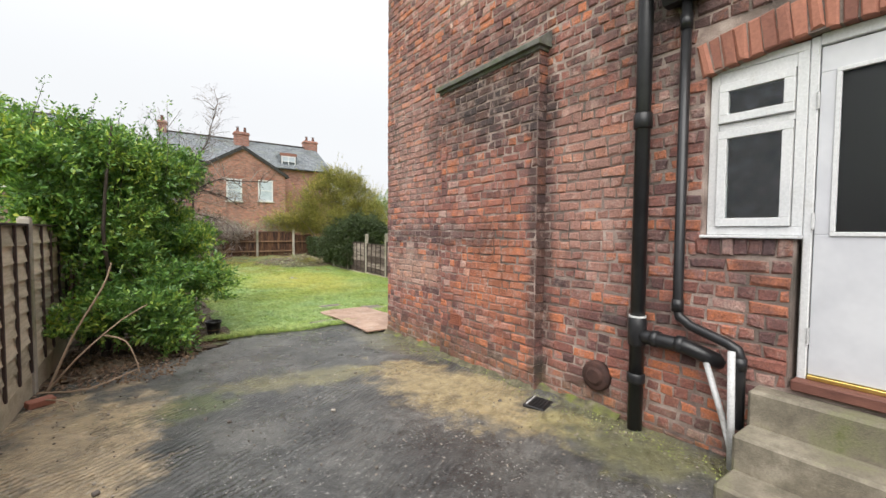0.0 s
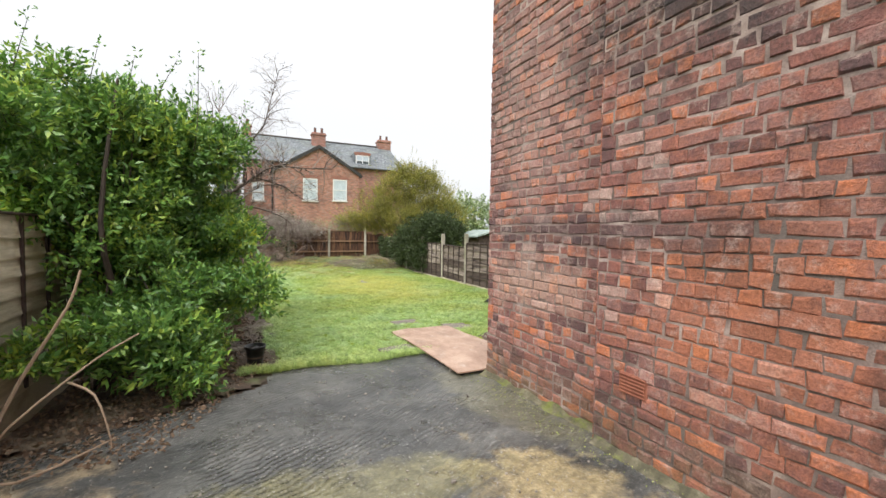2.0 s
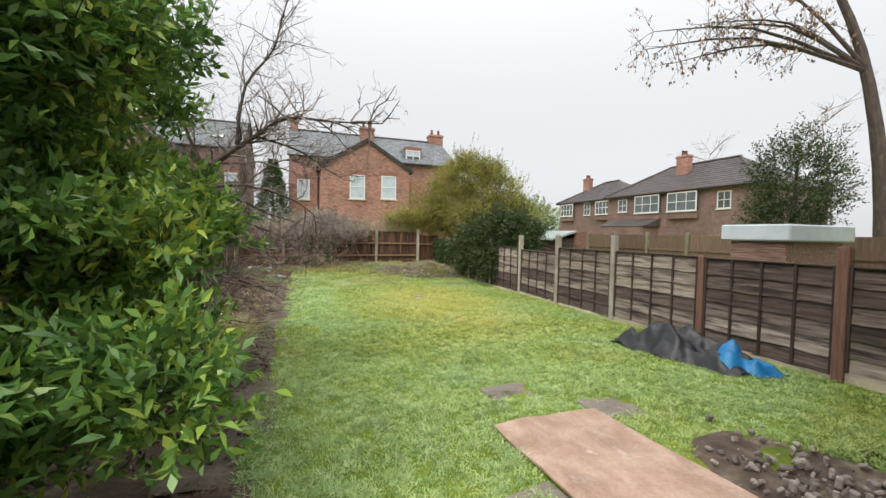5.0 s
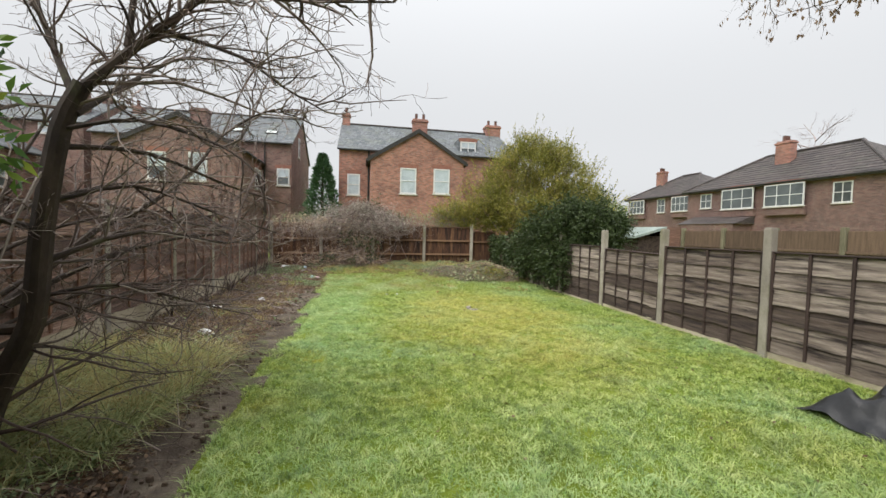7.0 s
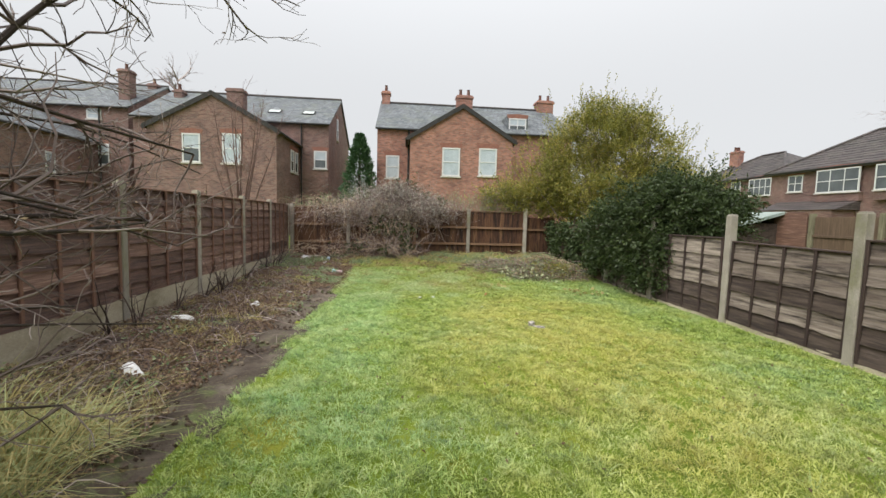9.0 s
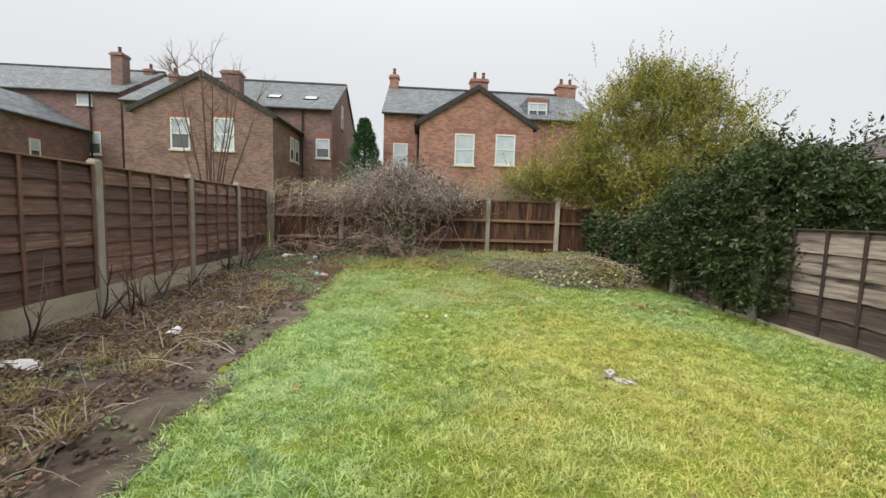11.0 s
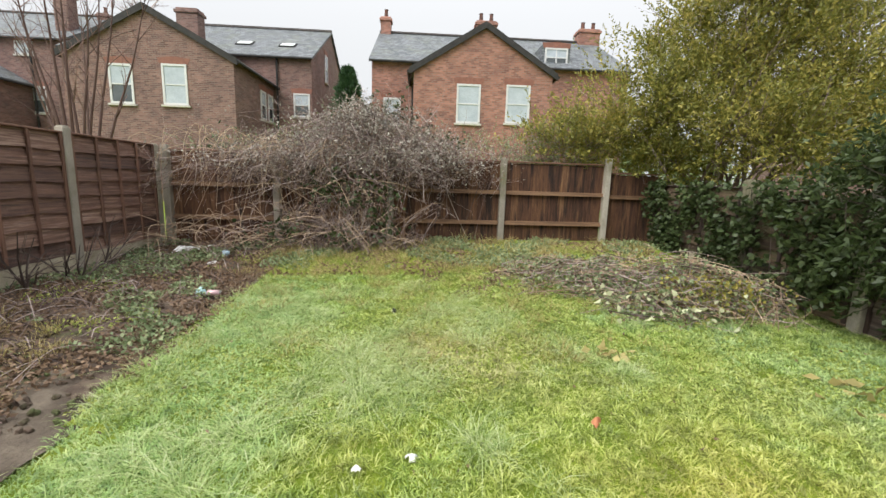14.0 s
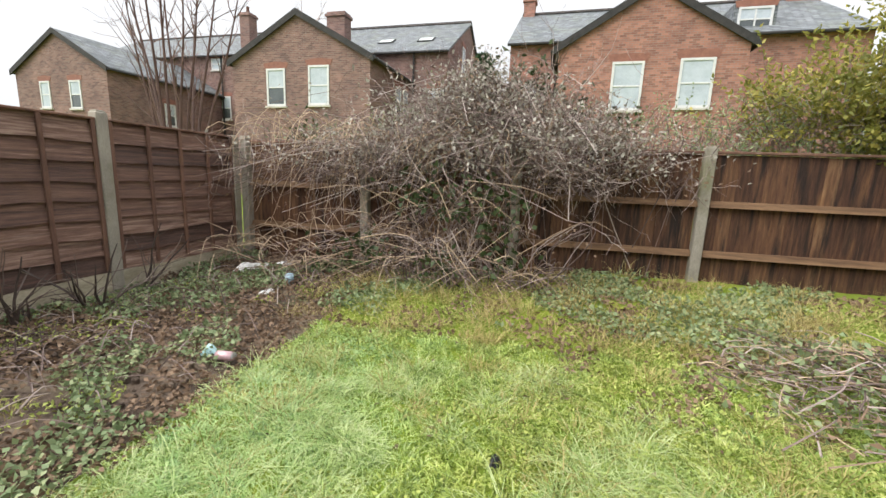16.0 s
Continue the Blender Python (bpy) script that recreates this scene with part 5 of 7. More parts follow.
# neighbour's fence, shed and box roof
NEIGHBOUR_WOOD = surface("dull_brown_fence_wood", [(0.2, (0.06, 0.04, 0.027)), (0.8, (0.2, 0.135, 0.09))], 4, (7, 7, 0.6), 0.85, 0.4, 30, "object", 0.3)
nb = thing("neighbour_fence", "brown close-boarded neighbour fence with concrete posts", "fence")
NX = 12.3
for i in range(8):
    y = 8.6 + i * 1.5
    part("post", Build().box((NX - 0.06, y - 0.05, -0.3), (NX + 0.06, y + 0.05, 1.56), 0.008), OLD_POST, nb)
    part("panel", Build().box((NX + 0.0, y + 0.06, -0.1), (NX + 0.03, y + 1.44, 1.48), 0.004), NEIGHBOUR_WOOD, nb)
    part("rail", Build().box((NX - 0.03, y + 0.05, 0.98), (NX - 0.002, y + 1.45, 1.04), 0.004), NEIGHBOUR_WOOD, nb)
part("end_panel", Build().box((NX - 0.05, 19.2, -0.1), (NX, 20.1, 1.6), 0.006), BROWN_SLAT, nb)
shed = thing("garden_shed", "low shed with a pale felted pitched roof beyond the fence", "shed")
FELT = surface("pale_green_felt", [(0.3, (0.2, 0.25, 0.23)), (0.7, (0.32, 0.37, 0.34))], 3)
part("wall", Build().box((11.3, 20.0, -0.2), (13.2, 21.9, 1.3), 0.02), OLD_SLAT, shed)
part("roof", Build().prism([(11.05, 1.28), (12.25, 1.62), (13.45, 1.28), (13.45, 1.2), (12.25, 1.54), (11.05, 1.2)], "y", 19.8, 22.1), FELT, shed)
hut = thing("box_roof_hut", "small hut with a pale blue-grey flat roof edge", "hut")
part("wall", Build().box((8.2, 9.55, -0.3), (9.6, 10.4, 1.35), 0.02), BROWN_SLAT, hut)
part("roof", Build().box((8.1, 9.45, 1.36), (9.7, 10.5, 1.62), 0.02), surface("pale_fascia", [(0.3, (0.45, 0.52, 0.55)), (0.7, (0.6, 0.65, 0.67))], 3), hut)


# ---- plants: builders ----
def lumps(x, y, s=1.0, k=0.0):
    """A soft uneven pattern over the ground, about 0 to 1."""
    a = np.sin(x * 1.7 * s + 1.3 + k) * np.cos(y * 1.3 * s - 0.7 * k) + np.sin(x * 3.9 * s - y * 2.7 * s + k) * 0.6 + np.sin(y * 6.1 * s + x * 5.3 * s + 2 * k) * 0.4
    return 0.5 + a * 0.25


def blades(x, y, z, height, width, lean, spread=None):
    """Grass: one bent blade for each root; returns vertices and triangles."""
    n = len(x)
    a = rng.uniform(0, 2 * np.pi, n)
    dx, dy = np.cos(a), np.sin(a)
    if spread is not None:
        dx, dy = dx * 0.5 + spread[0], dy * 0.5 + spread[1]
    b = rng.uniform(0, 2 * np.pi, n)
    wx, wy = np.cos(b) * width / 2, np.sin(b) * width / 2
    m = height * lean
    v = np.empty((n, 5, 3), np.float32)
    v[:, 0] = np.stack([x - wx, y - wy, z - 0.006], -1)
    v[:, 1] = np.stack([x + wx, y + wy, z - 0.006], -1)
    v[:, 2] = np.stack([x + wx * 0.8 + dx * m * 0.35, y + wy * 0.8 + dy * m * 0.35, z + height * 0.6], -1)
    v[:, 3] = np.stack([x - wx * 0.8 + dx * m * 0.35, y - wy * 0.8 + dy * m * 0.35, z + height * 0.6], -1)
    v[:, 4] = np.stack([x + dx * m, y + dy * m, z + height * (1 - 0.25 * np.minimum(lean, 1.5))], -1)
    o = np.arange(n)[:, None] * 5
    f = np.concatenate([o + np.array([0, 1, 2]), o + np.array([0, 2, 3]), o + np.array([3, 2, 4])])
    return v.reshape(-1, 3), f


def tufts(n, per, region, height, width, lean, radius, keep=None):
    """Grass roots in tufts inside region (x0, x1, y0, y1)."""
    x0, x1, y0, y1 = region
    cx, cy = rng.uniform(x0, x1, n), rng.uniform(y0, y1, n)
    if keep is not None:
        k = keep(cx, cy)
        cx, cy = cx[k], cy[k]
    n = len(cx)
    a, r = rng.uniform(0, 2 * np.pi, (n, per)), rng.random((n, per)) ** 0.7 * radius
    x, y = (cx[:, None] + np.cos(a) * r).ravel(), (cy[:, None] + np.sin(a) * r).ravel()
    big = np.repeat(0.35 + 1.35 * rng.random(n) ** 1.8, per)
    h = height * big * rng.uniform(0.55, 1.2, x.size) * (0.65 + 0.7 * lumps(x, y, 1.6))
    sp = ((np.cos(a) * 0.7).ravel(), (np.sin(a) * 0.7).ravel())
    return blades(x, y, levels(x, y) + 0.012, h, width * rng.uniform(0.7, 1.3, x.size), lean * rng.uniform(0.5, 1.5, x.size), sp)


def leaf_quads(p, d, length, width, curl=0.18):
    """Leaves from p along d: a folded quad each."""
    n = len(p)
    d = d / (np.linalg.norm(d, axis=1, keepdims=True) + 1e-9)
    r = rng.normal(size=(n, 3))
    s = np.cross(d, r)
    s /= np.linalg.norm(s, axis=1, keepdims=True) + 1e-9
    up = np.cross(s, d)
    L, W = (length * rng.uniform(0.65, 1.2, n))[:, None], (width * rng.uniform(0.7, 1.2, n))[:, None]
    v = np.empty((n, 4, 3), np.float32)
    v[:, 0] = p
    v[:, 1] = p + d * L * 0.45 + s * W / 2 + up * L * curl
    v[:, 2] = p + d * L
    v[:, 3] = p + d * L * 0.45 - s * W / 2 + up * L * curl
    return v.reshape(-1, 3), np.arange(4 * n).reshape(-1, 4)


def join(*sets):
    vs, fs, o = [], [], 0
    for v, f in sets:
        vs.append(v)
        fs.append(f + o)
        o += len(v)
    return np.concatenate(vs), np.concatenate(fs)


def crown_leaves(ells, n, per, twig, length, width, up=0.35, depth=0.35, ragged=0.12, floor_z=None):
    """Leaf sprays on twigs over the skin of a union of ellipsoids; some sit deeper, some stick out."""
    E = np.array(ells, float)
    size = (E[:, 3] * E[:, 4] * E[:, 5]) ** (2 / 3)
    k = rng.choice(len(E), n, p=size / size.sum())
    u = rng.normal(size=(n, 3))
    u /= np.linalg.norm(u, axis=1, keepdims=True)
    lump = 1 + ragged * np.sin(u[:, 0] * 7 + k) * np.cos(u[:, 2] * 6 + u[:, 1] * 5 + k * 2)
    rad = (1 - depth * rng.random(n) ** 1.6) * lump + np.where(rng.random(n) < 0.12, ragged * rng.random(n) * 1.6, 0)
    c, r = E[k, :3], E[k, 3:]
    p = c + u * r * rad[:, None]
    ok = np.ones(n, bool)
    for i in range(len(E)):
        inside = (((p - E[i, :3]) / E[i, 3:]) ** 2).sum(1) < 0.42
        ok &= ~(inside & (k != i))
    if floor_z is not None:
        ok &= p[:, 2] > floor_z
    p, u, r = p[ok], u[ok], r[ok]
    nrm = u / r
    nrm /= np.linalg.norm(nrm, axis=1, keepdims=True)
    d = nrm + np.array([0, 0, up]) + rng.normal(size=nrm.shape) * 0.35
    d /= np.linalg.norm(d, axis=1, keepdims=True)
    m = len(p)
    s = np.linspace(-0.5, 0.5, per)[None, :, None] + rng.uniform(-0.06, 0.06, (m, per, 1))
    pts = p[:, None, :] + d[:, None, :] * s * twig
    q = rng.normal(size=(m, per, 3))
    q -= (q * d[:, None, :]).sum(-1, keepdims=True) * d[:, None, :]
    q /= np.linalg.norm(q, axis=-1, keepdims=True) + 1e-9
    ld = d[:, None, :] * 0.75 + q * 0.85
    return leaf_quads(pts.reshape(-1, 3), ld.reshape(-1, 3), length, width), (p, d)


def twigs_at(b, p, d, every, length, radius, sides=3):
    for i in range(0, len(p), every):
        a = Vector(p[i]) - Vector(d[i]) * length
        b.tube([a, Vector(p[i]) - Vector(d[i]) * length * 0.4 + Vector((0, 0, -0.02)), Vector(p[i])], [radius, radius * 0.7, radius * 0.4], sides, False)


def limb(b, pts, r0, r1, sides=7):
    """A tapering limb through pts, rounded between them."""
    pts = [Vector(p) for p in pts]
    out = []
    for i in range(len(pts) - 1):
        p0, p1, p2, p3 = pts[max(i - 1, 0)], pts[i], pts[i + 1], pts[min(i + 2, len(pts) - 1)]
        for t in (0, 0.33, 0.67):
            out.append(0.5 * ((2 * p1) + (p2 - p0) * t + (2 * p0 - 5 * p1 + 4 * p2 - p3) * t * t + (3 * p1 - p0 - 3 * p2 + p3) * t ** 3))
    out.append(pts[-1])
    n = len(out) - 1
    b.tube(out, [r0 + (r1 - r0) * (i / n) ** 0.8 for i in range(n + 1)], sides)
    return out


def sprout(b, p, d, length, r, depth, rnd, droop=0.0, wander=0.3, kids=3, tips=None, sides=5, keep=None):
    """A wandering twig with side twigs."""
    p, d = Vector(p), Vector(d).normalized()
    n = 5
    pts, rs = [p.copy()], [r]
    for i in range(n):
        d = (d + Vector((rnd.gauss(0, wander), rnd.gauss(0, wander), rnd.gauss(0, wander) - droop)) * 0.5).normalized()
        p = p + d * length / n
        pts.append(p.copy())
        rs.append(max(r * (1 - 0.7 * (i + 1) / n), 0.0016))
    if keep and not keep(pts[-1]):
        return
    b.tube(pts, rs, sides if depth > 1 else 3, False)
    if tips is not None:
        tips.extend(pts[2:])
    if depth > 0:
        for k in range(kids):
            i = rnd.randrange(1, n)
            axis = Vector((rnd.gauss(0, 1), rnd.gauss(0, 1), rnd.gauss(0, 1)))
            nd = (pts[i + 1] - pts[i]).normalized() + axis.normalized() * rnd.uniform(0.6, 1.1)
            sprout(b, pts[i], nd, length * rnd.uniform(0.4, 0.68), rs[i] * 0.62, depth - 1, rnd, droop, wander, kids, tips, sides, keep)


# ---- big evergreen shrub by the yard ----
shrub = thing("evergreen_shrub", "large glossy green evergreen shrub with yellow-tinged leaves spilling over the yard", "shrub")
SH = [(-0.8, 7.5, 1.95, 0.85, 1.0, 1.0), (-0.3, 8.2, 1.85, 0.65, 0.9, 1.0), (-1.3, 7.7, 2.05, 0.8, 1.3, 1.0), (0.12, 8.2, 2.3, 0.33, 0.45, 0.55), (-0.35, 9.2, 1.8, 0.75, 0.7, 1.2), (-0.25, 8.0, 1.2, 0.75, 0.75, 0.6), (0.3, 8.5, 1.25, 0.45, 0.55, 0.5),
      (-0.3, 7.35, 0.5, 0.75, 0.65, 0.45), (0.2, 7.6, 0.5, 0.48, 0.42, 0.34), (-0.5, 6.75, 0.35, 0.5, 0.5, 0.36), (0.58, 7.75, 0.58, 0.45, 0.36, 0.3), (-0.15, 6.95, 0.12, 0.5, 0.4, 0.28), (-0.85, 7.1, 1.35, 0.5, 0.55, 0.55)]


def lobes(ells, count, size, seed, top=-0.3):
    """Leafy tufts spread over a crown: small ellipsoids with shaded gaps between them."""
    rd, out = random.Random(seed), []
    area = [(e[3] * e[4] * e[5]) ** (2 / 3) for e in ells]
    for e, a in zip(ells, area):
        for _ in range(max(3, round(count * a / sum(area)))):
            u = Vector((rd.gauss(0, 1), rd.gauss(0, 1), rd.gauss(0.15, 1))).normalized()
            if u.z < top:
                u.z = -u.z
            k, f = size * rd.uniform(0.6, 1.3), rd.uniform(0.72, 1.02)
            out.append((e[0] + u.x * e[3] * f, e[1] + u.y * e[4] * f, e[2] + u.z * e[5] * f, k, k, k * rd.uniform(0.6, 0.95)))
    return out


lv, (sp, sd) = crown_leaves(lobes(SH, 120, 0.27, 4), 9000, 11, 0.22, 0.09, 0.031, 0.5, 0.6, 0.3, -0.16)
lv2, _ = crown_leaves([(e[0], e[1], e[2], e[3] * 0.75, e[4] * 0.75, e[5] * 0.75) for e in SH] + [(-0.75, 7.9, 1.3, 0.85, 1.0, 1.5)], 2600, 7, 0.2, 0.085, 0.035, 0.3, 0.5, 0.1, -0.1)
part("crown", join(lv, lv2), LEAF_SHRUB, shrub)
sb, rnd = Build(), random.Random(5)
for x, y in ((-0.75, 7.4), (-0.5, 7.9), (-0.9, 8.3), (-0.6, 7.0)):
    base = (x, y, level(x, y) - 0.05)
    limb(sb, [base, (x + 0.1, y + 0.1, 0.6), (x + rnd.uniform(-0.2, 0.3), y + rnd.uniform(-0.2, 0.3), 1.5), (x + rnd.uniform(-0.3, 0.5), y + rnd.uniform(-0.2, 0.4), 2.9)], 0.05, 0.012)
for i in range(60):
    e = SH[i % len(SH)]
    a = Vector((-0.6, 7.6, rnd.uniform(0.1, 1.6)))
    c = Vector((e[0] + rnd.uniform(-0.6, 0.6) * e[3], e[1] + rnd.uniform(-0.6, 0.6) * e[4], e[2] + rnd.uniform(-0.3, 0.8) * e[5]))
    limb(sb, [a, (a + c) / 2 + Vector((0, 0, 0.1)), c], 0.014, 0.004, 4)
twigs_at(sb, sp, sd, 3, 0.2, 0.0035)
part("branch_work", sb, BARK, shrub)
spire, rnd = Build(), random.Random(8)
spl = []
for x, y, z, h in ((0.12, 7.5, 2.65, 0.8), (-0.25, 7.4, 2.8, 0.5), (0.3, 8.2, 2.65, 0.6), (-0.8, 7.3, 2.75, 0.45), (0.42, 8.0, 2.35, 0.7), (-1.3, 7.2, 2.85, 0.5), (0.0, 8.3, 2.7, 0.6), (-0.5, 7.3, 2.7, 0.5)):
    pts = limb(spire, [(x, y, z - 0.4), (x + 0.05, y, z), (x + rnd.uniform(0, 0.25), y + rnd.uniform(-0.1, 0.1), z + h)], 0.008, 0.002, 4)
    for p in pts[2:]:
        for k in range(9):
            spl.append((p + Vector((rnd.gauss(0, 0.035), rnd.gauss(0, 0.035), rnd.gauss(0, 0.04))), Vector((rnd.gauss(0, 0.7), rnd.gauss(0, 0.7), rnd.uniform(0, 0.9)))))
part("leading_shoots", spire, BARK, shrub)
part("shoot_leaves", leaf_quads(np.array([tuple(a) for a, _ in spl]), np.array([tuple(b) for _, b in spl]), 0.055, 0.022), LEAF_SHRUB, shrub)
# pruned dead stems leaning out below the shrub
dead = thing("dead_stems", "bare dead stems leaning against the fence below the shrub", "dead branches")
for pts, r in (([(-0.95, 5.75, -0.2), (-0.75, 5.85, 0.35), (-0.5, 5.9, 0.85), (-0.42, 5.9, 1.12)], 0.016), ([(-0.95, 5.7, -0.2), (-0.7, 5.6, 0.15), (-0.35, 5.9, 0.45), (-0.1, 6.0, 0.6)], 0.011),
               ([(-0.5, 5.9, 0.3), (-0.3, 5.7, 0.25), (-0.2, 5.6, 0.02), (-0.18, 5.58, -0.1)], 0.01), ([(-1.0, 5.6, -0.15), (-0.6, 5.4, -0.13), (-0.2, 5.75, -0.1)], 0.012),
               ([(-0.95, 5.3, -0.12), (-0.7, 5.0, -0.1), (-0.62, 4.7, -0.1)], 0.009)):
    sb = Build()
    limb(sb, pts, r, r * 0.5, 6)
    part("stem", sb, PALE_TWIG, dead)

# ---- bare tree over the bed ----
tree = thing("bare_tree", "dark bare winter tree with leaning trunk and tangled twigs", "tree")
tb, rnd = Build(), random.Random(12)
trunk = limb(tb, [(-0.36, 10.62, -0.35), (-0.27, 10.55, -0.15), (-0.12, 10.5, 0.25), (0.06, 10.5, 0.65), (0.12, 10.5, 1.2), (0.22, 10.5, 1.8), (0.34, 10.5, 2.08)], 0.085, 0.05, 10)
limbs = [([(0.34, 10.5, 2.05), (0.6, 10.45, 2.26), (0.82, 10.4, 2.42), (1.12, 10.35, 2.62), (1.6, 10.3, 2.62), (2.15, 10.2, 2.63)], 0.042, 0.006),
         ([(0.6, 10.45, 2.3), (0.68, 10.5, 2.95), (0.95, 10.55, 3.4), (1.05, 10.6, 3.8), (1.2, 10.6, 4.4)], 0.024, 0.005),
         ([(0.8, 10.4, 2.4), (1.25, 10.35, 2.27), (1.5, 10.3, 2.1), (1.75, 10.3, 1.97)], 0.018, 0.004),
         ([(0.3, 10.5, 1.98), (0.1, 10.6, 2.4), (-0.1, 10.7, 3.0), (0.2, 10.8, 3.6)], 0.03, 0.005),
         ([(0.05, 10.5, 0.62), (-0.25, 10.45, 0.62), (-0.55, 10.4, 0.72), (-0.9, 10.3, 1.1), (-1.0, 10.3, 1.6)], 0.045, 0.008),
         ([(0.12, 10.5, 1.2), (-0.1, 10.35, 1.3), (-0.5, 10.2, 1.5), (-0.7, 9.9, 2.1)], 0.028, 0.005),
         ([(0.1, 10.5, 1.0), (0.45, 10.9, 1.2), (0.75, 11.7, 1.1), (0.85, 12.4, 1.14)], 0.026, 0.006),
         ([(0.2, 10.5, 1.7), (0.5, 10.9, 1.75), (0.85, 11.5, 1.6), (1.2, 12.2, 1.5)], 0.024, 0.005),
         ([(0.12, 10.5, 1.35), (0.5, 10.7, 1.5), (0.9, 11.0, 1.35), (1.3, 11.3, 1.2)], 0.02, 0.004),
         ([(0.1, 10.5, 0.8), (0.4, 10.7, 0.85), (0.75, 11.1, 0.65), (1.0, 11.6, 0.45)], 0.018, 0.004),
         ([(0.3, 10.5, 1.9), (0.4, 11.0, 2.3), (0.5, 11.6, 2.7), (0.9, 12.2, 2.9)], 0.028, 0.005),
         ([(0.22, 10.5, 1.8), (0.7, 10.35, 1.85), (1.2, 10.2, 1.7), (1.45, 10.1, 1.5)], 0.018, 0.004),
         ([(-0.3, 10.6, 0.2), (-0.5, 10.9, 0.9), (-0.55, 11.3, 1.7), (-0.3, 11.7, 2.6)], 0.035, 0.006),
         ([(-0.5, 10.95, 1.0), (-0.1, 11.4, 1.3), (0.5, 11.9, 1.25), (0.95, 12.5, 1.0)], 0.02, 0.004),
         ([(-0.5, 11.1, 1.3), (-0.2, 11.8, 1.6), (0.3, 12.6, 1.7), (0.7, 13.3, 1.5)], 0.02, 0.004),
         ([(-0.4, 10.7, 0.5), (0.0, 11.2, 0.75), (0.5, 11.8, 0.7), (0.8, 12.6, 0.5)], 0.018, 0.004),
         ([(-0.9, 10.3, 1.1), (-0.7, 9.8, 1.6), (-0.3, 9.5, 2.2), (0.1, 9.4, 2.8)], 0.02, 0.004)]
limbs += [([(-0.3, 10.8, 0.7), (-0.05, 11.3, 1.2), (0.12, 11.6, 1.38), (0.4, 11.9, 1.75), (0.6, 12.1, 2.15), (1.0, 12.2, 2.45), (1.35, 12.2, 2.4)], 0.036, 0.006),
          ([(-0.4, 10.75, 0.6), (-0.1, 11.4, 0.95), (0.35, 12.0, 1.15), (0.82, 12.4, 1.15)], 0.03, 0.01),
          ([(-0.35, 10.8, 0.75), (-0.1, 11.5, 1.15), (0.25, 12.0, 1.3), (0.65, 12.3, 1.4)], 0.024, 0.006),
          ([(-0.35, 10.7, 0.4), (-0.1, 11.2, 0.6), (0.3, 11.7, 0.75), (0.6, 12.2, 0.7)], 0.024, 0.005)]
clear = lambda p: not (p.x > 1.35 and p.z < 1.95) and not (p.x > 2.5) and not (p.y > 11.9 and p.z < 1.0) and p.y < 12.9
TREE_TWIG = surface("brown_tree_twig", [(0.2, (0.06, 0.043, 0.036)), (0.55, (0.15, 0.11, 0.092)), (0.9, (0.34, 0.29, 0.25))], 4, rough=0.6, bump=0, vary="island", vary_amount=0.6)
tw = Build()
for pts, r0, r1 in limbs:
    path = limb(tb, pts, r0 * 0.85, r1, 7)
    for i in range(2, len(path)):
        for k in range(3 if path[i].y < 11.4 or path[i].z > 2.0 else 2):
            d = (path[i] - path[i - 1]).normalized() + Vector((rnd.gauss(0, 0.8), rnd.gauss(0, 0.8), rnd.gauss(0.15, 0.6)))
            sprout(tw, path[i], d, rnd.uniform(0.25, 0.75), max(r0 * 0.28, 0.0065), 2, rnd, -0.03, 0.5, 3, None, 4, clear)
for k in range(22):
    p = trunk[rnd.randrange(4, len(trunk))]
    d = Vector((rnd.gauss(0.3, 0.8), rnd.uniform(-0.5, 1.2), rnd.gauss(0.1, 0.35)))
    sprout(tw, p, d, rnd.uniform(0.6, 1.3), rnd.uniform(0.009, 0.016), 3, rnd, 0.0, 0.38, 3, None, 5, clear)
part("trunk", tb, BARK, tree)
part("twig_work", tw, TREE_TWIG, tree)
buds = [v for v in tw.v[::150]]
part("bud", leaf_quads(np.array(buds), rng.normal(size=(len(buds), 3)), 0.02, 0.009), PALE_TWIG, tree)

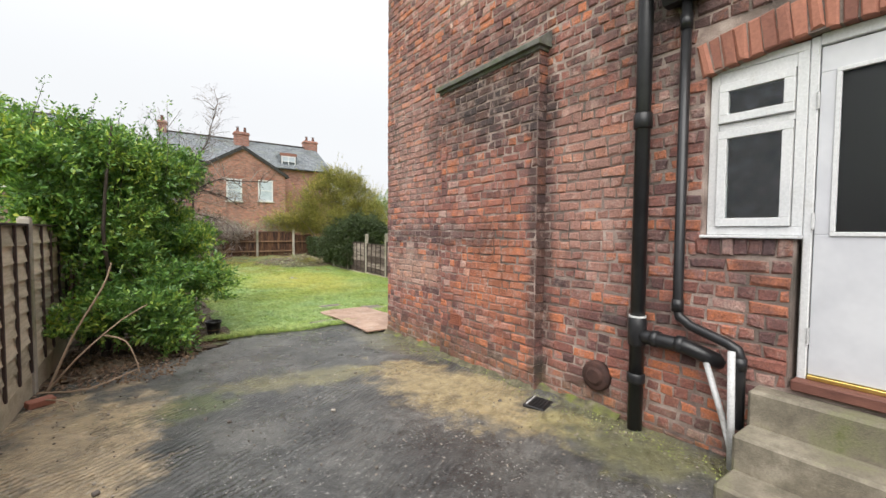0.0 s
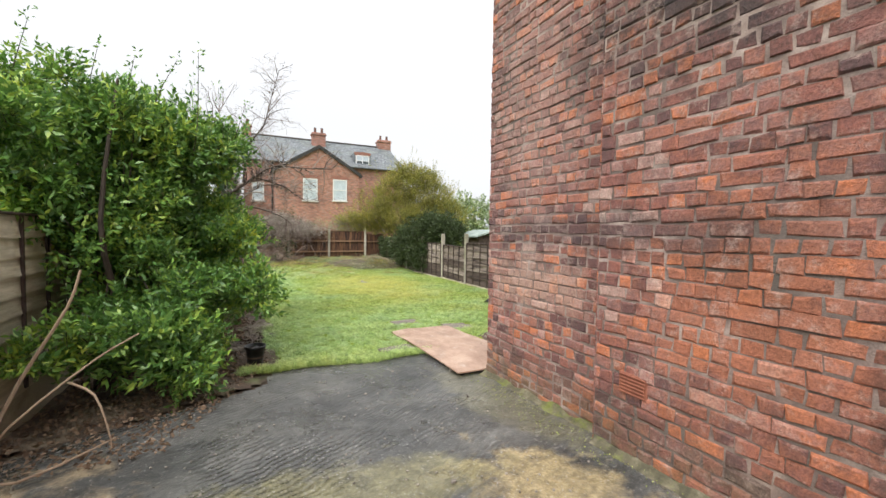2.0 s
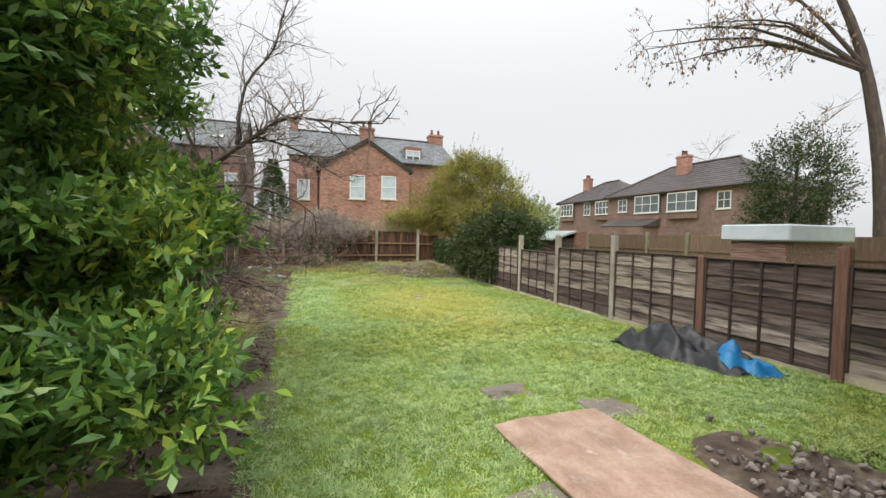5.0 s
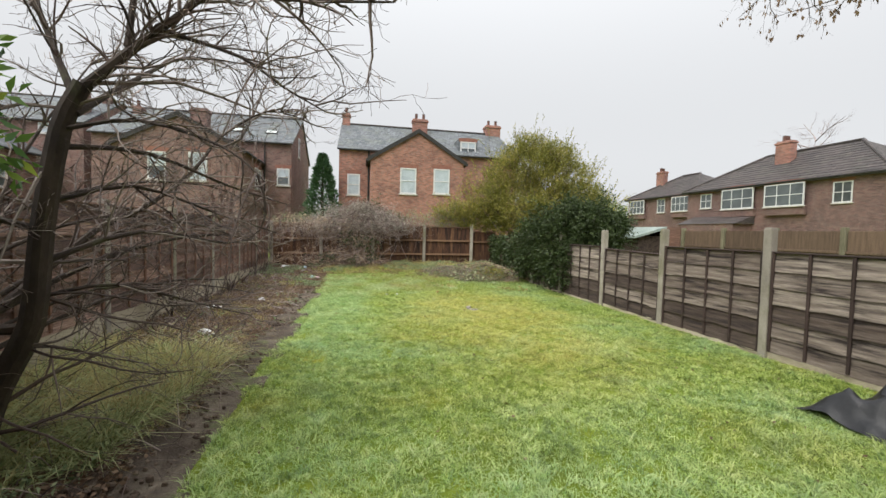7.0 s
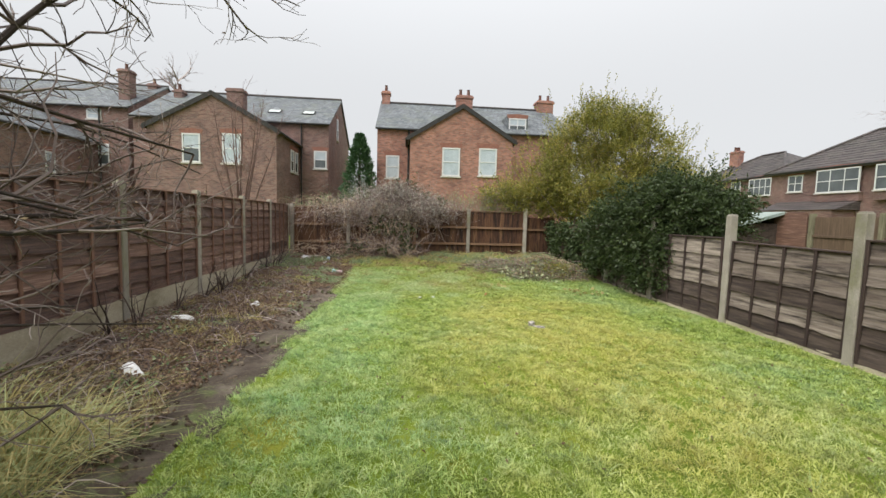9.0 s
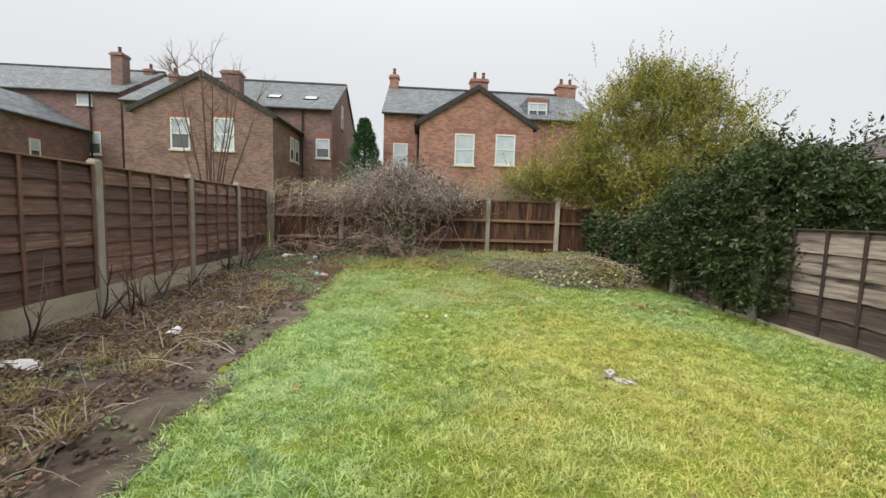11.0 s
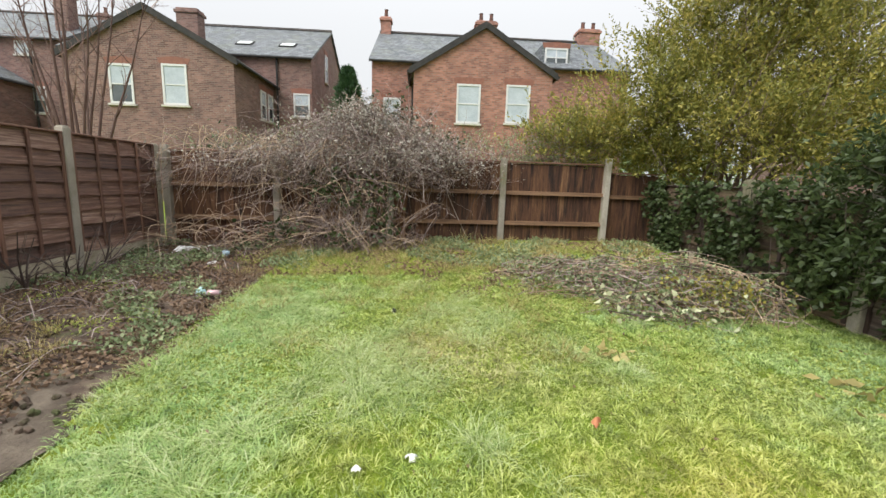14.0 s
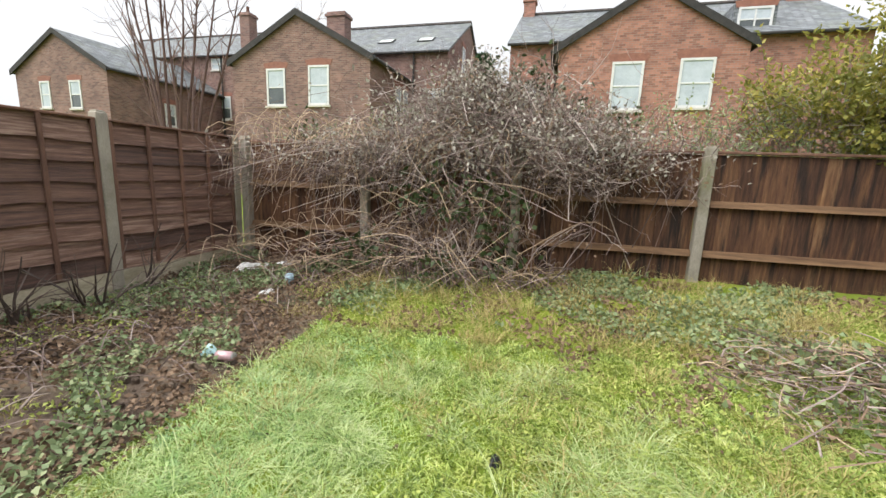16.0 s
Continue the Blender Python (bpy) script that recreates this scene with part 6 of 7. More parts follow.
# ---- brambles over the back fence ----
bramble = thing("bramble_thicket", "grey-brown bramble thicket of arching canes over the back fence", "bramble")
rnd = random.Random(21)
canes, tips = Build(), []
for i in range(640):
    behind = i < 520
    x = min(max(rnd.gauss(1.75, 0.95) if behind else rnd.gauss(1.8, 0.5), -0.9), 3.9)
    y = rnd.uniform(22.4, 23.1) if behind else rnd.uniform(21.6, 22.05)
    z0 = level(x, y)
    dome = math.exp(-((x - 2.0) / 1.35) ** 2) * (0.75 + 0.5 * noise.noise(Vector((x * 1.9, 3.3, 0))))
    h = 1.2 + rnd.uniform(0.1, 1.15) * dome if behind else rnd.uniform(0.25, 1.35) * dome
    dx, dy = rnd.gauss(-0.1, 0.8), rnd.gauss(-0.5, 0.45) if behind else rnd.gauss(-0.1, 0.2)
    top = Vector((min(x + dx * 0.5, 4.2), y + dy * 0.5, z0 + h))
    end = Vector((min(max(x + dx * 1.3, -1.0), (4.3 if behind and y + dy > 22.5 else 2.8) + rnd.gauss(0, 0.15)), min(y + dy * 1.3, 23.3), z0 + max(h * rnd.uniform(0.6, 1.0) if behind else h * rnd.uniform(0.1, 0.9), 0.05)))
    a = Vector((x + rnd.gauss(0, 0.15), y, z0 - 0.02))
    path = limb(canes, [a, (a + top) / 2 + Vector((rnd.gauss(0, 0.1), rnd.gauss(0, 0.05), 0.1)), top, end], 0.0065, 0.0022, 4)
    tips += path[3:]
    for k in range(3 if behind else 1):
        j = rnd.randrange(4, len(path))
        sprout(canes, path[j], (rnd.gauss(0, 1), rnd.gauss(-0.1, 0.6), rnd.gauss(0.25, 0.6)), rnd.uniform(0.25, 0.75), 0.0042, 1, rnd, 0.03, 0.6, 3, None, 3)
for i in range(190):
    x = min(max(rnd.gauss(1.9, 0.9), -0.8), 4.1)
    c = Vector((x, rnd.uniform(21.95, 22.9), 1.05 + rnd.uniform(0.0, 1.05) * math.exp(-((x - 2.1) / 1.3) ** 2)))
    for k in range(7):
        sprout(canes, c + Vector((rnd.gauss(0, 0.08), rnd.gauss(0, 0.08), rnd.gauss(0, 0.06))), (rnd.gauss(0, 1), rnd.gauss(0, 1), rnd.gauss(0.1, 0.7)), rnd.uniform(0.2, 0.5), 0.0045, 1, rnd, 0.05, 0.8, 2, None, 3)
    tips += [c + Vector((rnd.gauss(0, 0.15), rnd.gauss(0, 0.15), rnd.gauss(0.05, 0.1))) for _ in range(22)]
part("cane_tangle", canes, TWIG, bramble)
pale = Build()
for i in range(130):
    x = rnd.uniform(-0.9, 2.6)
    y = rnd.uniform(21.4, 21.95)
    z0 = level(x, y)
    a = Vector((x, y, z0 + rnd.uniform(0.0, 0.45 + 0.75 * math.exp(-((x - 1.75) / 0.6) ** 2))))
    e = a + Vector((rnd.gauss(-0.2, 0.6), rnd.gauss(-0.2, 0.25), rnd.uniform(-0.5, 0.35)))
    e.z = max(e.z, z0 + 0.02)
    limb(pale, [a, (a + e) / 2 + Vector((rnd.gauss(0, 0.08), 0, rnd.uniform(0, 0.25))), e], 0.006, 0.002, 4)
for i in range(95):
    x = rnd.uniform(-0.7, 2.3)
    a = Vector((x, back_y(x) + 0.15, 1.35))
    t = Vector((x + rnd.gauss(-0.1, 0.3), back_y(x) - rnd.uniform(0.1, 0.4), rnd.uniform(1.45, 1.8)))
    e = Vector((t.x + rnd.gauss(-0.25, 0.35), t.y - rnd.uniform(0.05, 0.4), rnd.uniform(0.4, 1.3)))
    limb(pale, [a, t, (t + e) / 2 + Vector((0, -0.1, 0.12)), e], 0.006, 0.002, 4)
tagged(part("pale_cane_tangle", pale, PALE_TWIG, bramble), kind="stuff")
pick = list(tips)
tp = np.array([tuple(p) for p in pick])
part("withered_leaves", leaf_quads(tp + rng.normal(size=tp.shape) * 0.05, rng.normal(size=tp.shape), 0.045, 0.024), LEAF_BROWN, bramble)
up_ = tp[tp[:, 2] > 1.25]
part("frosted_leaves", leaf_quads(np.repeat(up_, 3, 0) + rng.normal(size=(3 * len(up_), 3)) * 0.09, rng.normal(size=(3 * len(up_), 3)), 0.05, 0.026), LEAF_FROST, bramble)
green = []
for cx, cy, cz in ((1.9, 21.6, 0.75), (2.25, 21.55, 0.6), (2.35, 21.6, 0.35), (1.45, 21.6, 0.9), (1.0, 21.6, 0.35), (2.1, 22.4, 2.15), (2.4, 22.6, 2.25), (2.6, 22.7, 2.1), (2.9, 22.6, 1.9), (3.4, 22.7, 1.75), (-0.4, 22.5, 1.62), (1.7, 21.5, 0.25), (1.6, 21.7, 1.0), (2.1, 21.65, 0.95), (2.35, 21.7, 0.85), (0.4, 21.6, 0.15), (0.75, 21.65, 0.3)):
    green += [(cx + rnd.gauss(0, 0.14), cy + rnd.gauss(0, 0.08), cz + rnd.gauss(0, 0.1)) for _ in range(45)]
green = np.array(green)
part("green_leaves", leaf_quads(green, rng.normal(size=green.shape) + np.array([0, -0.6, 0]), 0.085, 0.055), LEAF_DARK, bramble)

hedge = thing("overgrown_hedge", "frosted tangle of twigs and dull leaves behind the back fence", "hedge")
HE = [(-0.3, 23.2, 1.35, 0.9, 0.5, 0.45), (1.2, 23.2, 1.5, 1.2, 0.6, 0.6), (2.8, 23.3, 1.45, 1.0, 0.5, 0.5), (4.3, 23.3, 1.45, 1.2, 0.5, 0.55), (5.6, 23.4, 1.7, 1.0, 0.6, 0.6)]
hl, (hp, hd) = crown_leaves(HE, 2600, 6, 0.22, 0.05, 0.022, 0.5, 0.5, 0.25)
part("leaves", hl, LEAF_DULL, hedge)
hb = Build()
twigs_at(hb, hp, hd, 1, 0.35, 0.004)
for i in range(14):
    x = -1 + i * 0.55
    limb(hb, [(x, 23.3, 0.0), (x + 0.1, 23.2, 0.7), (x + rnd.gauss(0, 0.2), 23.2, 1.5)], 0.02, 0.008, 5)
part("twig_work", hb, TWIG, hedge)

# ---- yellow-green tree in the far corner ----
olive = thing("yellow_green_tree", "many-stemmed privet-like tree with sparse yellow-green leaves beside the back fence", "tree")
OT = [(8.3, 22.6, 3.3, 1.7, 1.4, 1.5), (7.2, 22.7, 2.5, 1.3, 1.0, 1.0), (9.6, 22.4, 2.9, 1.4, 1.3, 1.3), (5.9, 22.9, 1.95, 1.15, 0.7, 0.6), (8.4, 22.6, 4.3, 1.0, 0.9, 0.8), (10.3, 21.8, 2.2, 1.2, 1.2, 1.0), (8.2, 21.6, 2.0, 1.2, 0.9, 0.7), (7.1, 22.9, 1.7, 1.2, 0.7, 0.6), (9.3, 22.6, 4.0, 1.0, 0.9, 0.9)]
ol, (op_, od) = crown_leaves(OT, 9500, 10, 0.34, 0.076, 0.03, 0.9, 0.9, 0.4)
ol2, _ = crown_leaves(lobes(OT, 170, 0.3, 6, -0.6), 3200, 10, 0.3, 0.08, 0.034, 0.9, 0.9, 0.4)
part("crown", join(ol, ol2), LEAF_OLIVE, olive)
ob_, rnd = Build(), random.Random(31)
for i in range(26):
    e = OT[i % len(OT)]
    bx, by = 8.2 + rnd.gauss(0, 0.35), 22.7 + rnd.gauss(0, 0.2)
    t = Vector((e[0] + rnd.uniform(-0.9, 0.9) * e[3], e[1] + rnd.uniform(-0.7, 0.7) * e[4], e[2] + rnd.uniform(0.2, 1.0) * e[5]))
    a = Vector((bx, by, 0.0))
    path = limb(ob_, [a, a.lerp(t, 0.3) + Vector((0, 0, 0.35)), a.lerp(t, 0.65) + Vector((0, 0, 0.25)), t], 0.04, 0.006, 6)
    for j in range(4, len(path), 1):
        sprout(ob_, path[j], (rnd.gauss(0, 0.6), rnd.gauss(0, 0.6), 0.9), rnd.uniform(0.4, 0.9), 0.008, 1, rnd, 0, 0.25, 3, None, 4)
twigs_at(ob_, op_, od, 3, 0.35, 0.004)
part("trunk", ob_, TWIG, olive)

# ---- dark bush over the side fence ----
bush = thing("dark_evergreen_bush", "dense dark green evergreen bush hanging over the side fence", "shrub")
DB = [(7.55, 18.1, 1.0, 1.0, 1.1, 1.15), (7.3, 18.9, 0.75, 0.75, 0.75, 0.9), (7.9, 17.4, 1.15, 0.9, 0.75, 0.95), (8.4, 18.5, 1.3, 0.9, 1.0, 0.95), (7.2, 17.5, 0.45, 0.5, 0.6, 0.6)]
bl, (bp, bd) = crown_leaves(DB, 6500, 9, 0.22, 0.085, 0.034, -0.4, 0.45, 0.25, -0.25)
bl2, _ = crown_leaves(lobes(DB, 80, 0.24, 9, -0.8), 2200, 9, 0.24, 0.085, 0.034, -0.5, 0.5, 0.3, -0.25)
part("crown", join(bl, bl2), LEAF_DARK, bush)
bb, rnd = Build(), random.Random(41)
for i in range(10):
    x, y = 7.5 + rnd.gauss(0, 0.2), 18.2 + rnd.gauss(0, 0.5)
    limb(bb, [(x, y, -0.35), (x + rnd.gauss(0, 0.2), y + rnd.gauss(0, 0.2), 0.6), (x + rnd.gauss(0, 0.4), y + rnd.gauss(0, 0.4), 1.5)], 0.035, 0.01, 6)
twigs_at(bb, bp, bd, 4, 0.25, 0.004)
part("branch_work", bb, BARK, bush)
ivy = thing("ivy_on_fence", "dark ivy climbing the old corner fence panels", "ivy")
ip = np.stack([6.84 + rng.normal(size=7000) * 0.06, rng.uniform(19.2, 22.5, 7000), rng.uniform(-0.05, 1.2, 7000)], -1)
ip = ip[lumps(ip[:, 1] * 3, ip[:, 2] * 3, 1.0, 2.0) > 0.44]
part("leaves", leaf_quads(ip, rng.normal(size=ip.shape) * 0.6 + np.array([-0.7, 0, -0.4]), 0.07, 0.06), LEAF_DARK, ivy)
ib = Build()
for i in range(12):
    y = 19.4 + i * 0.24
    limb(ib, [(6.85, y, level(6.8, y)), (6.86, y + rnd.gauss(0, 0.08), 0.5), (6.85, y + rnd.gauss(0, 0.15), 1.1)], 0.008, 0.003, 4)
part("stem_tangle", ib, BARK, ivy)

# ---- trees beyond the fences ----
conifer = thing("conifer", "dark green cone-shaped conifer between the far houses", "tree", at=(-0.66, 36.0, 0))
part("trunk", Build().tube([(0, 0, 0), (0, 0, 3), (0, 0, 6.1)], [0.16, 0.1, 0.02], 8), BARK, conifer)
cn = 5200
cz = rng.random(cn) ** 0.8
ca, cr = rng.uniform(0, 2 * np.pi, cn), (1 - cz) ** 0.75 * 1.35 * rng.uniform(0.55, 1.08, cn) * (1 + 0.12 * np.sin(cz * 40))
cp = np.stack([np.cos(ca) * cr, np.sin(ca) * cr, 1.0 + cz * 5.2], -1)
cd = np.stack([np.cos(ca), np.sin(ca), np.full(cn, 0.5)], -1) + rng.normal(size=(cn, 3)) * 0.3
part("crown", leaf_quads(cp, cd, 0.3, 0.09), LEAF_CONIFER, conifer)

holly = thing("neighbour_evergreen", "dark evergreen tree in the neighbouring garden", "tree")
hl2, (hp2, hd2) = crown_leaves([(14.2, 12.9, 2.9, 1.1, 1.1, 1.5), (14.6, 13.4, 1.6, 1.0, 1.0, 1.2)], 2600, 9, 0.3, 0.08, 0.035, 0.2, 0.5, 0.2)
part("crown", hl2, LEAF_DARK, holly)
part("trunk", Build().tube([(14.4, 13.1, -0.1), (14.3, 13.0, 1.5), (14.2, 12.9, 3.5)], [0.12, 0.09, 0.03], 8), BARK, holly)


def bare(label, x, y, height, spread, seed, name="bare_tree", stems=1, r=0.12, mat=None, depth=3, kids=4):
    t = thing(name, label, "tree")
    b, rd = Build(), random.Random(seed)
    for s in range(stems):
        bx, by = x + rd.gauss(0, 0.15) * (stems > 1), y + rd.gauss(0, 0.15) * (stems > 1)
        lean = Vector((rd.gauss(0, spread * 0.3), rd.gauss(0, spread * 0.2), 0))
        top = Vector((bx, by, height)) + lean
        path = limb(b, [(bx, by, -0.1), Vector((bx, by, height * 0.35)) + lean * 0.3, Vector((bx, by, height * 0.7)) + lean * 0.7, top], r, r * 0.12, 7)
        for i in range(3, len(path)):
            for k in range(2):
                a = rd.uniform(0, 2 * math.pi)
                sprout(b, path[i], (math.cos(a) * 0.9, math.sin(a) * 0.9, rd.uniform(0.3, 1.0)), spread * rd.uniform(0.5, 1.0), r * 0.35, depth - 1, rd, -0.02, 0.22, kids, None, 4)
    part("trunk", b, mat or BARK, t)
    return t, b


sapling = thing("bare_shrub", "bare red-brown shrub of upright fanning stems beyond the side fence", "shrub")
SAPLING_BARK = surface("red_brown_sapling_bark", [(0.2, (0.06, 0.032, 0.028)), (0.8, (0.19, 0.11, 0.09))], 5, rough=0.7, bump=0, vary="island", vary_amount=0.5)
rd = random.Random(51)
for k in range(11):
    spb = Build()
    a = k * 2.4
    out = rd.uniform(0.35, 1.15)
    top = Vector((-2.66 + math.cos(a) * out, 22.65 + math.sin(a) * out * 0.7, rd.uniform(3.4, 4.9) - out * 0.5))
    foot_ = Vector((-2.66 + math.cos(a) * 0.08, 22.65 + math.sin(a) * 0.08, level(-2.66, 22.65) - 0.25))
    path = limb(spb, [foot_, foot_.lerp(top, 0.4) + Vector((math.cos(a) * -0.1, 0, 0.1)), foot_.lerp(top, 0.75), top], 0.034, 0.005, 6)
    for i in range(4, len(path)):
        for n in range(2):
            d = (path[i] - path[i - 1]).normalized() + Vector((rd.gauss(0, 0.5), rd.gauss(0, 0.5), rd.uniform(0, 0.4)))
            sprout(spb, path[i], d, rd.uniform(0.3, 0.8), 0.009, 1, rd, -0.04, 0.2, 2, None, 4)
    part("stem", spb, SAPLING_BARK, sapling)
bare("tall misty bare tree behind the semi-detached houses", 50, 44, 12, 4.5, 52, r=0.16, mat=TWIG, depth=4)
bare("tall misty bare tree behind the semi-detached houses", 52, 31, 14, 5.0, 53, r=0.17, mat=TWIG, depth=4)
misty = thing("distant_tree", "grey-green distant tree in the mist beyond the houses", "tree")
ml, _ = crown_leaves([(44, 84, 5, 7, 5, 5), (52, 86, 4, 6, 5, 4.5), (36, 86, 4, 5, 5, 4)], 1500, 8, 1.2, 0.6, 0.35, 0.4, 0.5, 0.3)
part("crown", ml, LEAF_DULL, misty)
part("trunk", Build().tube([(44, 84, -0.2), (44, 84, 6)], [0.4, 0.2], 8), BARK, misty)
bare("bare tree between the far houses", -18.5, 52, 13.5, 3.5, 54, r=0.25, mat=TWIG)
over = thing("overhanging_tree", "bare tree with a few hanging dead leaves reaching over the gardens", "tree")
ovb, rnd, tips = Build(), random.Random(61), []
limb(ovb, [(20, 13.5, -0.1), (19.9, 13.7, 4), (19.5, 14.2, 8), (19, 15, 11)], 0.3, 0.1, 10)
for e in ((14.2, 18.4, 8.9), (15.2, 17.7, 8.3), (14.8, 18.6, 9.8), (16, 17, 9.4), (16.5, 16.5, 11), (17.5, 17.8, 10.3)):
    path = limb(ovb, [(19.6, 14.0, 7.2), Vector((19.6, 14.0, 7.2)).lerp(Vector(e), 0.5) + Vector((0, 0, 0.8)), e], 0.09, 0.012, 6)
    for i in range(2, len(path)):
        for k in range(3):
            sprout(ovb, path[i], (rnd.gauss(-0.4, 0.7), rnd.gauss(0.2, 0.7), rnd.gauss(-0.1, 0.5)), rnd.uniform(0.7, 1.5), 0.015, 2, rnd, 0.08, 0.3, 3, tips, 4)
part("trunk", ovb, BARK, over)
tp2 = np.array([tuple(p) for p in tips[::6]])
part("hanging_leaves", leaf_quads(tp2, np.array([0, 0, -1.0]) + rng.normal(size=tp2.shape) * 0.3, 0.16, 0.09), LEAF_BROWN, over)

# ---- loose things ----
board = thing("plywood_board", "warped wet plywood sheet lying across slabs at the lawn edge", "board")
pb = Build()
bx = [2.82, 3.09, 3.35, 3.61, 3.875]
by_ = np.linspace(6.1, 8.5, 8)
top = [[(x, y + 0.03 * (x - 2.8), level(x, y) + 0.05 + 0.01 * math.sin(y * 2) + 0.01 * (x - 3.3) ** 2) for x in bx] for y in by_]
vs = [p for row in top for p in row] + [(p[0], p[1], p[2] - 0.016) for row in top for p in row]
fs, nx, ny = [], len(bx), len(by_)
for j in range(ny - 1):
    for i in range(nx - 1):
        a = j * nx + i
        fs += [(a, a + 1, a + nx + 1, a + nx), (a + nx * ny + nx, a + nx * ny + nx + 1, a + nx * ny + 1, a + nx * ny)]
edge = [(0, i) for i in range(nx)] + [(j, nx - 1) for j in range(1, ny)] + [(ny - 1, i) for i in range(nx - 2, -1, -1)] + [(j, 0) for j in range(ny - 2, 0, -1)]
ids = [j * nx + i for j, i in edge]
for a, b in zip(ids, ids[1:] + ids[:1]):
    fs.append((b, a, a + nx * ny, b + nx * ny))
pb.add(vs, fs)
part("sheet", pb, PLYWOOD, board)
part("batten", Build().box((2.9, 6.25, level(3, 6.3) - 0.01), (3.8, 6.32, level(3, 6.3) + 0.03), 0.004), RAIL_WOOD, board)
part("batten", Build().box((2.9, 8.2, level(3, 8.2) - 0.01), (3.8, 8.28, level(3, 8.2) + 0.03), 0.004), RAIL_WOOD, board)
for x, y, a in ((3.34, 9.15, 8), (4.1, 8.55, -6), (2.6, 7.45, 12)):
    solid("paving_slab", Build().box((-0.26, -0.2, -0.04), (0.26, 0.2, 0.012), 0.008, pose(x, y, level(x, y) + 0.004, 1, 1, a)), SLAB, "sunken worn stone paving slab in the lawn", "paving slab", "stepping slabs")

pot = thing("plant_pot", "black plastic plant pot standing at the lawn corner", "plant pot", at=(0.75, 7.62, level(0.75, 7.62) - 0.01))
prof = [(0.085, 0.0), (0.1, 0.12), (0.11, 0.215), (0.123, 0.218), (0.125, 0.25), (0.112, 0.25), (0.1, 0.16)]
pv = [(r * math.cos(2 * math.pi * k / 24), r * math.sin(2 * math.pi * k / 24), z) for r, z in prof for k in range(24)]
pf = [(i * 24 + k, i * 24 + (k + 1) % 24, (i + 1) * 24 + (k + 1) % 24, (i + 1) * 24 + k) for i in range(len(prof) - 1) for k in range(24)] + [tuple(range(24))]
part("pot_body", Build().add(pv, pf), PLASTIC_BLACK, pot, smooth=True)
part("soil", Build().tube([(0, 0, 0.1), (0, 0, 0.165)], 0.1, 24), SOIL, pot)


def heap(cx, cy, a, b, h, seed, step=0.05, fold=0.5, turn=0.0):
    """A crumpled sheet thrown on the ground."""
    vs, idx = [], {}
    n = int(2 * max(a, b) / step)
    for j in range(n + 1):
        for i in range(n + 1):
            u, w = (i / n * 2 - 1), (j / n * 2 - 1)
            r = math.hypot(u, w) * (1 + 0.18 * math.sin(3 * math.atan2(w, u) + seed) + 0.1 * math.sin(7 * math.atan2(w, u)))
            if r <= 1.02:
                x, y = u * a, w * b
                x, y = cx + x * math.cos(turn) - y * math.sin(turn), cy + x * math.sin(turn) + y * math.cos(turn)
                f = noise.fractal(Vector((x * 2.2 + seed, y * 2.2, seed)), 1.0, 2.0, 3)
                ridge = 1 - abs(noise.noise(Vector((x * 3.1, y * 3.1, seed * 2.0)))) * 2.2 + 0.5 * abs(noise.noise(Vector((x * 7.5, y * 7.5, seed))))
                z = level(x, y) + 0.015 + max(0, (1 - r ** 2)) * h * (0.6 + fold * f + 0.45 * ridge)
                idx[i, j] = len(vs)
                vs.append((x, y, max(z, level(x, y) + 0.01)))
    fs = [(idx[i, j], idx[i + 1, j], idx[i + 1, j + 1], idx[i, j + 1]) for (i, j) in idx if (i + 1, j) in idx and (i + 1, j + 1) in idx and (i, j + 1) in idx]
    return Build().add(vs, fs)


solid("black_sheeting", heap(6.35, 9.75, 0.5, 1.0, 0.36, 3, 0.03, 0.8), TARP_BLACK, "crumpled black plastic sheeting heaped on the lawn", "tarpaulin", smooth=True)
solid("blue_tarpaulin", heap(6.5, 9.0, 0.36, 0.42, 0.36, 8, 0.025, 0.8), TARP_BLUE, "bright blue tarpaulin bundled beside black sheeting", "tarpaulin", smooth=True)
rag = ((-0.01, 10.07, 0.3, 0.15, 0.13, "torn white plastic bag lying by the bare tree"), (-0.45, 21.45, 0.16, 0.08, 0.12, "white plastic carton among the dead stems"), (-0.35, 21.6, 0.1, 0.06, 0.05, "crumpled white wrapper on the bed"),
       (-0.55, 15.4, 0.17, 0.08, 0.08, "crumpled white wrapper on the bed"), (0.0, 16.4, 0.09, 0.07, 0.07, "crumpled white wrapper on the bed"), (-0.1, 13.7, 0.18, 0.07, 0.06, "crumpled white wrapper on the bed"), (0.2, 17.6, 0.1, 0.04, 0.03, "crumpled white wrapper on the bed"), (0.18, 20.95, 0.1, 0.06, 0.05, "crumpled white wrapper on the bed"))
for i, (x, y, a, b, h, lab) in enumerate(rag):
    solid("litter", heap(x, y, a, b, h, i * 3 + 1, 0.02, 0.5, i * 1.1), RAG_WHITE, lab, "litter", smooth=True)
can = thing("drink_can", "crushed pale pink drink can lying on the soil", "can")
CAN = surface("pink_can", [(0.3, (0.5, 0.3, 0.33)), (0.7, (0.7, 0.52, 0.53))], 6, rough=0.35, metal=0.4)
cx_, cy_ = 0.72, 19.83
cz_ = level(cx_, cy_) + 0.05
part("can_body", Build().tube([(cx_ - 0.06, cy_, cz_), (cx_ - 0.05, cy_, cz_), (cx_ + 0.05, cy_ + 0.02, cz_ - 0.004), (cx_ + 0.06, cy_ + 0.02, cz_)], [0.024, 0.033, 0.032, 0.024], 16), CAN, can, smooth=True)
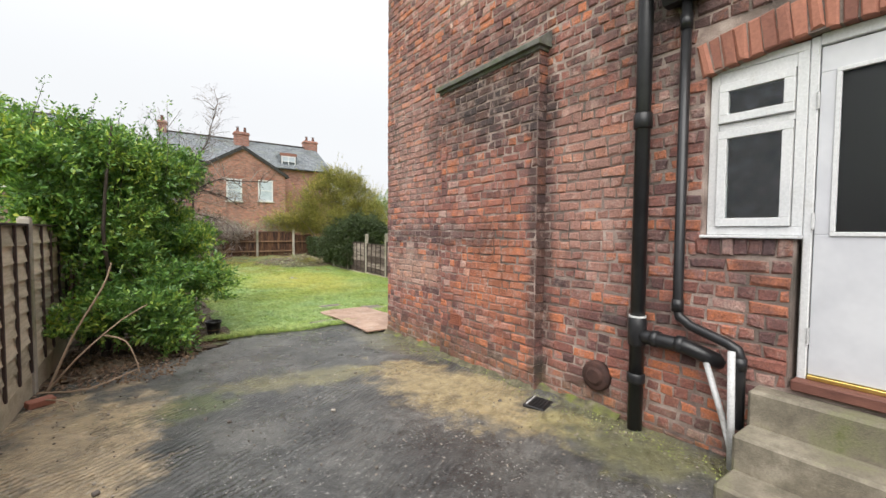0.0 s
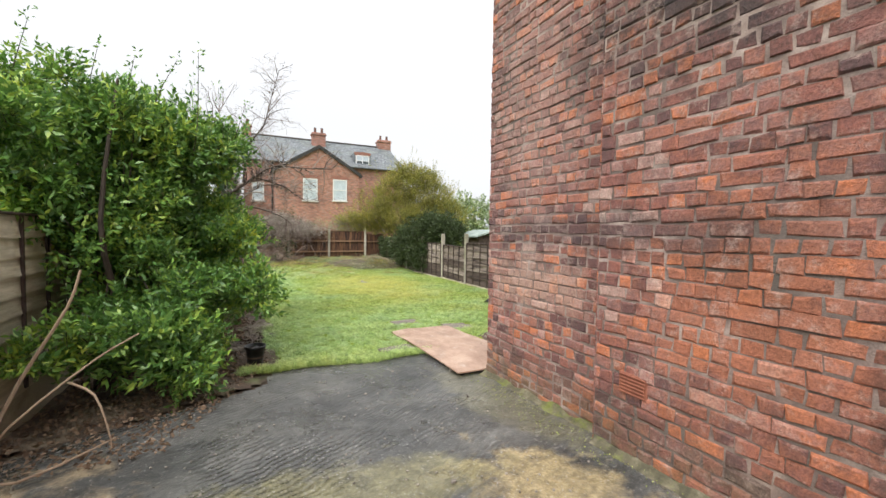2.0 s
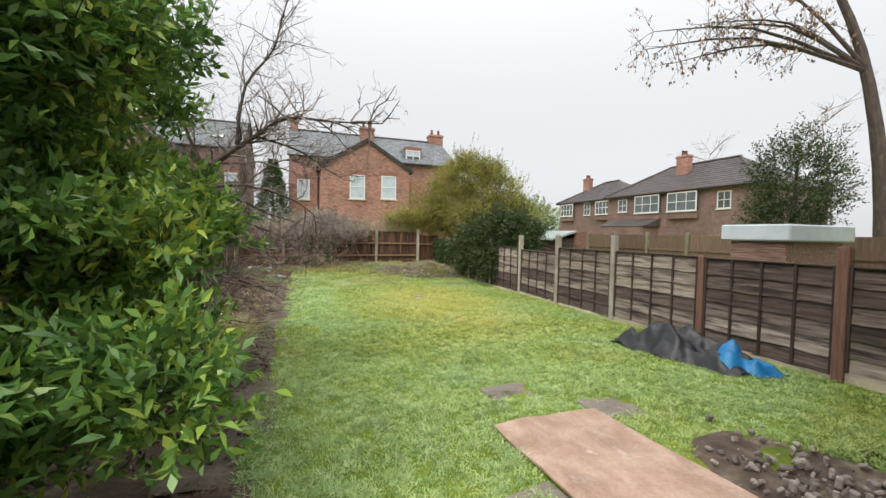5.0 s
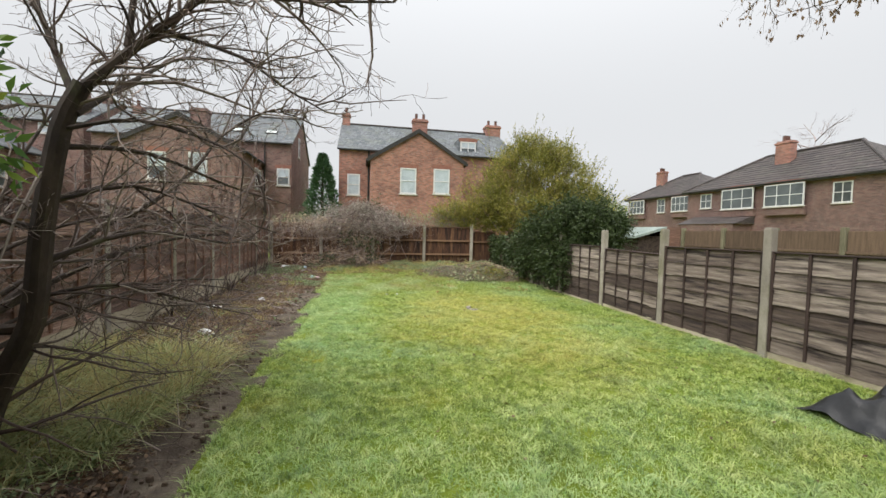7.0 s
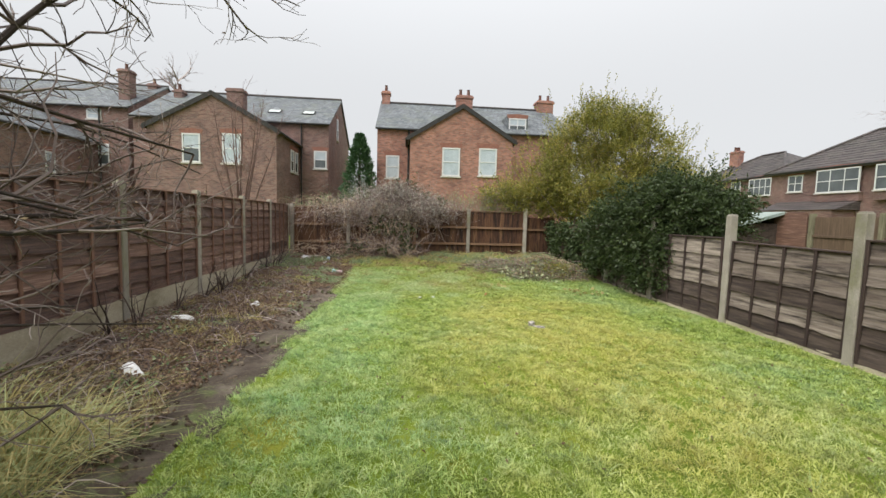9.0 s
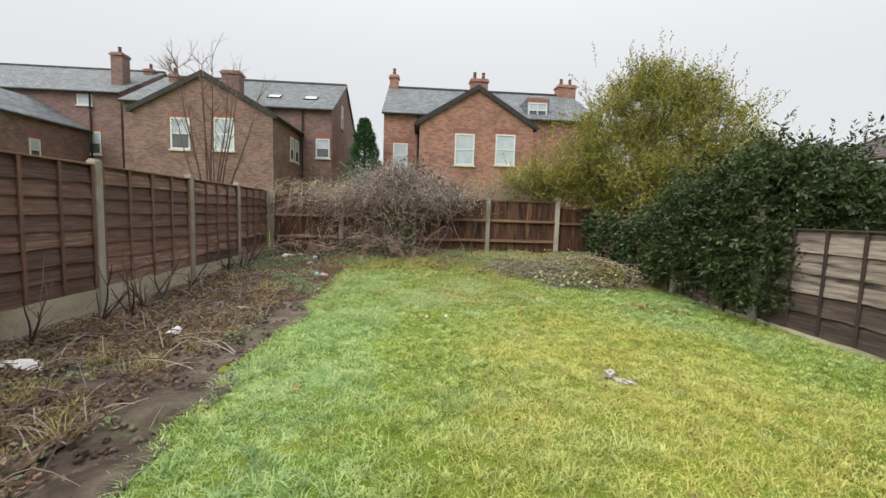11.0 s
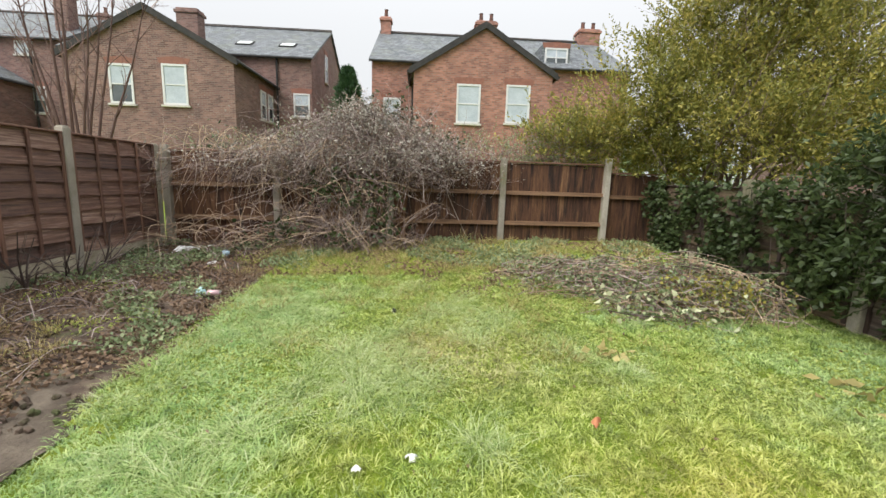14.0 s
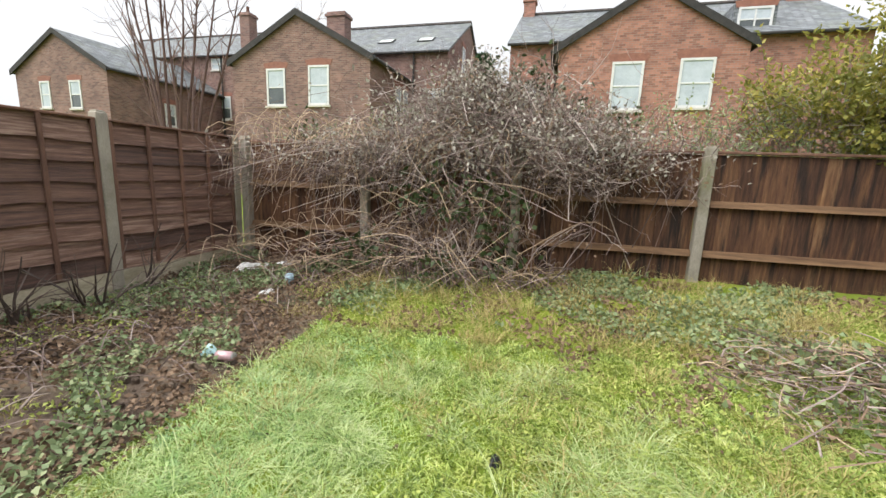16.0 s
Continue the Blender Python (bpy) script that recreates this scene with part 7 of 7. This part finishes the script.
part("can_end", Build().tube([(cx_ + 0.06, cy_ + 0.02, cz_), (cx_ + 0.063, cy_ + 0.02, cz_)], [0.026, 0.026], 16), PLASTIC_GREY, can)
solid("blue_wrapper", heap(cx_ - 0.14, cy_ + 0.02, 0.07, 0.05, 0.07, 17, 0.015), surface("pale_blue_wrap", [(0.3, (0.25, 0.45, 0.5)), (0.7, (0.45, 0.65, 0.68))], 5, rough=0.35), "small pale blue plastic wrapper on the soil", "litter", smooth=True)
solid("blue_cup", Build().tube([(0.2, 21.27, level(0.2, 21.27)), (0.21, 21.24, level(0.2, 21.27) + 0.1)], [0.035, 0.045], 14), surface("faded_blue_plastic", [(0.3, (0.3, 0.42, 0.5)), (0.7, (0.45, 0.56, 0.62))], 5), "faded blue plastic cup among leaf litter", "cup", smooth=True)
solid("white_bin_lid", heap(-0.25, 21.75, 0.12, 0.08, 0.04, 23, 0.02), RAG_WHITE, "flat pale plastic scrap against the bed edge", "litter", smooth=True)
# knotted rope end and small scraps on the lawn
rope = thing("rope_end", "short knotted grey-white rope end lying on the lawn", "rope")
ROPE = surface("grey_rope", [(0.3, (0.25, 0.22, 0.2)), (0.7, (0.6, 0.56, 0.53))], 30, rough=0.9, bump=0.6, bump_scale=120)
rz = level(4.15, 15.35) + 0.045
for k in range(3):
    tw_ = [(4.1 + 0.016 * i + 0.012 * math.cos(i * 0.9 + k * 2.1), 15.45 - 0.02 * i + 0.012 * math.sin(i * 0.9 + k * 2.1), rz + 0.012 * math.cos(i * 0.7 + k)) for i in range(9)]
    part("strand", Build().tube(tw_, 0.011, 7), ROPE, rope, smooth=True)
kn = [(4.1 + 0.035 * math.cos(a), 15.45 + 0.03 * math.sin(a), rz + 0.02 + 0.02 * math.sin(1.5 * a)) for a in np.linspace(0, 11, 26)]
part("knot", Build().tube(kn, 0.014, 7), ROPE, rope, smooth=True)
for x, y, a in ((2.84, 17.42, 0.045), (2.58, 17.33, 0.04), (3.6, 16.6, 0.03)):
    solid("paper_scrap", heap(x, y, a * 0.8, a * 0.5, 0.03, int(x * 10), 0.01), RAG_WHITE, "small white paper scrap caught in the grass", "litter", smooth=True)
solid("black_plastic_scrap", heap(2.62, 19.45, 0.03, 0.06, 0.05, 5, 0.01), PLASTIC_BLACK, "small black plastic scrap in long grass", "litter", smooth=True)
for x, y, a in ((3.89, 17.7, 0.06), (1.54, 15.24, 0.06)):
    solid("fallen_leaf", heap(x, y, a * 0.7, a * 0.4, 0.03, 11, 0.01, 0.5, 0.6), surface("rusty_leaf", [(0.3, (0.3, 0.09, 0.04)), (0.7, (0.5, 0.22, 0.1))], 20, rough=0.6), "single rust-orange fallen leaf on the lawn", "leaf", smooth=True)
loose = thing("loose_brick", "orange brick end lying by the fence foot", "brick")
part("brick_body", Build().box((-0.1, -0.05, 0), (0.1, 0.05, 0.065), 0.008, pose(-0.92, 5.25, level(-0.9, 5.2), 5, 0, 30)), ARCH_BRICK, loose)
rub, rnd = Build(), random.Random(71)
for i in range(240):
    x, y, s = rnd.gauss(4.4, 0.3), rnd.gauss(7.0, 0.35), 0.008 + 0.036 * rnd.random() ** 2.5
    rub.box((-s, -s * 0.7, -s * 0.5), (s, s * 0.7, s * 0.5), s * 0.3, pose(x, y, level(x, y) + 0.05, rnd.uniform(0, 90), rnd.uniform(0, 90), rnd.uniform(0, 180)))
tagged(solid("rubble", rub, STONE, "small broken stones and rubble on loose soil", "rubble"), kind="stuff")
grit = Build()
for i in range(1100):
    x, y, s = rnd.uniform(-1.0, 3.0), rnd.uniform(-0.5, 7.1), rnd.uniform(0.003, 0.009) * (2.2 if rnd.random() < 0.06 else 1)
    if in_yard(x, y):
        grit.box((-s, -s * 0.8, -s * 0.5), (s, s * 0.8, s * 0.6), s * 0.3, pose(x, y, level(x, y) + 0.008, rnd.uniform(0, 90), 0, rnd.uniform(0, 180)))
tagged(solid("yard_grit", grit, STONE, "scattered grit and small stones on the yard concrete", "grit"), kind="stuff")

# ---- cuttings, litter and weeds ----
pile = thing("cuttings_pile", "heap of cut stems, twigs and wilting leaves on the lawn", "garden waste")
pb1, pb2, pl, rnd = Build(), Build(), [], random.Random(81)
for i in range(900):
    a, r = rnd.uniform(0, 2 * math.pi), rnd.random() ** 0.6
    hx, hy, hr, hh = ((4.7, 20.5, 0.75, 0.22), (5.3, 20.1, 0.7, 0.48), (5.85, 19.85, 0.65, 0.5), (6.3, 19.7, 0.5, 0.36), (5.5, 19.65, 0.6, 0.3))[i % 5]
    x, y = hx + math.cos(a) * r * hr, hy + math.sin(a) * r * hr * 0.75
    z = level(x, y) + 0.03 + (1 - r * r) * rnd.uniform(0.1, 1.1) * hh
    d = Vector((rnd.gauss(0.25, 0.7), rnd.gauss(-0.1, 0.7), rnd.gauss(0, 0.14)))
    L = rnd.uniform(0.2, 0.75)
    p, q = Vector((x, y, z)) - d * L / 2, Vector((x, y, z)) + d * L / 2
    q.z, p.z = max(q.z, level(q.x, q.y) + 0.01), max(p.z, level(p.x, p.y) + 0.01)
    limb(pb2 if rnd.random() < 0.28 else pb1, [p, p.lerp(q, 0.35) + Vector((rnd.gauss(0, 0.07), rnd.gauss(0, 0.07), rnd.uniform(-0.02, 0.07))), p.lerp(q, 0.7) + Vector((rnd.gauss(0, 0.07), rnd.gauss(0, 0.07), rnd.uniform(-0.02, 0.05))), q], rnd.uniform(0.003, 0.0065), 0.002, 4)
    pl += [(x + rnd.gauss(0, 0.1), y + rnd.gauss(0, 0.1), z + rnd.gauss(0.01, 0.03)) for _ in range(4)]
for k in range(9):
    limb(pb2, [(5.0 + rnd.uniform(0, 0.7), 20.2 + rnd.gauss(0, 0.2), 0.12), (5.9 + rnd.gauss(0, 0.15), 19.9 + rnd.gauss(0, 0.12), rnd.uniform(0.1, 0.32)), (6.4 + rnd.gauss(0, 0.12), 19.5 + rnd.gauss(0, 0.1), rnd.uniform(0.0, 0.2)), (6.3 + rnd.gauss(0, 0.15), 19.15 + rnd.gauss(0, 0.12), -0.25)], 0.006, 0.003, 5)
part("twig_work", pb1, TWIG, pile)
part("pale_stem_tangle", pb2, PALE_TWIG, pile)
pl = np.array(pl)
pl[:, 2] = np.maximum(pl[:, 2], levels(pl[:, 0], pl[:, 1]) + 0.015)
part("wilting_leaves", leaf_quads(pl + np.array([0, 0, 0.015]), rng.normal(size=pl.shape), 0.055, 0.032, 0.3), LEAF_DULL, pile)
pl2 = pl[::2] + rng.normal(size=pl[::2].shape) * np.array([0.12, 0.12, 0.02])
part("withered_leaves", leaf_quads(pl2, rng.normal(size=pl2.shape), 0.05, 0.025, 0.3), LEAF_BROWN, pile)
bigl = np.stack([rng.uniform(4.6, 6.1, 70), rng.normal(19.4, 0.2, 70), rng.uniform(-0.18, 0.08, 70)], -1)
part("pale_leaves", leaf_quads(bigl, rng.normal(size=bigl.shape) * np.array([1, 1, 0.5]), 0.085, 0.055), PALE_LEAF, pile)
yl = np.stack([rng.normal(5.9, 0.3, 900), rng.normal(19.6, 0.2, 900), rng.uniform(-0.15, 0.18, 900)], -1)
part("yellowing_leaves", leaf_quads(yl, rng.normal(size=yl.shape), 0.05, 0.03), LEAF_OLIVE, pile)


def scatter_leaves(n, region, keep, lift, length, width, flat=0.35):
    x, y = rng.uniform(region[0], region[1], n), rng.uniform(region[2], region[3], n)
    k = keep(x, y)
    x, y = x[k], y[k]
    p = np.stack([x, y, levels(x, y) + rng.uniform(0.01, lift, x.size)], -1)
    return leaf_quads(p, rng.normal(size=p.shape) * np.array([1, 1, flat]), length, width)


def stuff(name, data, mat, label, category):
    return solid(name, data, mat, label, category, kind="stuff")


stuff("leaf_litter", join(scatter_leaves(46000, (-1.08, 1.0, 9.0, 22.3), lambda x, y: (lumps(x, y, 1.4) > 0.3) & ((x < 0.45 + 0.3 * lumps(x, y, 4.0)) | (y > 18.2)), 0.05, 0.042, 0.024),
                          scatter_leaves(5000, (1, 6.8, 20.6, 22.3), lambda x, y: lumps(x, y, 1.3, 3.0) > 0.45, 0.05, 0.055, 0.035),
                          scatter_leaves(3000, (-1.0, 0.9, 5.5, 8.3), lambda x, y: x < 0.3 + (y - 6) * 0.4, 0.03, 0.045, 0.025),
                          scatter_leaves(2600, (2.9, 4.4, 20.0, 21.4), lambda x, y: lumps(x, y, 2.0, 1.0) > 0.5, 0.03, 0.05, 0.03)), LEAF_BROWN, "dead brown leaf litter over the bed", "leaf litter")
stuff("low_weeds", join(scatter_leaves(15000, (-1.05, 0.9, 18.5, 22.3), lambda x, y: lumps(x, y, 1.2, 1.5) > 0.55, 0.08, 0.042, 0.028, 0.7),
                        scatter_leaves(15000, (0.8, 6.7, 20.8, 22.3), lambda x, y: lumps(x, y, 1.1, 2.5) > 0.52, 0.09, 0.045, 0.03, 0.7),
                        scatter_leaves(6000, (-1.05, 0.4, 8.5, 13.5), lambda x, y: lumps(x, y, 1.3, 4.0) > 0.5, 0.1, 0.05, 0.022, 0.7),
                        scatter_leaves(2600, (-1.0, 0.7, 13.5, 18.5), lambda x, y: lumps(x, y, 1.6, 5.0) > 0.62, 0.06, 0.045, 0.03)), LEAF_DULL, "low dull green weeds over the bed and back lawn", "weeds")
stuff("moss_cushions", join(scatter_leaves(56000, (0.9, 6.4, 17.8, 21.9), lambda x, y: lumps(x, y, 1.0, 0.5) > 0.38, 0.035, 0.03, 0.016, 0.8),
                            scatter_leaves(7000, (-1.0, 0.8, 18.8, 21.8), lambda x, y: lumps(x, y, 1.5, 2.2) > 0.62, 0.04, 0.035, 0.018, 0.8),
                            scatter_leaves(9000, (1.0, 3.1, -0.5, 7.1), lambda x, y: (x > 2.72 + 0.2 * lumps(y, y * 2, 2.0)), 0.012, 0.014, 0.008, 0.8)), MOSS, "bright yellow-green moss cushions", "moss")
clods, rnd = Build(), random.Random(95)
for i in range(4200):
    x, y, q = rnd.uniform(-1.05, 0.9), rnd.uniform(8.6, 22.0), rnd.uniform(0.006, 0.026)
    if x < 0.95:
        clods.box((-q, -q * 0.8, -q * 0.6), (q, q * 0.8, q * 0.6), q * 0.4, pose(x, y, level(x, y) + q * 0.4, rnd.uniform(0, 90), rnd.uniform(0, 90), rnd.uniform(0, 180)))
stuff("soil_clods", clods, SOIL, "crumbled clods of soil over the bed", "soil")
litter_stems, rnd = Build(), random.Random(91)
for i in range(950):
    x, y = rnd.uniform(-1.0, 0.55 if i % 7 else 0.8), rnd.uniform(9.5, 22.0)
    a, L = rnd.uniform(0, math.pi), rnd.uniform(0.1, 0.6)
    z = level(x, y) + 0.03
    dx, dy = math.cos(a) * L / 2, math.sin(a) * L / 2
    limb(litter_stems, [(x - dx, y - dy, level(x - dx, y - dy) + 0.02), (x, y, z + rnd.uniform(0.0, 0.16) * (1 if rnd.random() < 0.4 else 0.4)), (x + dx, y + dy, level(x + dx, y + dy) + 0.025)], rnd.uniform(0.003, 0.006), 0.002, 4)
stuff("fallen_stems", litter_stems, TWIG, "fallen stems and twigs lying on the bed", "twig_work")
stumps = thing("cut_shrub_stumps", "cut-back shrub stems standing against the fence", "shrub stumps")
for i, (x, y) in enumerate(((-0.95, 20.1), (-0.85, 20.15), (-0.98, 19.7), (-0.9, 19.6), (-0.95, 20.6), (-0.8, 17.2), (-0.9, 17.3), (-0.85, 15.8), (-0.92, 18.4), (-0.85, 16.6), (-0.75, 16.9), (-0.9, 14.6), (-0.8, 14.9), (-0.95, 17.8))):
    sb, rd = Build(), random.Random(i)
    for k in range(3):
        sprout(sb, (x, y, level(x, y) - 0.02), (rd.gauss(0.1, 0.3), rd.gauss(0, 0.3), 1), rd.uniform(0.3, 0.75), 0.014, 1, rd, 0, 0.25, 3, None, 5)
    part("stem_tangle", sb, TREE_TWIG, stumps)
fl = scatter_leaves(520, (1.2, 6.8, 8, 21), lambda x, y: y > 0, 0.05, 0.035, 0.02)
stuff("fallen_leaves", fl, LEAF_BROWN, "scattered fallen leaves on the lawn", "leaves")
yfl = np.stack([np.concatenate([rng.normal(4.4, 0.12, 14), rng.normal(5.9, 0.2, 26)]), np.concatenate([rng.normal(18.6, 0.1, 14), rng.normal(17.9, 0.15, 26)])], -1)
stuff("yellow_leaves", leaf_quads(np.c_[yfl, levels(yfl[:, 0], yfl[:, 1]) + 0.05], rng.normal(size=(40, 3)) * np.array([1, 1, 0.3]), 0.1, 0.06), DRY_GRASS, "pale yellow fallen leaves on the lawn", "leaves")

# ---- grass ----
lawn_edge = lambda x, y: (x > 0.93 + 0.06 * np.sin(y * 1.9) + 0.04 * np.sin(y * 5.1)) & ((y > 7.32 + 0.05 * np.sin(x * 2.1) + 0.04 * np.sin(x * 5.3)) | (x > 3.9)) & ~((x > 2.8) & (x < 3.9) & (y < 8.55)) & ~(((x - 4.4) ** 2 / 0.45 + (y - 7.0) ** 2 / 0.7) < 1) & ~((np.abs(x - 3.34) < 0.25) & (np.abs(y - 9.15) < 0.18)) & ~((np.abs(x - 4.1) < 0.25) & (np.abs(y - 8.55) < 0.18))
stuff("lawn_grass", join(tufts(24000, 12, (0.9, 7.15, 6.3, 14.5), 0.026, 0.0072, 1.9, 0.055, lawn_edge),
                         tufts(24000, 12, (0.9, 7.15, 14.5, 20.6), 0.026, 0.0072, 1.9, 0.055, lawn_edge),
                         tufts(5200, 26, (0.9, 7.15, 7.2, 20.6), 0.044, 0.0055, 2.2, 0.045, lawn_edge)), GRASS, "short green lawn grass, dew-covered", "grass")
stuff("long_grass", join(tufts(1500, 56, (0.9, 5.0, 17.0, 20.3), 0.062, 0.0042, 3.2, 0.075, lambda x, y: lumps(x, y, 2.2, 3.3) > 0.4 + 0.14 * np.abs(y - 18.9) + 0.16 * np.maximum(x - 2.6, 0)),
                         tufts(420, 26, (1.0, 6.5, 8.0, 17.0), 0.045, 0.0045, 1.8, 0.05, lawn_edge)), GRASS_LONG, "long pale frosted grass lying in tufts", "grass")
stuff("bed_grass", tufts(380, 40, (-0.95, 0.42, 10.25, 12.6), 0.2, 0.009, 2.4, 0.1, lambda x, y: lumps(x, y, 1.5, 1.0) > 0.4), BED_GRASS, "long green grass flopping over the bed edge", "grass")
stuff("dry_grass", join(tufts(130, 36, (-0.9, 0.45, 10.3, 12.8), 0.22, 0.007, 2.4, 0.09),
                        tufts(240, 30, (-1.0, 0.5, 13, 19), 0.08, 0.004, 1.4, 0.07),
                        tufts(420, 30, (0.6, 6.5, 20.6, 22.2), 0.13, 0.004, 1.7, 0.08), tufts(200, 30, (1.0, 5.0, 18.5, 20.8), 0.08, 0.004, 2.0, 0.07)), DRY_GRASS, "straw-coloured rough grass tufts along the bed", "grass")
stuff("yard_edge_grass", tufts(2600, 16, (0.6, 3.0, 6.95, 7.6), 0.055, 0.006, 1.3, 0.05, lambda x, y: np.abs(y - 7.24 - 0.05 * np.sin(x * 2.1) - 0.04 * np.sin(x * 5.3)) < 0.1), GRASS, "ragged turf edge over the concrete", "grass")

# ---- single bricks of the wall nearest the yard ----
PIECE_MESH = {}
for x, y, z, l in pieces:
    key = (round(l / 0.012), int(z * 1000) % 5)
    if key not in PIECE_MESH:
        PIECE_MESH[key] = to_mesh("brick", brick_piece(l, 0.079, seed=key[0] * 7 + key[1]), BRICK_PIECE)
    o = part("brick", PIECE_MESH[key], None, wall_part)
    o.location = (x, y, z)
